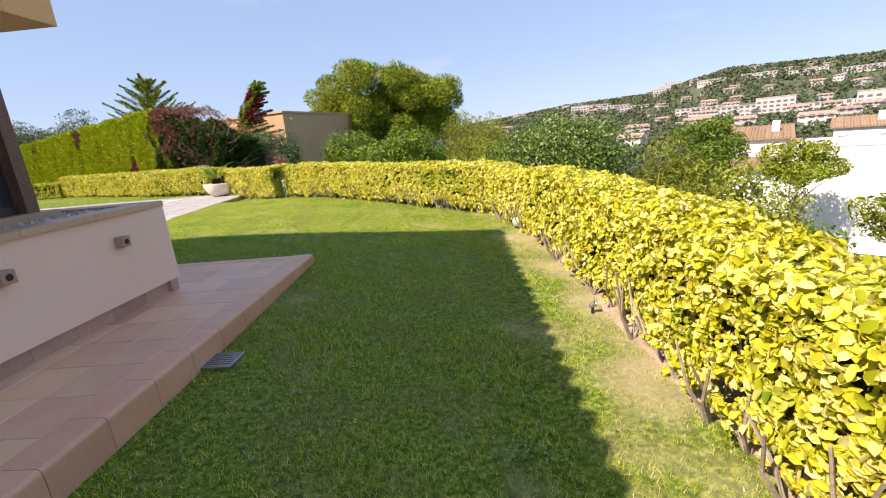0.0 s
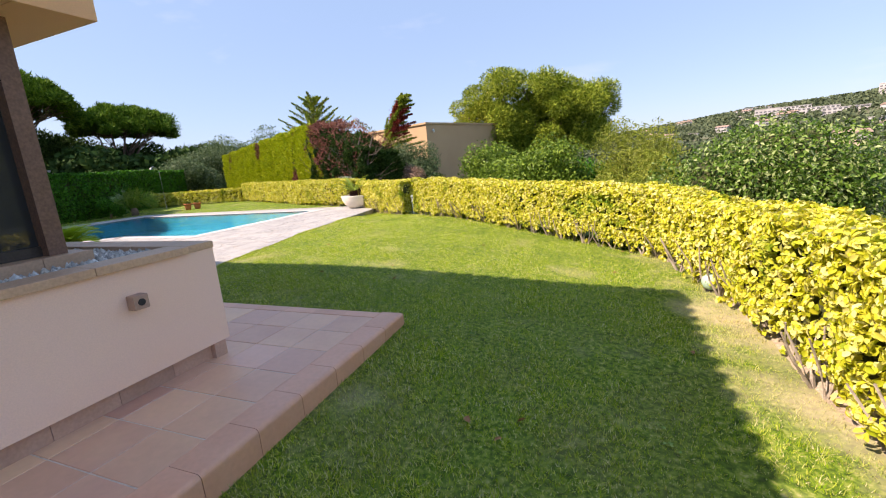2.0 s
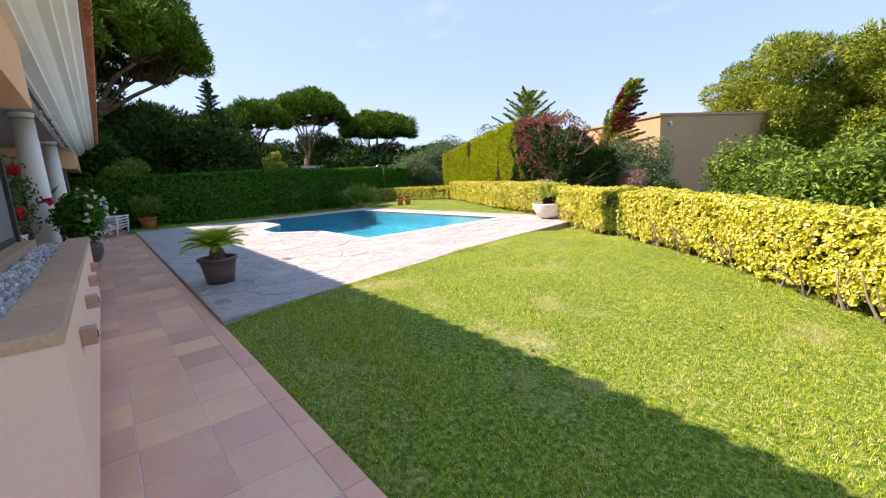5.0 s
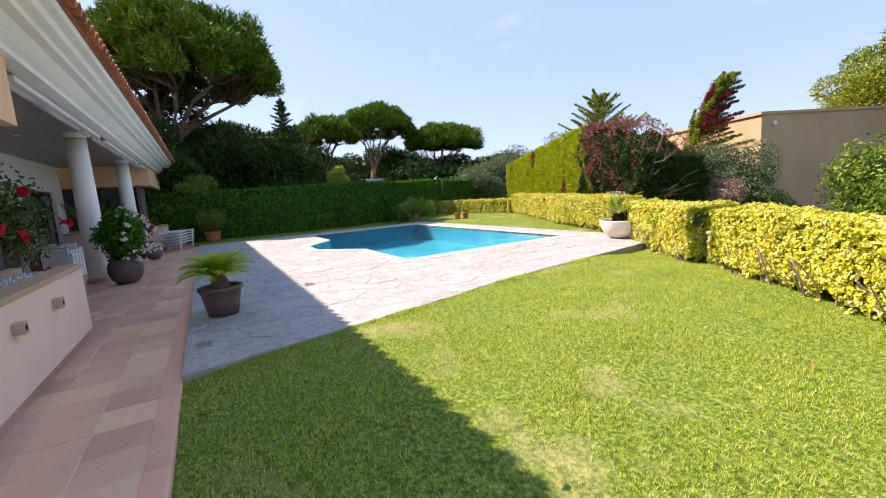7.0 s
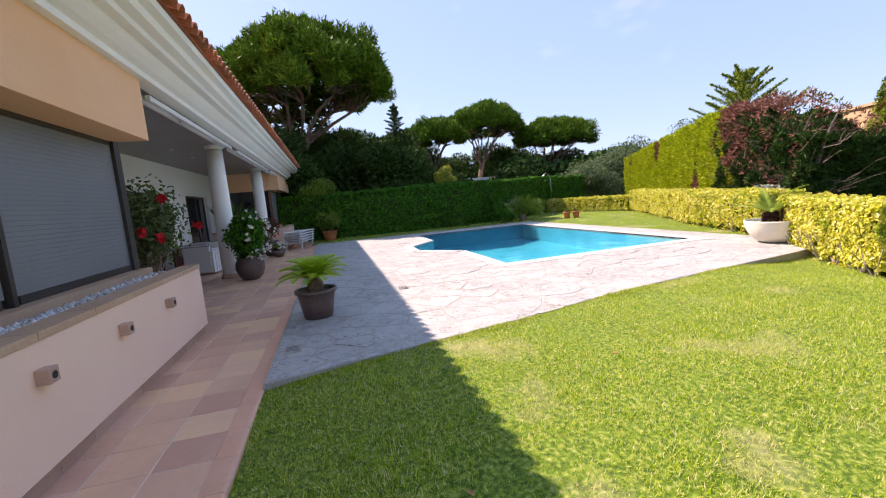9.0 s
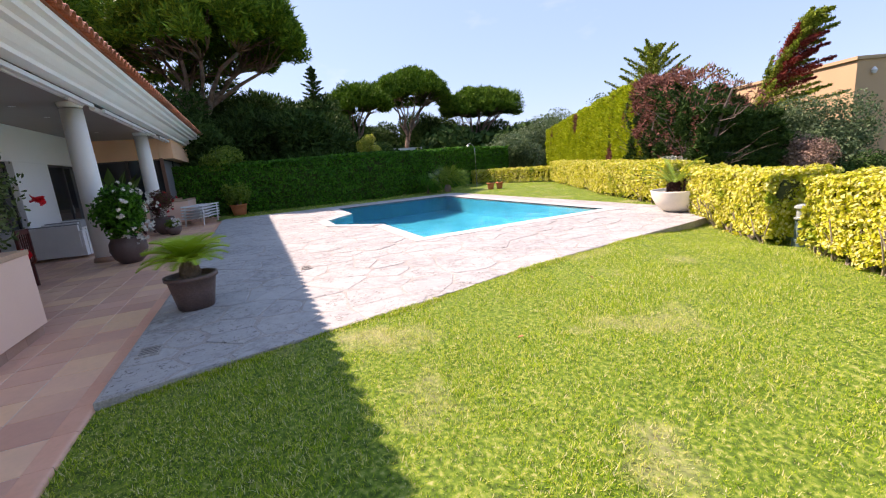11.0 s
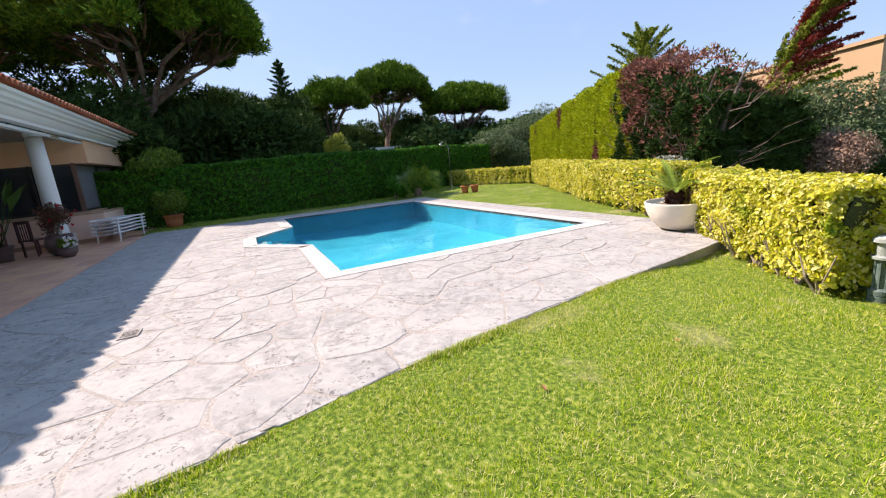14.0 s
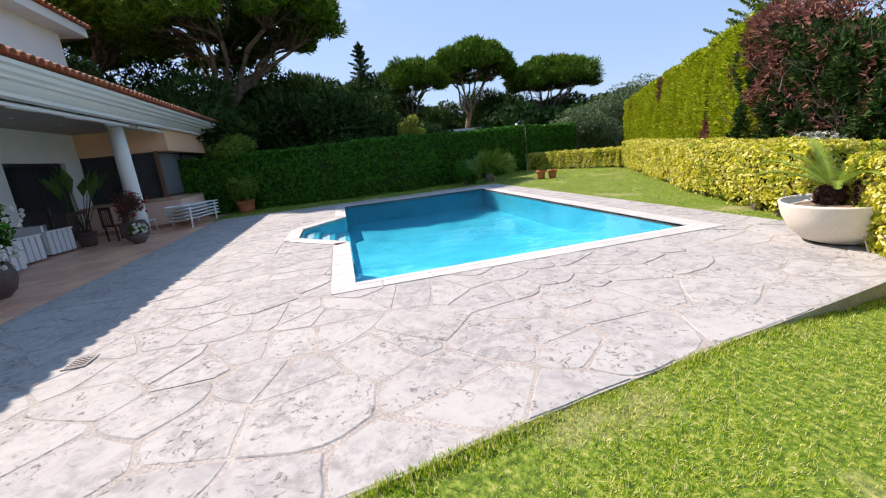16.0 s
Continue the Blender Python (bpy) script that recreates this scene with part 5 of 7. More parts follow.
def tree(label, base, fork, crown, lobes, lobe_r, n_leaf, leaf, material, seed, trunk_r=0.25, flat=0.0, needle=0.3, spread=0.8, lean=0.0, branch=True, category="tree", name="tree", shell=0.45, tufts=False):
    """Tapered trunk that forks into limbs, each bearing a clump of foliage; crown: centre and radii; lobe_r: radii of one clump."""
    rng = np.random.default_rng(seed)
    rr = random.Random(seed)
    t = thing(name, base[0], base[1], base[2], label, category)
    o = np.array(base)
    bm = bmesh.new()
    fk = Vector(fork) - Vector(base)
    limb(bm, (0, 0, -0.3), fk, trunk_r, trunk_r * 0.7, rr, 9, 0.08)
    P, D = [], []
    cc, cr = np.array(crown[0]) - o, np.array(crown[1])
    for k in range(lobes):
        d = unit(rng.normal(size=3))
        if flat:
            d[2] = abs(d[2]) * 1.0 if rng.random() < 0.8 else d[2] * 0.3
        c = cc + d * cr * (rng.random() ** 0.35) * 0.82
        s = rng.uniform(0.7, 1.25)
        q, dd = blob_points(c, np.array(lobe_r) * s, max(20, int(n_leaf / lobes * s * s)), rng, shell, flat)
        q = q + dd * 0.18 * np.array(lobe_r) * lumps(q, 2.0 / max(lobe_r), seed + k)[:, None]
        P.append(q)
        D.append(dd)
        if branch and k % 2 == 0:
            low = fk * rr.uniform(0.62, 1.0)
            limb(bm, low, Vector(c) - Vector((0, 0, lobe_r[2] * 0.3)), trunk_r * rr.uniform(0.22, 0.4), trunk_r * 0.05, rr, 5, 0.26)
    part("trunk", bm, M_BARK, t, smooth=True)
    P, D = np.concatenate(P), np.concatenate(D)
    me = needle_tufts("crown", P, D + (0, 0, 0.35), leaf, needle, spread, seed) if tufts else leaves("crown", P, D, leaf, needle, spread, 0.15, False, seed)
    link_mesh("crown", me, material, t)
    return t


def umbrella_pine(base, fork, crown, radii, rise, sink, clumps, needles, leaf, seed, trunk_r):
    """A stone pine: bare limbs fan out from a fork to a broad domed crown of dense needle tufts with an open underside.
    crown: centre of the rim; radii: half widths of the rim; rise: height of the dome; sink: depth of the tufts under the rim."""
    rng, rr = np.random.default_rng(seed), random.Random(seed)
    t = thing("umbrella_pine", *base, "umbrella pine with a broad domed green crown on bare forking limbs", "tree")
    o = Vector(base)
    fk, cc = Vector(fork) - o, np.array(crown) - np.array(base)
    bm = bmesh.new()
    limb(bm, (0, 0, -0.3), fk, trunk_r, trunk_r * 0.72, rr, 9, 0.07)
    k = np.arange(clumps) + 0.5
    up = 1 - k / clumps * 0.97
    ring = np.sqrt(1 - up ** 2)
    ang = k * 2.39996 + rng.uniform(-0.25, 0.25, clumps)
    wide = 1 + 0.10 * np.sin(ang * 2 + seed) + 0.07 * np.sin(ang * 5 + 2 * seed)
    C = cc + np.column_stack([ring * np.cos(ang) * radii[0] * wide, ring * np.sin(ang) * radii[1] * wide, up * rise - 0.12 * rise * rng.random(clumps)])
    C += rng.normal(size=C.shape) * 0.05 * radii[0]
    size = 0.86 * math.sqrt(2 * math.pi * radii[0] * radii[1] * (0.5 + 0.5 * rise / radii[0]) / clumps)
    P, D = [], []
    for c, u in zip(C, up):
        s = size * rng.uniform(0.8, 1.25)
        q, d = blob_points(c, (s, s, s * 0.55 + sink * 0.25), needles // clumps, rng, 0.6, 0.55)
        q += d * s * (0.2 * lumps(q, 2.2 / s, seed) + 0.12 * rng.normal(size=len(q)))[:, None]
        P.append(q)
        D.append(d + (0, 0, 0.5))
    mains = 9
    for m in range(mains):
        a = 2 * math.pi * (m + rr.uniform(-0.25, 0.25)) / mains
        f = rr.uniform(0.35, 0.62)
        knee = Vector((cc[0] + f * radii[0] * math.cos(a), cc[1] + f * radii[1] * math.sin(a), cc[2] - sink * rr.uniform(0.3, 1.0)))
        low = fk * rr.uniform(0.8, 1.0)
        limb(bm, low, knee, trunk_r * 0.42, trunk_r * 0.22, rr, 6, 0.14)
        near = sorted(range(clumps), key=lambda i: (Vector(C[i]) - knee).length)[:max(5, clumps // 9)]
        for i in near[::2]:
            limb(bm, knee, Vector(C[i]) - Vector((0, 0, 0.25 * size)), trunk_r * 0.16, trunk_r * 0.04, rr, 5, 0.2)
    part("trunk", bm, M_BARK, t, smooth=True)
    link_mesh("crown", needle_tufts("crown", np.concatenate(P), np.concatenate(D), leaf, 0.30, 0.55, seed), L_PINE, t)
    return t


umbrella_pine((-31.4, 2.6, 0), (-31.0, 4.3, 6.0), (-31.0, 5.2, 9.0), (4.8, 4.9), 3.4, 1.3, 190, 190000, 0.27, 51, 0.42)
umbrella_pine((-31.5, -3.5, 0), (-31.2, -3.2, 5.4), (-31.5, -3.6, 9.0), (4.6, 4.4), 3.7, 1.4, 120, 80000, 0.32, 52, 0.4)
umbrella_pine((-47.5, 22.6, 0), (-47.2, 23.0, 5.2), (-47.2, 23.6, 8.8), (4.0, 4.0), 2.3, 1.2, 120, 80000, 0.30, 53, 0.32)
umbrella_pine((-47.3, 30.2, 0), (-47.0, 31.2, 4.2), (-47.0, 32.2, 7.2), (4.0, 4.1), 2.2, 1.2, 120, 80000, 0.30, 54, 0.32)
umbrella_pine((-43.2, 16.0, 0), (-43.0, 16.2, 4.6), (-43.0, 16.6, 7.4), (2.5, 2.4), 1.6, 0.9, 70, 40000, 0.29, 56, 0.28)
tree("Aleppo pine with a broad rounded olive-green crown in clumps", (-5.8, 33.0, -2.5), (-5.6, 33.0, 2.2), ((-5.2, 33.0, 4.15), (6.8, 4.2, 3.9)), 92, (1.12, 1.05, 0.8), 200000, 0.19, L_ALEPPO, 57, 0.4, needle=0.28, spread=0.7, shell=0.6, tufts=True)
DKT = "dense dark conifer behind the laurel hedge"
for k, (x, y, h, w) in enumerate(((-36.5, 8.5, 8.6, 3.0), (-39.5, 12.0, 8.0, 2.2), (-41.5, 12.0, 9.6, 3.0), (-45.0, 12.0, 9.4, 2.6), (-29.0, 10.0, 5.6, 2.4), (-31.0, 7.0, 6.4, 2.6), (-27.5, 3.0, 6.5, 2.6), (-28.5, -3.5, 7.4, 3.0), (-34.0, 0.5, 9.4, 3.6), (-37.5, 4.5, 9.6, 3.8), (-36.0, -4.0, 9.5, 3.8), (-52.0, 26.5, 8.2, 3.8), (-51.5, 31.0, 7.4, 3.8), (-50.5, 28.0, 7.6, 3.6), (-49.5, 34.5, 6.8, 3.8), (-47.0, 38.5, 6.2, 3.6), (-44.0, 35.5, 4.8, 3.0), (-40.5, 8.5, 9.4, 3.6), (-27.0, -1.0, 7.5, 2.8), (-36.0, 15.2, 3.8, 2.2), (-33.5, 11.5, 6.0, 2.6), (-49.0, 15.8, 9.4, 2.5), (-52.0, 19.5, 7.4, 3.4), (-53.0, 22.5, 7.6, 3.4), (-52.5, 36.5, 6.6, 3.8))):
    tree(DKT, (x, y, 0), (x, y, h * 0.55), ((x, y, h * 0.54), (w * 0.8, w * 0.8, h * 0.42)), 26, (w * 0.5, w * 0.5, h * 0.13), 20000, 0.32, L_SHADE, 60 + k, 0.2, needle=0.36, spread=0.7, tufts=True)


def bush(label, x, y, z, rx, ry, rz, n, leaf, material, seed, lobes=14, width=0.45, name="bush", core=0.0):
    t = tree(label, (x, y, z), (x, y, z + rz * 0.8), ((x, y, z + rz), (rx, ry, rz)), lobes, (rx * 0.5, ry * 0.5, rz * 0.45), int(n * 1.15), leaf, material, seed, 0.07, needle=width, category="bush", name=name, shell=0.6)
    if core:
        # lumpy dark ball instead of twigs: shade between the leaves given as colour
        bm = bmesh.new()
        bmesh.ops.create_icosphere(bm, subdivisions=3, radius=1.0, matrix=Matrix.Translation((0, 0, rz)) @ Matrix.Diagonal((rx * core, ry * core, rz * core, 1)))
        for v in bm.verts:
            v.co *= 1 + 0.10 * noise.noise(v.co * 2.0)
        part("inner_shade", bm, M_INSHADE, t, "dark solid painted as the shade inside the shrub")
    return t


OLE = "loose grey-green oleander shrub behind the hedge"
bush(OLE, -30.5, 25.3, 0, 2.2, 2.2, 1.75, 14000, 0.15, L_GREY, 81)
bush(OLE, -33.0, 29.6, 0, 3.0, 2.6, 2.45, 14000, 0.16, L_GREY, 82)
bush(OLE, -35.0, 34.5, 0, 3.6, 3.0, 2.9, 14000, 0.17, L_GREY, 83)
bush(OLE, -32.5, 37.8, 0, 3.2, 3.0, 3.4, 14000, 0.17, L_GREY, 84)
bush("grey-green shrub beside the ochre building", -9.0, 20.4, 0, 1.45, 1.1, 1.4, 34000, 0.085, L_GREY, 85, lobes=22)
bush("dry brown twiggy shrub in front of the grey-green one", -8.5, 18.9, 0, 0.9, 0.6, 0.78, 9000, 0.06, L_DRY, 87)
bush("dark low shrub at the foot of the ochre wall", -7.5, 19.5, 0, 0.75, 0.6, 0.55, 6000, 0.07, L_SHADE, 88)
bush("low pale grey shrub behind the hedge", -10.6, 17.05, 0, 0.9, 0.4, 0.78, 6000, 0.07, L_PALE, 86)
for k, (x, y, h) in enumerate(((-52.0, 27, 3.0), (-50.5, 32, 2.6), (-48.5, 37, 2.4), (-54, 22, 3.2), (-41.5, 20.5, 1.6), (-41.0, 25, 2.7), (-41.0, 29, 2.5), (-42, 34, 2.6), (-40.5, 17.5, 1.7), (-40, 38, 2.6))):
    bush("dark shrubbery under the distant pines", x, y, 0, 4.5, 3.5, h, 6500, 0.5, L_SHADE, 90 + k, width=0.7)
bush("green shrub beyond the hedge", -3.2, 20.8, -1.5, 2.6, 1.6, 1.5, 12000, 0.16, L_BUSH, 101)
bush("dark green shrub beyond the hedge", -1.0, 19.5, -1.6, 1.8, 1.6, 1.6, 8000, 0.16, L_DARK, 102)
bush("lime-green bamboo clump beyond the hedge", 0.7, 15.6, -1.2, 1.0, 1.0, 1.5, 7000, 0.16, L_LIME, 103, width=0.16)
bush("lime-green bamboo clump beyond the hedge", -0.6, 16.8, -1.4, 1.2, 1.2, 1.4, 7000, 0.16, L_LIME, 104, width=0.16)
bush("pale green shrub below the pine", -5.2, 22.6, -1.2, 2.2, 1.5, 1.9, 12000, 0.15, L_BUSH, 150)
bush("pale green shrub beyond the hedge", -2.2, 18.2, -1.2, 1.7, 1.4, 1.7, 9000, 0.14, L_BUSH, 151)
bush("lime-green bamboo clump beyond the hedge", 0.9, 17.8, -1.4, 1.5, 1.2, 2.05, 10000, 0.15, L_LIME, 152, width=0.16)
bush("lime-green bamboo clump beyond the hedge", 1.0, 13.2, -1.2, 0.8, 0.8, 1.3, 7000, 0.13, L_LIME, 153, width=0.16)
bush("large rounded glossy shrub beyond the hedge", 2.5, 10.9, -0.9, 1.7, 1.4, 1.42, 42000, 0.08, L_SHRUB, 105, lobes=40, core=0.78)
bush("lime-green bamboo clump beyond the hedge", 4.9, 10.2, -1.6, 1.0, 1.0, 1.3, 8000, 0.15, L_LIME, 106, width=0.16)
bush("yellow-green shrub below the hedge", 4.7, 7.9, -1.7, 1.2, 1.1, 1.2, 14000, 0.09, L_LIME, 107)
bush("green shrub below the hedge", 6.0, 9.0, -2.4, 1.5, 1.4, 1.0, 8000, 0.12, L_BUSH, 108)
bush("green shrub below the hedge", 3.6, 6.0, -1.9, 1.2, 1.4, 1.1, 8000, 0.10, L_BUSH, 109)
tree("blue-grey spruce below the garden", (9.5, 20.0, -4.5), (9.5, 20, -1.5), ((9.5, 20, -1.4), (1.5, 1.5, 2.5)), 26, (0.7, 0.7, 0.3), 10000, 0.2, L_BLUE, 110, 0.12, needle=0.2)
tree("bright green broadleaf tree down the slope", (13.8, 24.4, -6), (13.8, 24.4, -2.5), ((13.8, 24.4, -0.6), (1.9, 1.9, 2.3)), 20, (0.8, 0.8, 0.7), 9000, 0.22, L_BUSH, 111, 0.15)
tree("pale green pine with bare trunk", (18.3, 23.6, -7), (18.3, 23.6, -3), ((18.4, 23.7, -1.4), (2.2, 2.0, 1.2)), 16, (0.8, 0.8, 0.5), 8000, 0.2, L_ALEPPO, 112, 0.14)
tree("pine branch with pale green needles", (6.6, 5.4, -5), (6.2, 5.6, -0.8), ((5.9, 5.7, 0.0), (0.8, 0.7, 0.5)), 14, (0.3, 0.3, 0.18), 5000, 0.10, L_ALEPPO, 113, 0.09, needle=0.15)
tree("young yellow-leaved tree behind the laurel hedge", (-30.8, 14.1, 0), (-30.8, 14.1, 2.2), ((-30.8, 14.1, 3.0), (0.9, 0.9, 0.9)), 12, (0.4, 0.4, 0.3), 3000, 0.16, L_LIME, 114, 0.06)


def conifer_top(label, x, y, z0, z1, w, seed, material, lean=0.0, low=0.25, whorls=46, rise=0.65, second=None):
    """A young conifer with upswept pointed branches in whorls."""
    rng, rr = np.random.default_rng(seed), random.Random(seed)
    t = thing("conifer", x, y, z0, label, "tree")
    bm, twigs = bmesh.new(), bmesh.new()
    h = z1 - z0
    tip = Vector((lean, -0.2 * lean, h))
    bend = Vector((lean * 0.25, 0, h * 0.55))
    tube(bm, [(0, 0, 0), bend, tip], [0.16, 0.1, 0.02], 7)
    P, D = ([], []), ([], [])
    for k in range(whorls):
        f = low + (0.97 - low) * (k / whorls)
        a0 = bend * (f / 0.55) if f < 0.55 else bend.lerp(tip, (f - 0.55) / 0.45)
        ang = k * 2.4
        le = w * (1.15 - f) / (1.15 - low) * rr.uniform(0.7, 1.2)
        d = Vector((math.cos(ang) + lean * 0.6, math.sin(ang), rise)).normalized()
        b0 = a0 + d * le
        tube(twigs, [a0, (a0 + b0) / 2, b0], [0.035, 0.02, 0.006], 4)
        m = 420
        s = rng.random(m) ** 0.8
        q = np.array(a0) + np.outer(s, np.array(d) * le * 1.08) + rng.normal(size=(m, 3)) * (0.09 * (1.15 - s))[:, None]
        j = 1 if second and 0.56 < f < 0.84 and k % 4 else 0
        P[j].append(q)
        D[j].append(np.tile(np.array(d), (m, 1)) + 0.9 * rng.normal(size=(m, 3)))
    part("trunk", bm, M_BARK, t)
    part("branch", twigs, M_BARK, t)["kind"] = "stuff"
    link_mesh("crown", leaves("crown", np.concatenate(P[0]), np.concatenate(D[0]), 0.11, 0.25, 0.6, 0.1, False, seed), material, t)
    if second:
        link_mesh("crown", leaves("crown", np.concatenate(P[1]), np.concatenate(D[1]), 0.11, 0.25, 0.6, 0.1, False, seed), second, t, "rust-red dying sprays")
    return t


conifer_top("young conifer with pointed bright green branches", -16.9, 23.9, 0, 6.1, 2.6, 121, L_ALEPPO, low=0.45)
conifer_top("windswept conifer with rust-red and green sprays", -11.9, 22.3, 0, 5.15, 1.9, 122, L_ALEPPO, 2.1, low=0.42, rise=0.4, second=L_REDTREE)


conifer_top("dark spire of a cedar behind the laurel hedge", -39.8, 12.3, 0, 10.5, 2.0, 123, L_SHADE, low=0.3, whorls=90, rise=0.4)


# ---- buildings beyond ----
M_OCHRE = mat("ochre_render", ((0.46, 0.31, 0.18), (0.52, 0.36, 0.21)), 0.6, 50, 0.9, 0.1, fine_amt=0.05)
ob_ = thing("ochre_building", label="plain ochre rendered flat-roofed building", category="house")
c, r_, l_ = Vector((-9.7, 24.3, 0)), Vector((-6.9, 31.0, 0)), Vector((-15.2, 26.6, 0))
d_ = r_ + (l_ - c)
slab_of("wall", [tuple(v[:2]) for v in (c, r_, d_, l_)], -3, 3.75, M_OCHRE, ob_)
slab_of("roof_edge", [tuple((v + (v - (c + d_) / 2).normalized() * 0.1)[:2]) for v in (c, r_, d_, l_)], 3.75, 3.85, M_OCHRE, ob_)
part("wall_lamp", lathe(bmesh.new(), [(0.05, 0), (0.09, 0.1), (0.02, 0.2)], 10, -9.45, 24.75), M_PLASTIC, ob_).location.z = 3.3


def city():
    """White houses with clay roofs on the slope across the valley, and low woods between them."""
    rng = random.Random(77)
    M_FARW = mat("far_white_wall", ((0.42, 0.40, 0.39), (0.56, 0.54, 0.52)), 0.05, 0.6, 0.9, 0.0, rand=0.12, fine_amt=0.08)
    M_FARR = mat("far_clay_roof", ((0.32, 0.22, 0.17), (0.40, 0.28, 0.22)), 0.2, 1.5, 0.9, 0.0, rand=0.15)
    M_FARG = mat("far_window", ((0.10, 0.10, 0.11), (0.16, 0.16, 0.17)), 0.3, 2, 0.4, 0.0)

    def template(w, d, h, flat, cols, floors):
        t = thing("far_house", 0, 0, -50, "white house with clay roof on the far hillside" if not flat else "long white apartment block on the far hillside", "house", "hillside houses")
        boxed("wall", -w / 2, w / 2, -d / 2, d / 2, -4, h, M_FARW, t)
        if flat:
            boxed("roof", -w / 2 - 0.3, w / 2 + 0.3, -d / 2 - 0.3, d / 2 + 0.3, h, h + 0.4, M_FARW, t)
        else:
            bm = bmesh.new()
            q = [bm.verts.new(c) for c in ((-w / 2 - 0.5, -d / 2 - 0.5, h), (w / 2 + 0.5, -d / 2 - 0.5, h), (w / 2 + 0.5, d / 2 + 0.5, h), (-w / 2 - 0.5, d / 2 + 0.5, h))]
            r = [bm.verts.new((-w / 2, 0, h + d * 0.22)), bm.verts.new((w / 2, 0, h + d * 0.22))]
            for f in ((q[0], q[1], r[1], r[0]), (q[1], q[2], r[1]), (q[2], q[3], r[0], r[1]), (q[3], q[0], r[0]), (q[3], q[2], q[1], q[0])):
                bm.faces.new(f)
            part("roof", bm, M_FARR, t)
        for f in range(floors):
            for c in range(cols):
                x = -w / 2 + w * (c + 0.5) / cols
                z = 1.0 + f * 3.0
                boxed("window", x - w / cols * 0.3, x + w / cols * 0.3, -d / 2 - 0.06, -d / 2 + 0.02, z, z + 1.5, M_FARG, t)
        return t

    kinds = [template(9, 7, 5, False, 3, 2), template(12, 8, 5, False, 4, 2), template(8, 8, 4, True, 2, 1), template(36, 9, 6, True, 9, 2), template(24, 10, 11, True, 6, 3)]

    def place(k, az, r, turn):
        x, y = -3 + r * math.sin(radians(az)), 6 + r * math.cos(radians(az))
        z = float(terrain_z(np.array(x), np.array(y)))
        copy_thing(kinds[k], pose(x, y, z, 0, 0, -az + turn))

    for i in range(120):
        az = rng.uniform(3, 66)
        r = rng.choice((rng.uniform(150, 420), rng.uniform(300, 620), rng.uniform(560, 900)))
        if az < 20:
            r = rng.uniform(500, 950)
        place(rng.choice((0, 0, 1, 1, 1, 2)), az, r, rng.uniform(-35, 35))
    for az, r, k in ((30, 700, 3), (34, 690, 3), (38, 680, 3), (42, 660, 3), (46, 650, 3), (33, 430, 3), (36, 420, 4), (29, 460, 3), (25, 760, 4), (20, 640, 3), (22, 600, 3), (18, 700, 3), (40, 400, 3), (44, 390, 4), (15, 800, 3), (26, 880, 4), (50, 600, 3)):
        place(k, az, r, rng.uniform(-8, 8))
    for t in kinds:
        t.matrix_world = pose(t.location.x, 60, 0)
    for t, (az, r) in zip(kinds, ((34, 260), (40, 240), (28, 300), (48, 520), (16, 640))):
        x, y = -3 + r * math.sin(radians(az)), 6 + r * math.cos(radians(az))
        t.matrix_world = pose(x, y, float(terrain_z(np.array(x), np.array(y))), 0, 0, -az)
    g = np.random.default_rng(5)
    n = 9500
    az, r = np.radians(g.uniform(-8, 75, n)), g.uniform(60, 1050, n) ** 1.0
    c = np.column_stack([-3 + r * np.sin(az), 6 + r * np.cos(az), np.zeros(n)])
    wood = lumps(c, 0.012, 3)
    keep = (wood > -0.45) | (r > 640) & (wood > -0.9) | (r < 130)
    c, r = c[keep], r[keep]
    c[:, 2] = terrain_z(c[:, 0], c[:, 1])
    m = 12
    size = np.interp(r, [60, 1050], [1.7, 5.0])
    d = unit(g.normal(size=(len(c), m, 3)))
    p = c[:, None] + d * size[:, None, None] * np.array([1, 1, 0.8]) + np.array([0, 0, 1.0]) * size[:, None, None] * 0.8
    me = leaves("woods", p.reshape(-1, 3), d.reshape(-1, 3), 1.0, 0.7, 0.5, 0.1, False, 6)
    # leaf size grows with distance
    co = np.zeros(len(me.vertices) * 3, dtype=np.float32)
    me.vertices.foreach_get("co", co)
    co = co.reshape(-1, 4, 3)
    ctr = co.mean(1, keepdims=True)
    co = ctr + (co - ctr) * np.repeat(size, m)[:, None, None] * 0.9
    me.vertices.foreach_set("co", co.ravel().astype(np.float32))
    L_HILL = leaf_mat("hill_woods", ((0.06, 0.085, 0.045), (0.09, 0.12, 0.06), (0.13, 0.16, 0.08)), 0.1, 0.8)
    tagged(link_mesh("hill_woods", me, L_HILL), "dark green pine woods on the far hillside", "woods", kind="stuff")


city()


M_OLDROOF = mat("weathered_roof_tile", ((0.22, 0.14, 0.085), (0.32, 0.215, 0.13), (0.28, 0.20, 0.14)), 1.2, 9, 0.9, 0.2, rand=0.2)


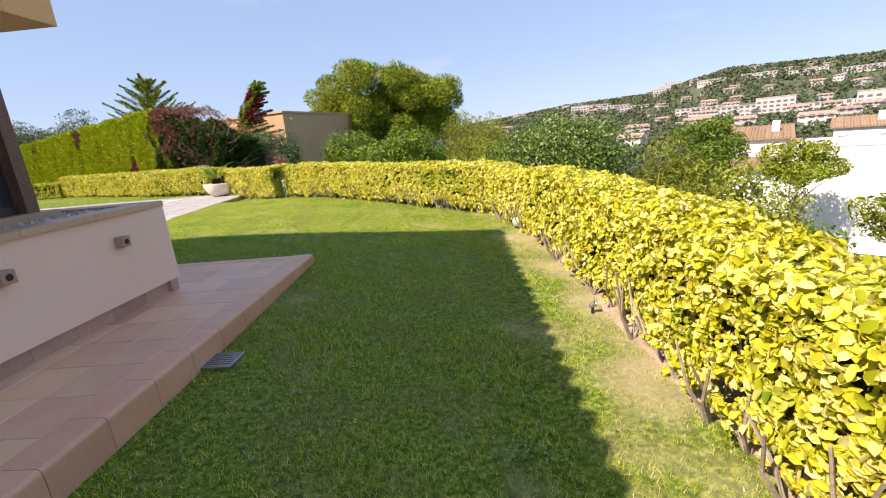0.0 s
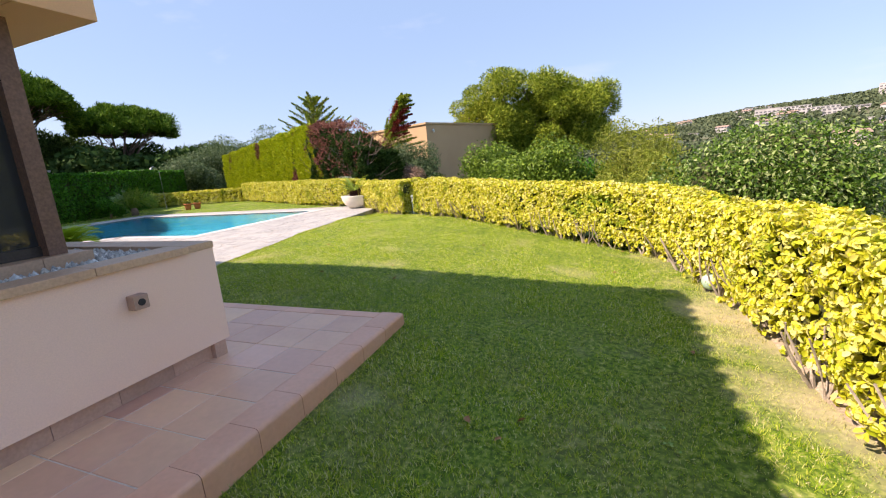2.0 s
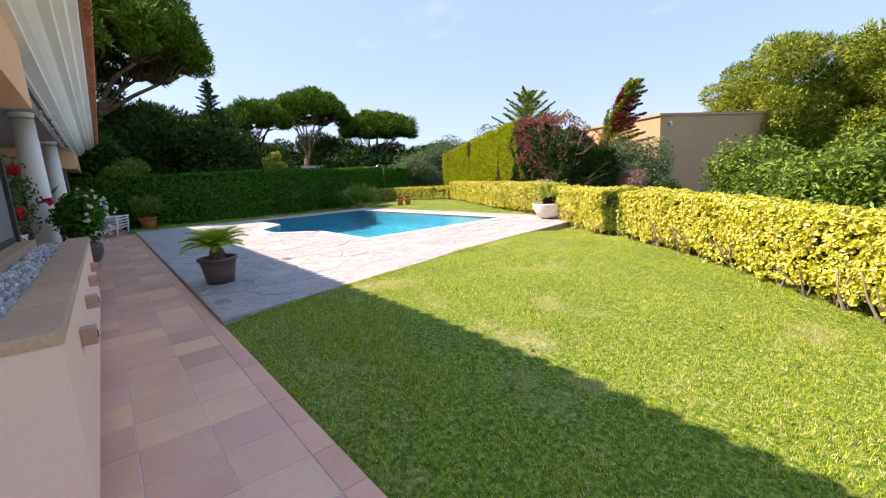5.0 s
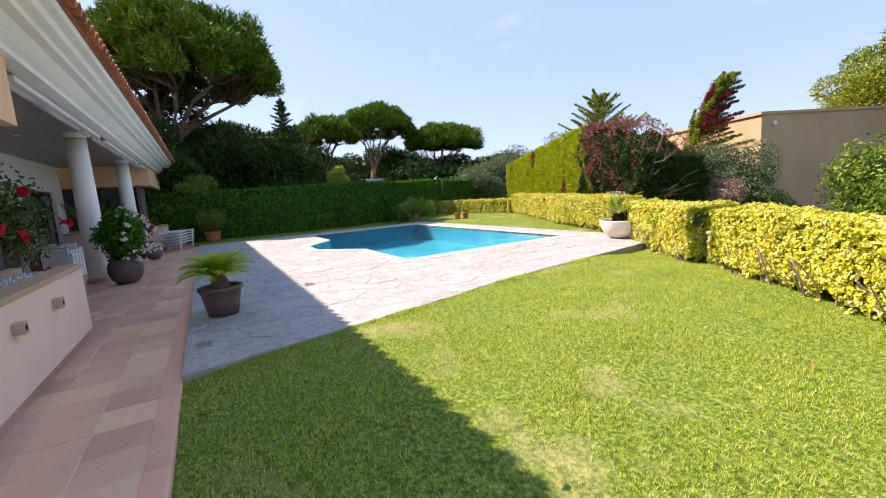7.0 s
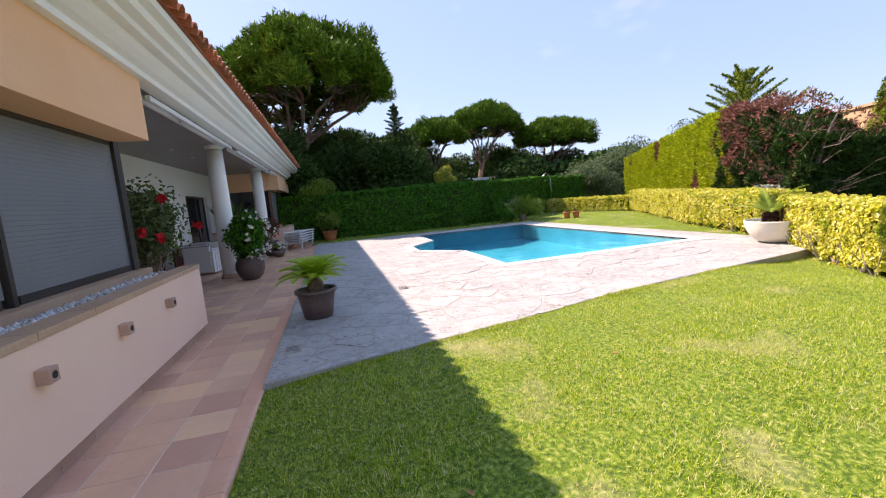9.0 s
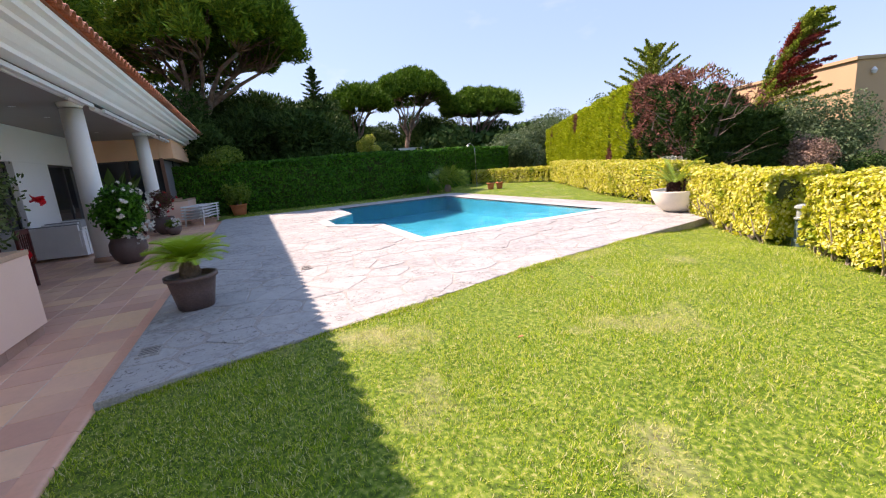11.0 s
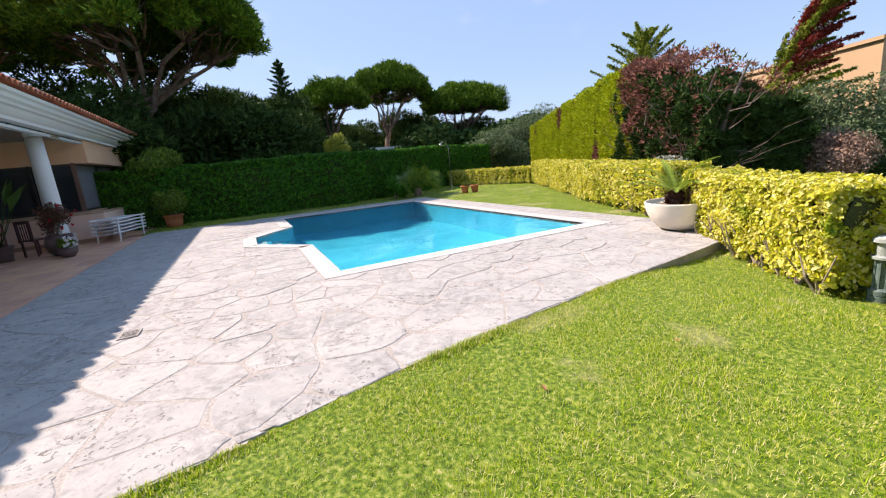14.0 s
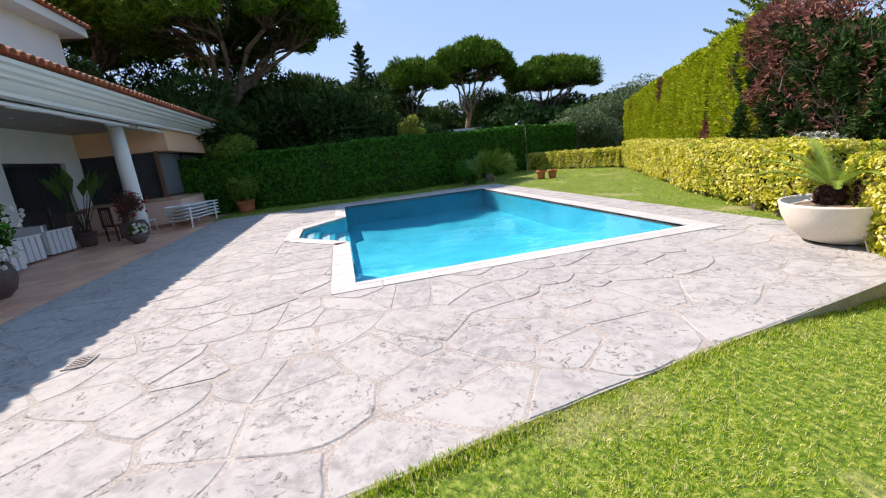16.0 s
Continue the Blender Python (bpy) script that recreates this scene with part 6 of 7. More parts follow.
def neighbour(label, x, y, z0, w, d, h, rz, tiled, windows):
    t = thing("neighbour_house", x, y, z0, label, "house", rz=rz)
    M_ROOF = M_OLDROOF
    boxed("wall", -w / 2, w / 2, -d / 2, d / 2, -2, h, M_WHITE, t)
    if tiled:
        bm = bmesh.new()
        q = [bm.verts.new(c) for c in ((-w / 2 - 0.4, -d / 2 - 0.4, h), (w / 2 + 0.4, -d / 2 - 0.4, h), (w / 2 + 0.4, d / 2 + 0.4, h + 1.2), (-w / 2 - 0.4, d / 2 + 0.4, h + 1.2))]
        u = [bm.verts.new(v.co + Vector((0, 0, 0.15))) for v in q]
        bm.faces.new(u)
        bm.faces.new(list(reversed(q)))
        for i in range(4):
            bm.faces.new((q[i], q[(i + 1) % 4], u[(i + 1) % 4], u[i]))
        part("roof", bm, M_ROOF, t)
        n = int(w / 0.28)
        for k in range(n):
            bm = bmesh.new()
            tube(bm, [(-w / 2 - 0.3 + (w + 0.6) * k / n, -d / 2 - 0.42, h + 0.17), (-w / 2 - 0.3 + (w + 0.6) * k / n, d / 2 + 0.42, h + 1.37)], [0.09, 0.09], 6)
            part("roof_tile", bm, M_ROOF, t)
        boxed("chimney", w * 0.2, w * 0.2 + 0.7, -0.3, 0.3, h, h + 1.9, M_WHITE, t)
    else:
        boxed("parapet", -w / 2 - 0.05, w / 2 + 0.05, -d / 2 - 0.05, d / 2 + 0.05, h, h + 0.12, M_WHITE, t)
    for wx, wz in windows:
        boxed("window", wx - 0.5, wx + 0.5, -d / 2 - 0.03, -d / 2 + 0.1, wz, wz + 1.2, M_FRAME, t)
    return t


neighbour("plain white modern house below the garden", 26.0, 27.5, -9.0, 7.5, 8, 8.3, -42, False, ())
neighbour("tall white gable wall of a modern house", 27.5, 23.0, -9.0, 4.5, 6, 12.5, -42, False, ())
neighbour("white house with clay tile roof", 34.5, 51.0, -9.5, 5.5, 6, 8.2, -35, True, ((-1.2, 5.6),))
neighbour("white house with clay tile roof", 33.0, 46.0, -9.5, 7.0, 6, 5.3, -35, True, ((-1.2, 2.6), (1.8, 2.6)))
neighbour("white house with clay tile roof", 55.0, 61.0, -9.5, 6.0, 6, 8.2, -40, True, ((-2, 6), (2, 6)))
neighbour("white house with clay tile roof", 45.0, 66.0, -9.5, 9.0, 6, 5.6, -35, True, ((-2, 3), (2, 3)))
# houses behind the laurel hedge
v = thing("far_villa", label="flat-roofed white villa half hidden behind the trees", category="house")
boxed("wall", -62, -56, 17.0, 23.0, 0, 6.5, M_WHITE, v)
boxed("roof", -62.5, -55.5, 16.5, 23.6, 6.5, 7.0, M_CORNICE, v)
boxed("canopy", -51, -45, 19.5, 24.5, 3.35, 3.6, M_CORNICE, v)
boxed("canopy_post", -45.6, -45.4, 24.0, 24.2, 0, 3.35, M_WHITE, v)
boxed("window", -55.99, -55.95, 18.5, 20.0, 4.4, 5.8, M_FRAME, v)


# ---- garden things ----
def frond_set(parent, center, n, length, rise, seed, material, leaflet=0.11, droop=0.5, up=0.9):
    """Feathered fronds that arch out of one crown, each a mesh of its own."""
    rr = random.Random(seed)
    for k in range(n):
        ang = 2 * math.pi * (k * 0.382) + rr.uniform(-0.2, 0.2)
        el = up * (1 - 0.75 * k / n) + rr.uniform(-0.08, 0.08)
        L = length * rr.uniform(0.85, 1.1)
        d = Vector((math.cos(ang), math.sin(ang), 0))
        s = Vector((-math.sin(ang), math.cos(ang), 0))
        pts = []
        for i in range(13):
            t = i / 12
            e = el - droop * t * t * 1.4
            q = (pts[-1] if pts else Vector(center)) + (d * math.cos(e) + Vector((0, 0, 1)) * math.sin(e)) * (L / 12 if i else 0)
            pts.append(q)
        bm = bmesh.new()
        m = 34
        spine = []
        for i in range(m + 1):
            f = min(12 * i / m, 11.999)
            a = pts[int(f)].lerp(pts[int(f) + 1], f - int(f))
            spine.append(bm.verts.new(a))
        under = [bm.verts.new(q.co - Vector((0, 0, 0.007))) for q in spine]
        for i in range(m):
            bm.faces.new((spine[i], spine[i + 1], under[i + 1], under[i]))
        for i in range(m):
            t = i / m
            a, b = spine[i].co, spine[i + 1].co
            tan = (b - a).normalized()
            w = leaflet * math.sin(math.pi * min(1, 0.22 + t * 0.75)) * 1.1 + 0.02 if t > 0.1 else 0.008
            for sg in (-1, 1):
                tip = bm.verts.new(a + s * sg * w + tan * w * 0.6 + Vector((0, 0, 0.3 * w)))
                half_way = bm.verts.new(a.lerp(b, 0.98))
                bm.faces.new((spine[i], tip, half_way))
        part("frond", bm, material, parent)


def pot_shape(r_top, r_bot, h, rim=0.03, wall=0.025):
    return [(r_bot, 0), (r_bot + (r_top - r_bot) * 0.5, h * 0.5), (r_top - 0.01, h - rim * 1.6), (r_top + rim * 0.6, h - rim * 1.5), (r_top + rim * 0.6, h), (r_top - wall, h), (r_top - wall - 0.02, h - 0.06)]


def potted_cycad():
    p = thing("potted_cycad", -7.98, 5.64, DECK, "sago cycad with arching fronds in a dark brown pot", "potted plant", rz=20)
    part("pot", lathe(bmesh.new(), pot_shape(0.265, 0.19, 0.40)), M_POT, p, "dark brown plastic pot", True)
    part("soil", lathe(bmesh.new(), [(0.22, 0.335), (0.21, 0.35), (0.0001, 0.36)]), M_BARK, p)
    part("trunk", lathe(bmesh.new(), [(0.09, 0.34), (0.115, 0.42), (0.10, 0.5), (0.06, 0.56)]), M_BARK, p)
    frond_set(p, (0, 0, 0.54), 40, 0.48, 0, 3, L_CYCAD, 0.125, 0.65, 1.05)


potted_cycad()


def bowl():
    p = thing("planter_bowl", -8.52, 14.72, DECK, "wide cream bowl planter with two small cycads", "planter")
    part("bowl", lathe(bmesh.new(), [(0.26, 0), (0.34, 0.03), (0.46, 0.14), (0.54, 0.30), (0.57, 0.43), (0.575, 0.45), (0.55, 0.455), (0.54, 0.42), (0.5, 0.38)], 40), M_BOWL, p, smooth=True)
    part("soil", lathe(bmesh.new(), [(0.53, 0.37), (0.4, 0.39), (0.0001, 0.40)]), M_BARK, p)
    part("trunk", lathe(bmesh.new(), [(0.10, 0), (0.12, 0.08), (0.10, 0.15), (0.05, 0.19)]), M_BARK, p).location = (-0.12, 0, 0.38)
    part("trunk", lathe(bmesh.new(), [(0.14, 0), (0.16, 0.1), (0.13, 0.2), (0.06, 0.26)]), M_POT, p, "dark shaggy cycad trunk").location = (0.26, 0.05, 0.38)
    for c, r, h in (((-0.12, 0, 0.48), 0.15, 0.15), ((0.26, 0.05, 0.55), 0.19, 0.22)):
        rng = np.random.default_rng(int(r * 100))
        q, d = blob_points(c, (r, r, h), 420, rng, 0.3)
        link_mesh("leaf_base", leaves("leaf_base", q, d, 0.10, 0.28, 0.9, 0.2, False, 9), L_SHAG, p, "dark brown shaggy leaf bases")["kind"] = "stuff"
    frond_set(p, (-0.12, 0, 0.56), 12, 0.86, 0, 5, L_PALM, 0.075, 0.55, 0.95)


bowl()


def bollard():
    b = thing("bollard_lamp", -5.58, 13.18, float(lawn_z(-5.58, 13.18)), "grey-green metal bollard lamp with a pale cap", "lamp")
    m = mat("green_metal", ((0.10, 0.15, 0.14), (0.14, 0.20, 0.18)), 6, 60, 0.45, 0.05)
    part("foot", lathe(bmesh.new(), [(0.085, 0), (0.085, 0.05), (0.07, 0.06)]), m, b)
    part("collar", lathe(bmesh.new(), [(0.085, 0.06), (0.085, 0.10), (0.06, 0.12)]), m, b)
    part("post", lathe(bmesh.new(), [(0.055, 0.12), (0.05, 0.38)]), m, b)
    for k in range(8):
        a = 2 * math.pi * k / 8
        x, y = 0.058 * math.cos(a), 0.058 * math.sin(a)
        boxed("rib", x - 0.006, x + 0.006, y - 0.006, y + 0.006, 0.12, 0.38, m, b)
    part("head", lathe(bmesh.new(), [(0.085, 0.38), (0.085, 0.40), (0.055, 0.41), (0.06, 0.52), (0.09, 0.53), (0.085, 0.56), (0.03, 0.585)]), mat("lamp_cap", ((0.30, 0.34, 0.32), (0.38, 0.42, 0.40)), 6, 60, 0.4, 0.05), b, "pale grey lamp head")


bollard()
z = float(lawn_z(0.92, 7.10))
gl = thing("globe_lamp", 0.92, 7.10, z, "small frosted greenish globe lamp at the hedge foot", "lamp")
part("globe", lathe(bmesh.new(), [(0.03, 0.02), (0.07, 0.05), (0.092, 0.11), (0.08, 0.165), (0.045, 0.195), (0.001, 0.205)]), mat("frosted_globe", ((0.34, 0.48, 0.36), (0.42, 0.56, 0.44)), 6, 60, 0.3, 0.0, fine_amt=0.05), gl, smooth=True)
part("socket", lathe(bmesh.new(), [(0.05, -0.02), (0.045, 0.03)]), M_IRON, gl)
sp = thing("garden_spotlight", 1.06, 3.42, float(lawn_z(1.06, 3.42)), "small grey garden spotlight on a spike", "lamp")
part("spike", tube(bmesh.new(), [(0, 0, -0.05), (0, 0, 0.07)], [0.012, 0.012], 6), M_IRON, sp)
o = part("head", lathe(bmesh.new(), [(0.015, -0.03), (0.022, -0.01), (0.026, 0.03), (0.022, 0.03), (0.02, 0.02)], 16), M_METAL, sp)
o.matrix_basis = pose(0, 0, 0.08, 50, 0, 70)


def grate(x, y, z, w, d, bars, rz, label, rim_mat=M_METAL):
    g = thing("drain_grate", x, y, z, label, "drain", rz=rz)
    boxed("frame", -w / 2, w / 2, -d / 2, -d / 2 + 0.015, -0.01, 0.008, rim_mat, g)
    boxed("frame", -w / 2, w / 2, d / 2 - 0.015, d / 2, -0.01, 0.008, rim_mat, g)
    boxed("frame", -w / 2, -w / 2 + 0.015, -d / 2 + 0.015, d / 2 - 0.015, -0.01, 0.008, rim_mat, g)
    boxed("frame", w / 2 - 0.015, w / 2, -d / 2 + 0.015, d / 2 - 0.015, -0.01, 0.008, rim_mat, g)
    boxed("pit", -w / 2 + 0.015, w / 2 - 0.015, -d / 2 + 0.015, d / 2 - 0.015, -0.03, 0.003, M_DARK, g)
    for k in range(bars):
        xx = -w / 2 + 0.015 + (w - 0.03) * (k + 0.5) / bars
        boxed("bar", xx - 0.009, xx + 0.009, -d / 2 + 0.015, d / 2 - 0.015, 0.004, 0.008, rim_mat, g)


grate(-1.90, 2.79, float(lawn_z(-1.9, 2.79)) + 0.02, 0.22, 0.26, 6, 90, "grey slotted drain grate in the lawn")
grate(-6.68, 5.40, DECK + 0.003, 0.24, 0.18, 5, 0, "small slotted drain grate in the paving", M_JOINT)
grate(-9.12, 7.02, DECK + 0.003, 0.24, 0.18, 5, 0, "small slotted drain grate in the paving", M_JOINT)


def wall_lamp(x, y, z, rz):
    w = thing("wall_lamp", x, y, z, "square terracotta spotlight on the planter wall", "lamp", "planter wall lamps", rz=rz)
    boxed("body", -0.048, 0.048, 0.0, 0.075, -0.048, 0.048, M_SKIRT, w, bevel=0.006)
    o = part("opening", lathe(bmesh.new(), [(0.024, 0), (0.024, 0.004), (0.0005, 0.004)], 14), M_DARK, w)
    o.matrix_basis = pose(0, 0.0755, 0, -90, 0, 0)


for x in (-3.95, -4.96, -5.97, -6.97):
    wall_lamp(x, 4.185, 0.885, 0)
for y in (3.53, 2.52, 1.47):
    wall_lamp(-3.085, y, 0.865, -90)


def pebbles():
    rng = np.random.default_rng(9)
    base = np.array([(0, 0, 1), (1, 0, 0), (0, 1, 0), (-1, 0, 0), (0, -1, 0), (0, 0, -1)], float)
    fc = np.array([(0, 1, 2), (0, 2, 3), (0, 3, 4), (0, 4, 1), (5, 2, 1), (5, 3, 2), (5, 4, 3), (5, 1, 4)])
    n = 5200
    x, y = rng.uniform(-8.0, -3.33, n), rng.uniform(3.70, 3.95, n)
    k = int(n * 0.45)
    x[:k], y[:k] = rng.uniform(-3.64, -3.32, k), rng.uniform(-1.0, 3.95, k)
    c = np.column_stack([x, y, 1.075 + rng.uniform(-0.01, 0.035, n)])
    s = rng.uniform(0.014, 0.036, (n, 1, 1)) * rng.uniform(0.6, 1.3, (n, 1, 3))
    q = base[None] * s
    a = rng.uniform(0, 6.28, n)
    rot = np.zeros((n, 3, 3))
    rot[:, 0, 0], rot[:, 0, 1], rot[:, 1, 0], rot[:, 1, 1], rot[:, 2, 2] = np.cos(a), -np.sin(a), np.sin(a), np.cos(a), 1
    v = np.einsum("nij,nkj->nki", rot, q) + c[:, None]
    f = fc[None] + 6 * np.arange(n)[:, None, None]
    me = array_mesh("pebbles", v.reshape(-1, 3), f.reshape(-1, 3))
    for p in me.polygons:
        p.use_smooth = True
    tagged(link_mesh("pebbles", me, M_PEBBLE), "loose grey and white pebbles on the window ledge", "pebbles", kind="stuff")


pebbles()


def clover():
    """Low round-leaved weeds in a few patches of the lawn, and fallen dry leaves."""
    rng = np.random.default_rng(12)
    n = 60000
    x, y = rng.uniform(-1.8, 0.7, n), rng.uniform(0.8, 5.2, n)
    q = np.column_stack([x, y, np.zeros(n)])
    patchy = lumps(q, 2.4, 61) + 0.6 * lumps(q, 9.0, 62)
    keep = (patchy > 0.75) & (rng.random(n) < np.clip((patchy - 0.7) * 0.9, 0, 0.5))
    x, y = x[keep], y[keep]
    P = np.column_stack([x, y, lawn_z(x, y) + rng.uniform(0.01, 0.04, len(x))])
    m = leaf_mat("clover_leaf", ((0.10, 0.22, 0.04), (0.20, 0.34, 0.08), (0.32, 0.44, 0.16)), 0.3, 0.5)
    tagged(link_mesh("clover", leaves("clover", P, np.tile([0, 0, 1.0], (len(P), 1)), 0.018, 0.9, 0.35, 0.1, True, 3), m), "small round-leaved clover weeds in the lawn", "weeds", kind="stuff")
    rr = random.Random(21)
    d = mat("dry_leaf", ((0.30, 0.12, 0.05), (0.42, 0.22, 0.10)), 20, 80, 0.8, 0.0)
    for k in range(26):
        x, y = rr.uniform(-6.2, 0.8), rr.uniform(2.0, 11.0)
        if not bool(on_lawn(np.array(x), np.array(y))):
            continue
        me = leaves("fallen_leaf", np.zeros((1, 3)), np.array([[0.2, 0.1, 1.0]]), 0.055, 0.55, 0.2, 0.25, True, k)
        o = link_mesh("fallen_leaf", me, d)
        o.matrix_world = pose(x, y, float(lawn_z(x, y)) + 0.03, 0, 0, rr.uniform(0, 360))
        tagged(o, "dry red-brown leaf fallen on the lawn", "leaf", "fallen leaves")


clover()


def flower_pot(name, label, x, y, z, pot_profile, pot_mat, pot_label, plant_c, plant_r, n, leaf, leaf_m, flower=None, n_flower=0, fsize=0.07, seed=1, stems=10):
    p = thing(name, x, y, z, label, "potted plant")
    pot = part("pot", lathe(bmesh.new(), pot_profile), pot_mat, p, pot_label, True)
    top = max(h for _, h in pot_profile)
    rng, rr = np.random.default_rng(seed), random.Random(seed)
    bm = bmesh.new()
    P, D = [], []
    for k in range(stems):
        d = unit(rng.normal(size=3))
        c = np.array(plant_c) + d * np.array(plant_r) * 0.62 * rng.random() ** 0.4
        limb(bm, (rr.uniform(-0.05, 0.05), rr.uniform(-0.05, 0.05), top - 0.08), c, 0.014, 0.004, rr, 4, 0.15)
        q, dd = blob_points(c, np.array(plant_r) * 0.42, n // stems, rng, 0.8)
        P.append(q)
        D.append(dd)
    part("stem", bm, M_TWIG, p)["kind"] = "stuff"
    part("soil", lathe(bmesh.new(), [(pot_profile[-1][0], top - 0.07), (0.0005, top - 0.05)]), M_BARK, pot)
    P, D = np.concatenate(P), np.concatenate(D)
    fol = link_mesh("foliage", leaves("foliage", P, D, leaf, 0.45, 0.8, 0.2, True, seed), leaf_m, p)
    fol["kind"] = "stuff"
    if flower:
        for k in range(n_flower):
            d = unit(rng.normal(size=3))
            d[1] = abs(d[1])
            c = np.array(plant_c) + d * np.array(plant_r) * rng.uniform(0.75, 1.05)
            b = np.repeat(c[None], 9, 0) + rng.normal(size=(9, 3)) * fsize * 0.22
            link_mesh("flower", leaves("flower", b, np.tile(d + (0, 0.6, 0), (9, 1)), fsize, 0.8, 0.7, 0.2, True, seed + k), flower, fol)
    return p


JAR = [(0.17, 0), (0.27, 0.10), (0.33, 0.27), (0.32, 0.42), (0.27, 0.51), (0.285, 0.54), (0.26, 0.54), (0.25, 0.49)]
flower_pot("potted_shrub", "white-flowering shrub in a round dark brown jar", -12.85, 3.95, TER, JAR, M_POT, "dark brown round jar", (0.08, 0.05, 1.05), (0.72, 0.6, 0.68), 5200, 0.085, L_DARK, L_WHITE, 70, 0.055, 31, 22)
flower_pot("potted_hibiscus", "tall red hibiscus bush beside the window ledge", -9.75, 3.05, TER, pot_shape(0.26, 0.19, 0.42), M_TERRA, "terracotta pot", (0.1, 0.1, 1.5), (0.95, 0.6, 0.95), 3000, 0.075, L_HIBISCUS, L_RED, 5, 0.12, 32, 44)
flower_pot("potted_bougainvillea", "bougainvillea with dark red leaves in a brown jar", -18.25, 3.75, TER, JAR, M_POT, "brown round jar", (0.0, 0, 0.95), (0.55, 0.45, 0.50), 1500, 0.07, L_BOUG, L_RED, 8, 0.05, 33, 12)
flower_pot("potted_petunia", "low white petunias in a brown bowl", -17.6, 4.05, TER, [(0.12, 0), (0.2, 0.12), (0.22, 0.24), (0.19, 0.24), (0.18, 0.2)], M_POT, "brown bowl", (0, 0, 0.35), (0.28, 0.25, 0.16), 500, 0.05, L_BUSH, L_WHITE, 26, 0.05, 34, 8)
flower_pot("potted_shrub", "leafy shrub in a terracotta pot at the lawn edge", -22.5, 5.8, TER, pot_shape(0.33, 0.24, 0.48), M_TERRA, "terracotta pot", (0, 0, 0.95), (0.75, 0.7, 0.6), 3200, 0.09, L_BUSH, None, 0, 0.05, 35, 16)
for k, (x, y) in enumerate(((-19.95, 16.85), (-19.75, 17.22))):
    flower_pot("terracotta_pot", "small terracotta pot with low greenery on the deck edge", x, y, float(lawn_z(x, y)), pot_shape(0.17, 0.12, 0.32), M_TERRA, "terracotta pot", (0, 0, 0.38), (0.17, 0.17, 0.1), 260, 0.06, L_BUSH, None, 0, 0.05, 36 + k, 6)
# large-leaved plant by the second column
bl = thing("potted_strelitzia", -18.5, 2.45, TER, "large-leaved plant in a dark pot beside the column", "potted plant")
part("pot", lathe(bmesh.new(), pot_shape(0.24, 0.18, 0.4)), M_POT, bl, "dark pot", True)
rr = random.Random(3)
for k in range(11):
    a, el = k * 2.4, rr.uniform(0.9, 1.4)
    d = Vector((math.cos(a) * math.cos(el), math.sin(a) * math.cos(el), math.sin(el)))
    s = Vector((-math.sin(a), math.cos(a), 0))
    st, L = Vector((0, 0, 0.38)) + d * 1.1, rr.uniform(0.65, 0.9)
    bm = bmesh.new()
    tube(bm, [(0, 0, 0.35), st], [0.012, 0.008], 4)
    mid = st + d * L * 0.5
    tip = st + d * L + Vector((d.x, d.y, -0.3)) * 0.2
    v = [bm.verts.new(q) for q in (st, mid - s * 0.14, tip, mid + s * 0.14, mid - d.cross(s) * 0.03)]
    for f in ((0, 1, 4), (1, 2, 4), (2, 3, 4), (3, 0, 4)):
        bm.faces.new([v[i] for i in f])
    part("leaf", bm, L_SHADE, bl)
# fan palm at the pool's far corner
fp = thing("fan_palm", -21.95, 15.5, 0.25, "bushy fan palm with grey-green fronds at the hedge", "palm")
rr = random.Random(13)
for k in range(34):
    a, el = k * 2.4, 1.3 - 1.15 * k / 34
    d = Vector((math.cos(a) * math.cos(el), math.sin(a) * math.cos(el), math.sin(el)))
    L = rr.uniform(0.6, 0.95)
    c = Vector((0, 0, 0.32)) + d * L
    s = d.orthogonal().normalized()
    w = d.cross(s)
    bm = bmesh.new()
    tube(bm, [(0, 0, 0.3), c], [0.012, 0.008], 4)
    for j in range(15):
        f = (j / 14 - 0.5) * 3.6
        q = (d * math.cos(f) + w * math.sin(f)).normalized()
        e = c + q * 0.5 * rr.uniform(0.85, 1.1) + Vector((0, 0, -0.08))
        n_ = q.cross(s).normalized() * 0.022
        m_ = c.lerp(e, 0.55)
        bm.faces.new([bm.verts.new(x) for x in (c, m_ - n_, e, m_ + n_)])
    part("frond", bm, L_BUSH, fp)
part("trunk", lathe(bmesh.new(), [(0.16, -0.1), (0.18, 0.15), (0.12, 0.35)]), M_BARK, fp)
bush("dark low shrub beside the fan palm", -21.9, 14.4, 0.2, 0.6, 0.6, 0.5, 3000, 0.1, L_DARK, 140)
bush("bright vine spilling over the laurel hedge", -24.2, 5.2, 1.7, 0.9, 1.1, 0.8, 5000, 0.12, L_BUSH, 141)
# outdoor shower
sh = thing("garden_shower", -22.3, 17.4, 0.28, "slim steel outdoor shower with a curved head", "shower")
part("pole", tube(bmesh.new(), [(0, 0, 0), (0, 0, 2.0), (-0.03, -0.08, 2.2), (-0.05, -0.22, 2.3), (-0.05, -0.34, 2.24)], [0.022, 0.02, 0.018, 0.018, 0.018], 8), M_METAL, sh)
part("head", lathe(bmesh.new(), [(0.06, 2.14), (0.07, 2.16), (0.02, 2.24)], 14, -0.05, -0.36), M_METAL, sh)


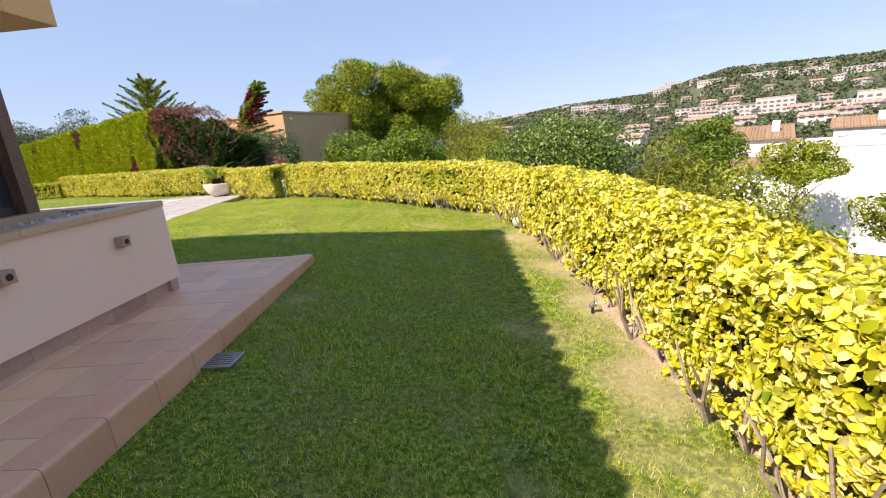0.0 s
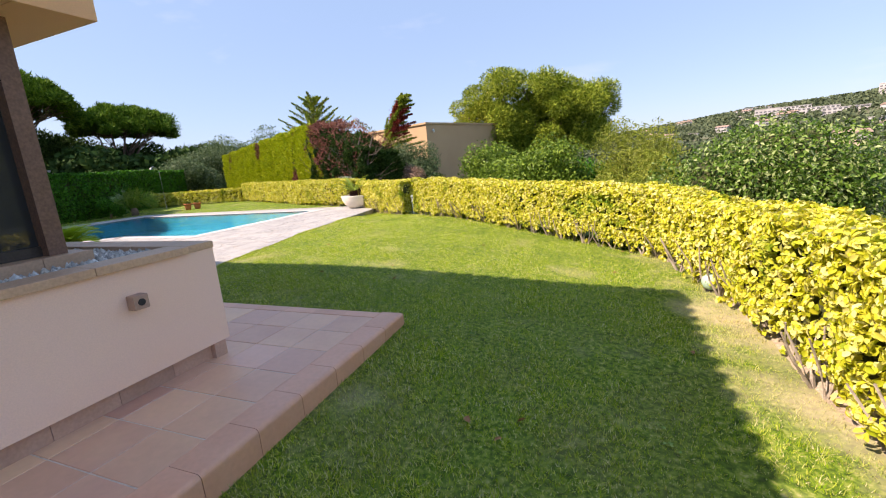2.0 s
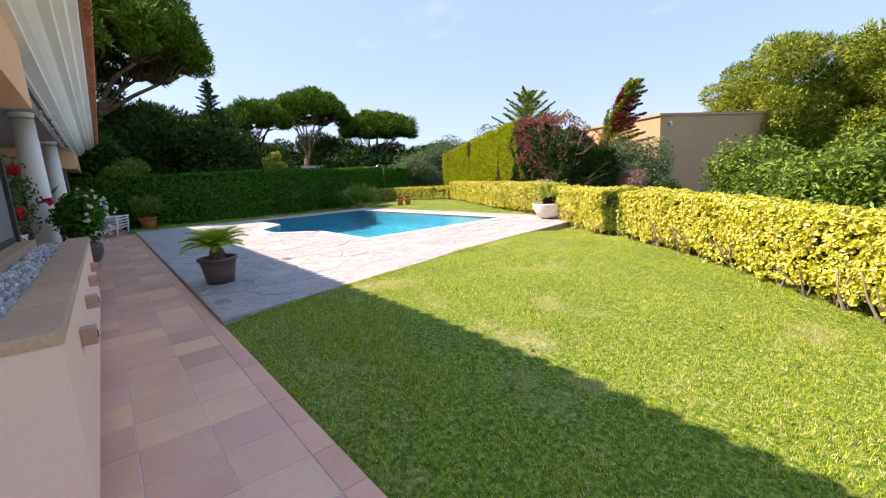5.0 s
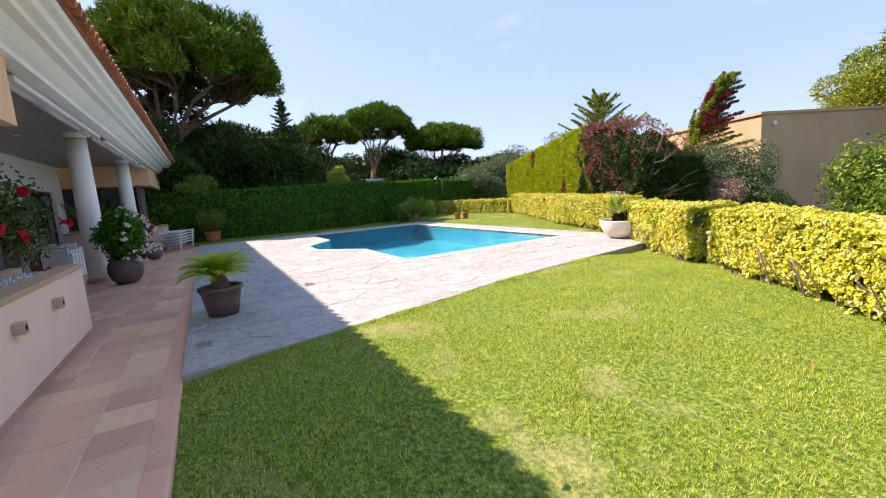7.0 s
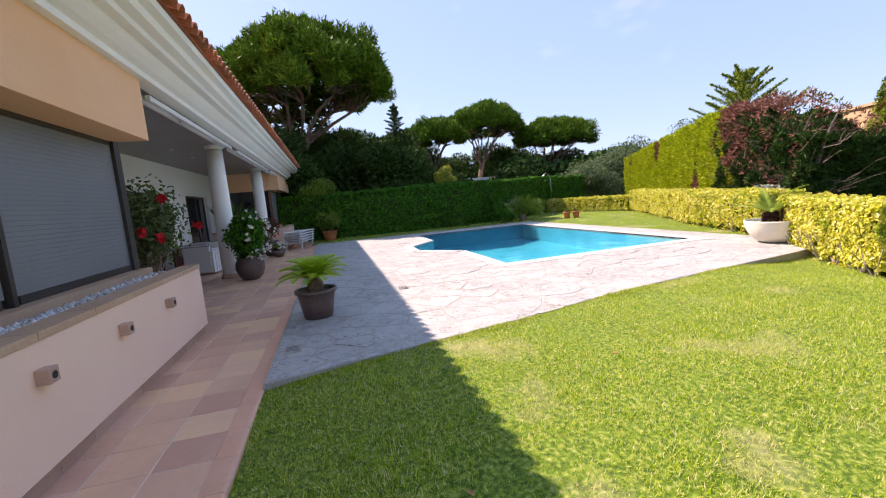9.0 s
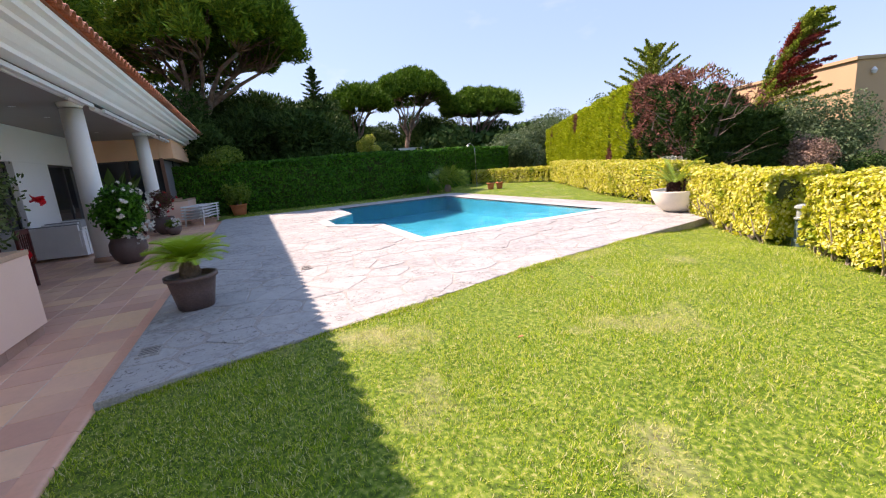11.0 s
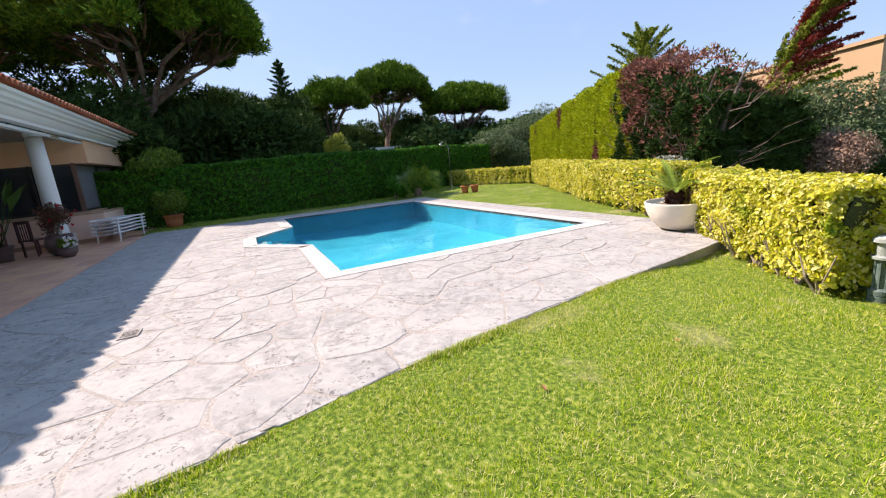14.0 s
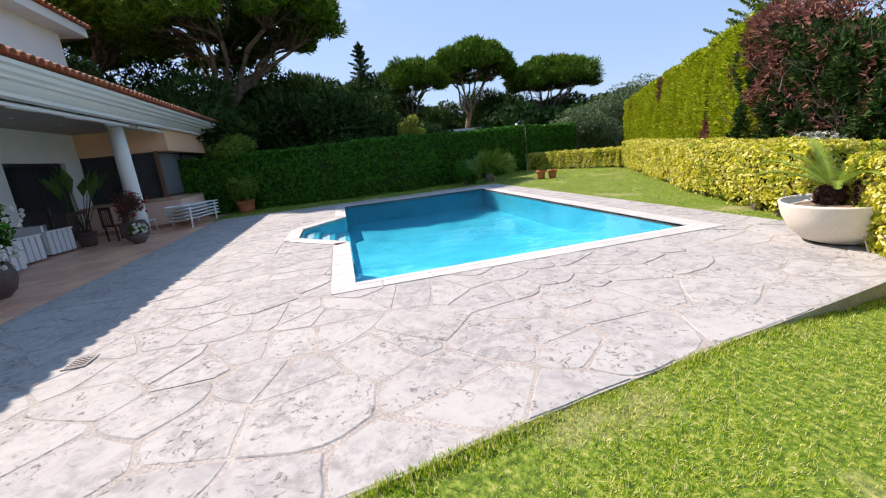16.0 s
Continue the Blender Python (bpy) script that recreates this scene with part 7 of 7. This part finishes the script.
def lounger_stack():
    """Four stacked white sun loungers and a side table."""
    def lounger(x, y, z, rz):
        t = thing("sun_lounger", x, y, z, "white plastic sun lounger in a stack", "sun lounger", "stacked sun loungers", rz=rz)
        for s in (-0.30, 0.30):
            part("side_rail", tube(bmesh.new(), [(-0.95, s, 0.27), (-0.4, s, 0.28), (0.3, s, 0.27), (0.95, s, 0.30)], [0.025] * 4, 6), M_PLASTIC, t)
            for q in (-0.75, 0.65):
                part("leg", tube(bmesh.new(), [(q, s, 0.27), (q + 0.08, s * 1.05, 0.0)], [0.024, 0.02], 6), M_PLASTIC, t)
        for k in range(17):
            q = -0.92 + 1.84 * k / 16
            boxed("slat", q - 0.042, q + 0.042, -0.285, 0.285, 0.268, 0.285, M_PLASTIC, t)
        return t
    for k in range(5):
        lounger(-20.6 + 0.02 * k, 4.55 + 0.01 * k, TER + 0.105 * k, -15)
    t = thing("side_table", -20.2, 3.2, TER, "low white plastic side table", "table")
    boxed("top", -0.3, 0.3, -0.25, 0.25, 0.36, 0.39, M_PLASTIC, t, bevel=0.006)
    for x in (-0.25, 0.25):
        for y in (-0.2, 0.2):
            part("leg", tube(bmesh.new(), [(x, y, 0.36), (x * 1.1, y * 1.1, 0)], [0.022, 0.018], 6), M_PLASTIC, t)


lounger_stack()


def armchair(x, y, rz, w, name="garden_armchair", label="white slatted garden armchair with grey cushions"):
    t = thing(name, x, y, TER, label, "armchair", rz=rz)
    cu = M_SHUTTER
    for s in (-1, 1):
        for k in range(5):
            boxed("arm_slat", s * w / 2 - 0.03, s * w / 2 + 0.03, -0.38 + 0.16 * k, -0.26 + 0.16 * k, 0.06, 0.60, M_PLASTIC, t)
        boxed("armrest", s * w / 2 - 0.045, s * w / 2 + 0.045, -0.40, 0.42, 0.602, 0.64, M_PLASTIC, t, bevel=0.006)
    boxed("base", -w / 2 + 0.032, w / 2 - 0.032, -0.38, 0.40, 0.06, 0.26, M_PLASTIC, t, bevel=0.006)
    boxed("back", -w / 2 + 0.032, w / 2 - 0.032, -0.40, -0.34, 0.262, 0.78, M_PLASTIC, t, bevel=0.006)
    boxed("cushion", -w / 2 + 0.05, w / 2 - 0.05, -0.33, 0.40, 0.262, 0.40, cu, t, "grey cushion", bevel=0.03)
    boxed("back_cushion", -w / 2 + 0.06, w / 2 - 0.06, -0.338, -0.19, 0.405, 0.80, cu, t, "grey cushion", bevel=0.03)
    return t


armchair(-16.4, 1.95, 80, 0.85)
armchair(-17.6, 1.95, 80, 0.85)
armchair(-15.2, 1.95, 80, 1.6, "garden_sofa", "white slatted garden sofa with grey cushions")
M_WINE = mat("dark_red_wood", ((0.07, 0.018, 0.016), (0.11, 0.03, 0.025)), 5, 40, 0.45, 0.05)


def dining_chair(x, y, rz):
    t = thing("dining_chair", x, y, TER, "dark red wooden porch chair with a slatted back", "chair", "porch chairs", rz=rz)
    boxed("seat", -0.22, 0.22, -0.22, 0.22, 0.42, 0.46, M_WINE, t, bevel=0.01)
    for sx in (-1, 1):
        boxed("leg", sx * 0.20 - 0.02, sx * 0.20 + 0.02, 0.18, 0.22, 0, 0.42, M_WINE, t)
        boxed("leg", sx * 0.20 - 0.02, sx * 0.20 + 0.02, -0.22, -0.18, 0, 0.42, M_WINE, t)
        boxed("stile", sx * 0.20 - 0.02, sx * 0.20 + 0.02, -0.262, -0.222, 0.40, 0.98, M_WINE, t)
    boxed("top_rail", -0.18, 0.18, -0.258, -0.228, 0.90, 0.98, M_WINE, t)
    for k in range(5):
        x0 = -0.14 + 0.07 * k
        boxed("slat", x0 - 0.012, x0 + 0.012, -0.25, -0.235, 0.46, 0.90, M_WINE, t)


tb = thing("dining_table", -10.9, 1.95, TER, "dark red wooden table on the porch", "table")
boxed("tabletop", -0.9, 0.9, -0.5, 0.5, 0.71, 0.75, M_WINE, tb, bevel=0.006)
for x in (-0.8, 0.8):
    for y in (-0.4, 0.4):
        boxed("leg", x - 0.035, x + 0.035, y - 0.035, y + 0.035, 0, 0.71, M_WINE, tb)
for x, y, r in ((-11.4, 2.68, 180), (-10.4, 2.68, 172), (-12.1, 1.95, -90), (-9.7, 1.95, 90)):
    dining_chair(x, y, r)
# dark chairs by the second column
for x, y, r in ((-18.6, 2.3, 120), (-19.0, 3.0, 60)):
    dining_chair(x, y, r)
# folded awnings under the cornice
for x0, x1 in ((-13.2, -8.4), (-19.3, -13.8), (-22.6, -19.8)):
    aw = thing("folded_awning", label="folded white awning cassette with arms under the cornice", category="awning")
    part("roller", tube(bmesh.new(), [(x0, 3.66, 3.42), (x1, 3.66, 3.42)], [0.055, 0.055], 10), M_PLASTIC, aw)
    boxed("front_bar", x0 + 0.05, x1 - 0.05, 3.80, 3.86, 3.33, 3.40, M_PLASTIC, aw, bevel=0.008)
    n = max(2, int((x1 - x0) / 1.6))
    for k in range(n):
        q = x0 + 0.2 + (x1 - x0 - 0.4) * k / n
        part("arm", tube(bmesh.new(), [(q, 3.68, 3.37), (q + 0.9, 3.76, 3.34)], [0.025, 0.025], 6), M_PLASTIC, aw)
        boxed("bracket", q - 0.05, q + 0.05, 3.62, 3.78, 3.475, 3.50, M_IRON, aw)
for x in (-10.9, -12.4, -13.9, -15.5, -17.2, -19.0):
    for y in (2.35,):
        dl = thing("recessed_downlight", x, y, 3.502, "small round white recessed ceiling light, unlit", "lamp", "ceiling lights")
        part("ring", lathe(bmesh.new(), [(0.055, -0.006), (0.06, 0.0)], 18), M_PLASTIC, dl)


# ---- pieces: tiles and flagstones ----
def bevel_tile(name, w, d, h, c, material):
    x, y = w / 2, d / 2
    v = [(-x, -y, -h), (x, -y, -h), (x, y, -h), (-x, y, -h), (-x, -y, -c), (x, -y, -c), (x, y, -c), (-x, y, -c), (-x + c, -y + c, 0), (x - c, -y + c, 0), (x - c, y - c, 0), (-x + c, y - c, 0)]
    f = [(i, (i + 1) % 4, 4 + (i + 1) % 4, 4 + i) for i in range(4)] + [(4 + i, 4 + (i + 1) % 4, 8 + (i + 1) % 4, 8 + i) for i in range(4)] + [(8, 9, 10, 11)]
    me = bpy.data.meshes.new(name)
    me.from_pydata(v, [], f)
    me.materials.append(material)
    return me


def nose_mesh(name, w, d, h, material):
    """An edge tile with a rounded outer side towards +y."""
    prof_ = [(-d / 2, -h), (-d / 2, 0.0)] + [(d / 2 - 0.03 + 0.03 * math.sin(a), -0.03 + 0.03 * math.cos(a)) for a in (0, 0.4, 0.8, 1.2, 1.57)] + [(d / 2, -h)]
    n = len(prof_)
    v = [(-w / 2, y, z) for y, z in prof_] + [(w / 2, y, z) for y, z in prof_]
    f = [(i, i + 1, n + i + 1, n + i) for i in range(n - 1)] + [tuple(range(n)), tuple(range(2 * n - 1, n - 1, -1))]
    me = bpy.data.meshes.new(name)
    me.from_pydata(v, [], f)
    me.materials.append(material)
    return me


PITCH = 0.37
TILE_ME = bevel_tile("tile", PITCH - 0.007, PITCH - 0.007, 0.02, 0.003, M_TILE)
NOSE_N = nose_mesh("edge_tile", PITCH - 0.004, 0.15, 0.24, M_NOSE)
NOSE_E = nose_mesh("edge_tile", PITCH - 0.004, 0.23, 0.24, M_NOSE)
rest_v, rest_f = [], []
tv = np.array([v.co[:] for v in TILE_ME.vertices])
tf = [tuple(p.vertices) for p in TILE_ME.polygons]
rr = random.Random(4)
count = 0
for j in range(31):
    for i in range(66):
        x, y = -2.235 - PITCH * (i + 0.5), 5.075 - PITCH * (j + 0.5)
        if x < -26.6 or (y < 1.3 and x < -3.2) or (y < 4.0 and -3.2 > x > -8.25) or (y < 3.9 and x < -21.0):
            continue
        if y < -5.8:
            continue
        z = TER + rr.uniform(-0.0012, 0.0012)
        if x > -13.6 and y > -1.5 and count < 300:
            ob = new("tile", TILE_ME)
            ob.parent = TERRACE
            ob.matrix_world = pose(x, y, z, rr.uniform(-0.25, 0.25), rr.uniform(-0.25, 0.25), 90 * rr.randrange(4))
            count += 1
        else:
            k = len(rest_v) * len(tv)
            rest_v.append(tv + (x, y, z))
            rest_f.extend([tuple(k + a for a in f) for f in tf])
me = bpy.data.meshes.new("far_tiles")
me.from_pydata(np.concatenate(rest_v).tolist(), [], rest_f)
link_mesh("far_tiles", me, M_TILE, TERRACE)["kind"] = "stuff"
for i in range(66):
    x = -2.235 - PITCH * (i + 0.5)
    ob = new("edge_tile", NOSE_N)
    ob.parent = TERRACE
    ob.matrix_world = pose(x, 5.15, TER + 0.002)
for j in range(24):
    y = 5.225 - PITCH * (j + 0.5)
    ob = new("edge_tile", NOSE_E)
    ob.parent = TERRACE
    ob.matrix_world = pose(-2.115, y, TER + 0.002, 0, 0, -90)
# flagstones
stones = flagstones()
stones.sort(key=lambda p: -sum(q[0] for q in p) / len(p))
rr = random.Random(6)
rest_v, rest_f = [], []
for k, poly in enumerate(stones):
    vs, fs = stone_arrays(poly, DECK + rr.uniform(-0.002, 0.003), rr)
    if k < 300:
        me = bpy.data.meshes.new("flagstone")
        me.from_pydata(vs, [], fs)
        link_mesh("flagstone", me, M_STONE, DECK_OB)
    else:
        b = len(rest_v)
        rest_v.extend(vs)
        rest_f.extend([tuple(b + a for a in f) for f in fs])
if rest_v:
    me = bpy.data.meshes.new("far_flagstones")
    me.from_pydata(rest_v, [], rest_f)
    link_mesh("far_flagstones", me, M_STONE, DECK_OB)["kind"] = "stuff"
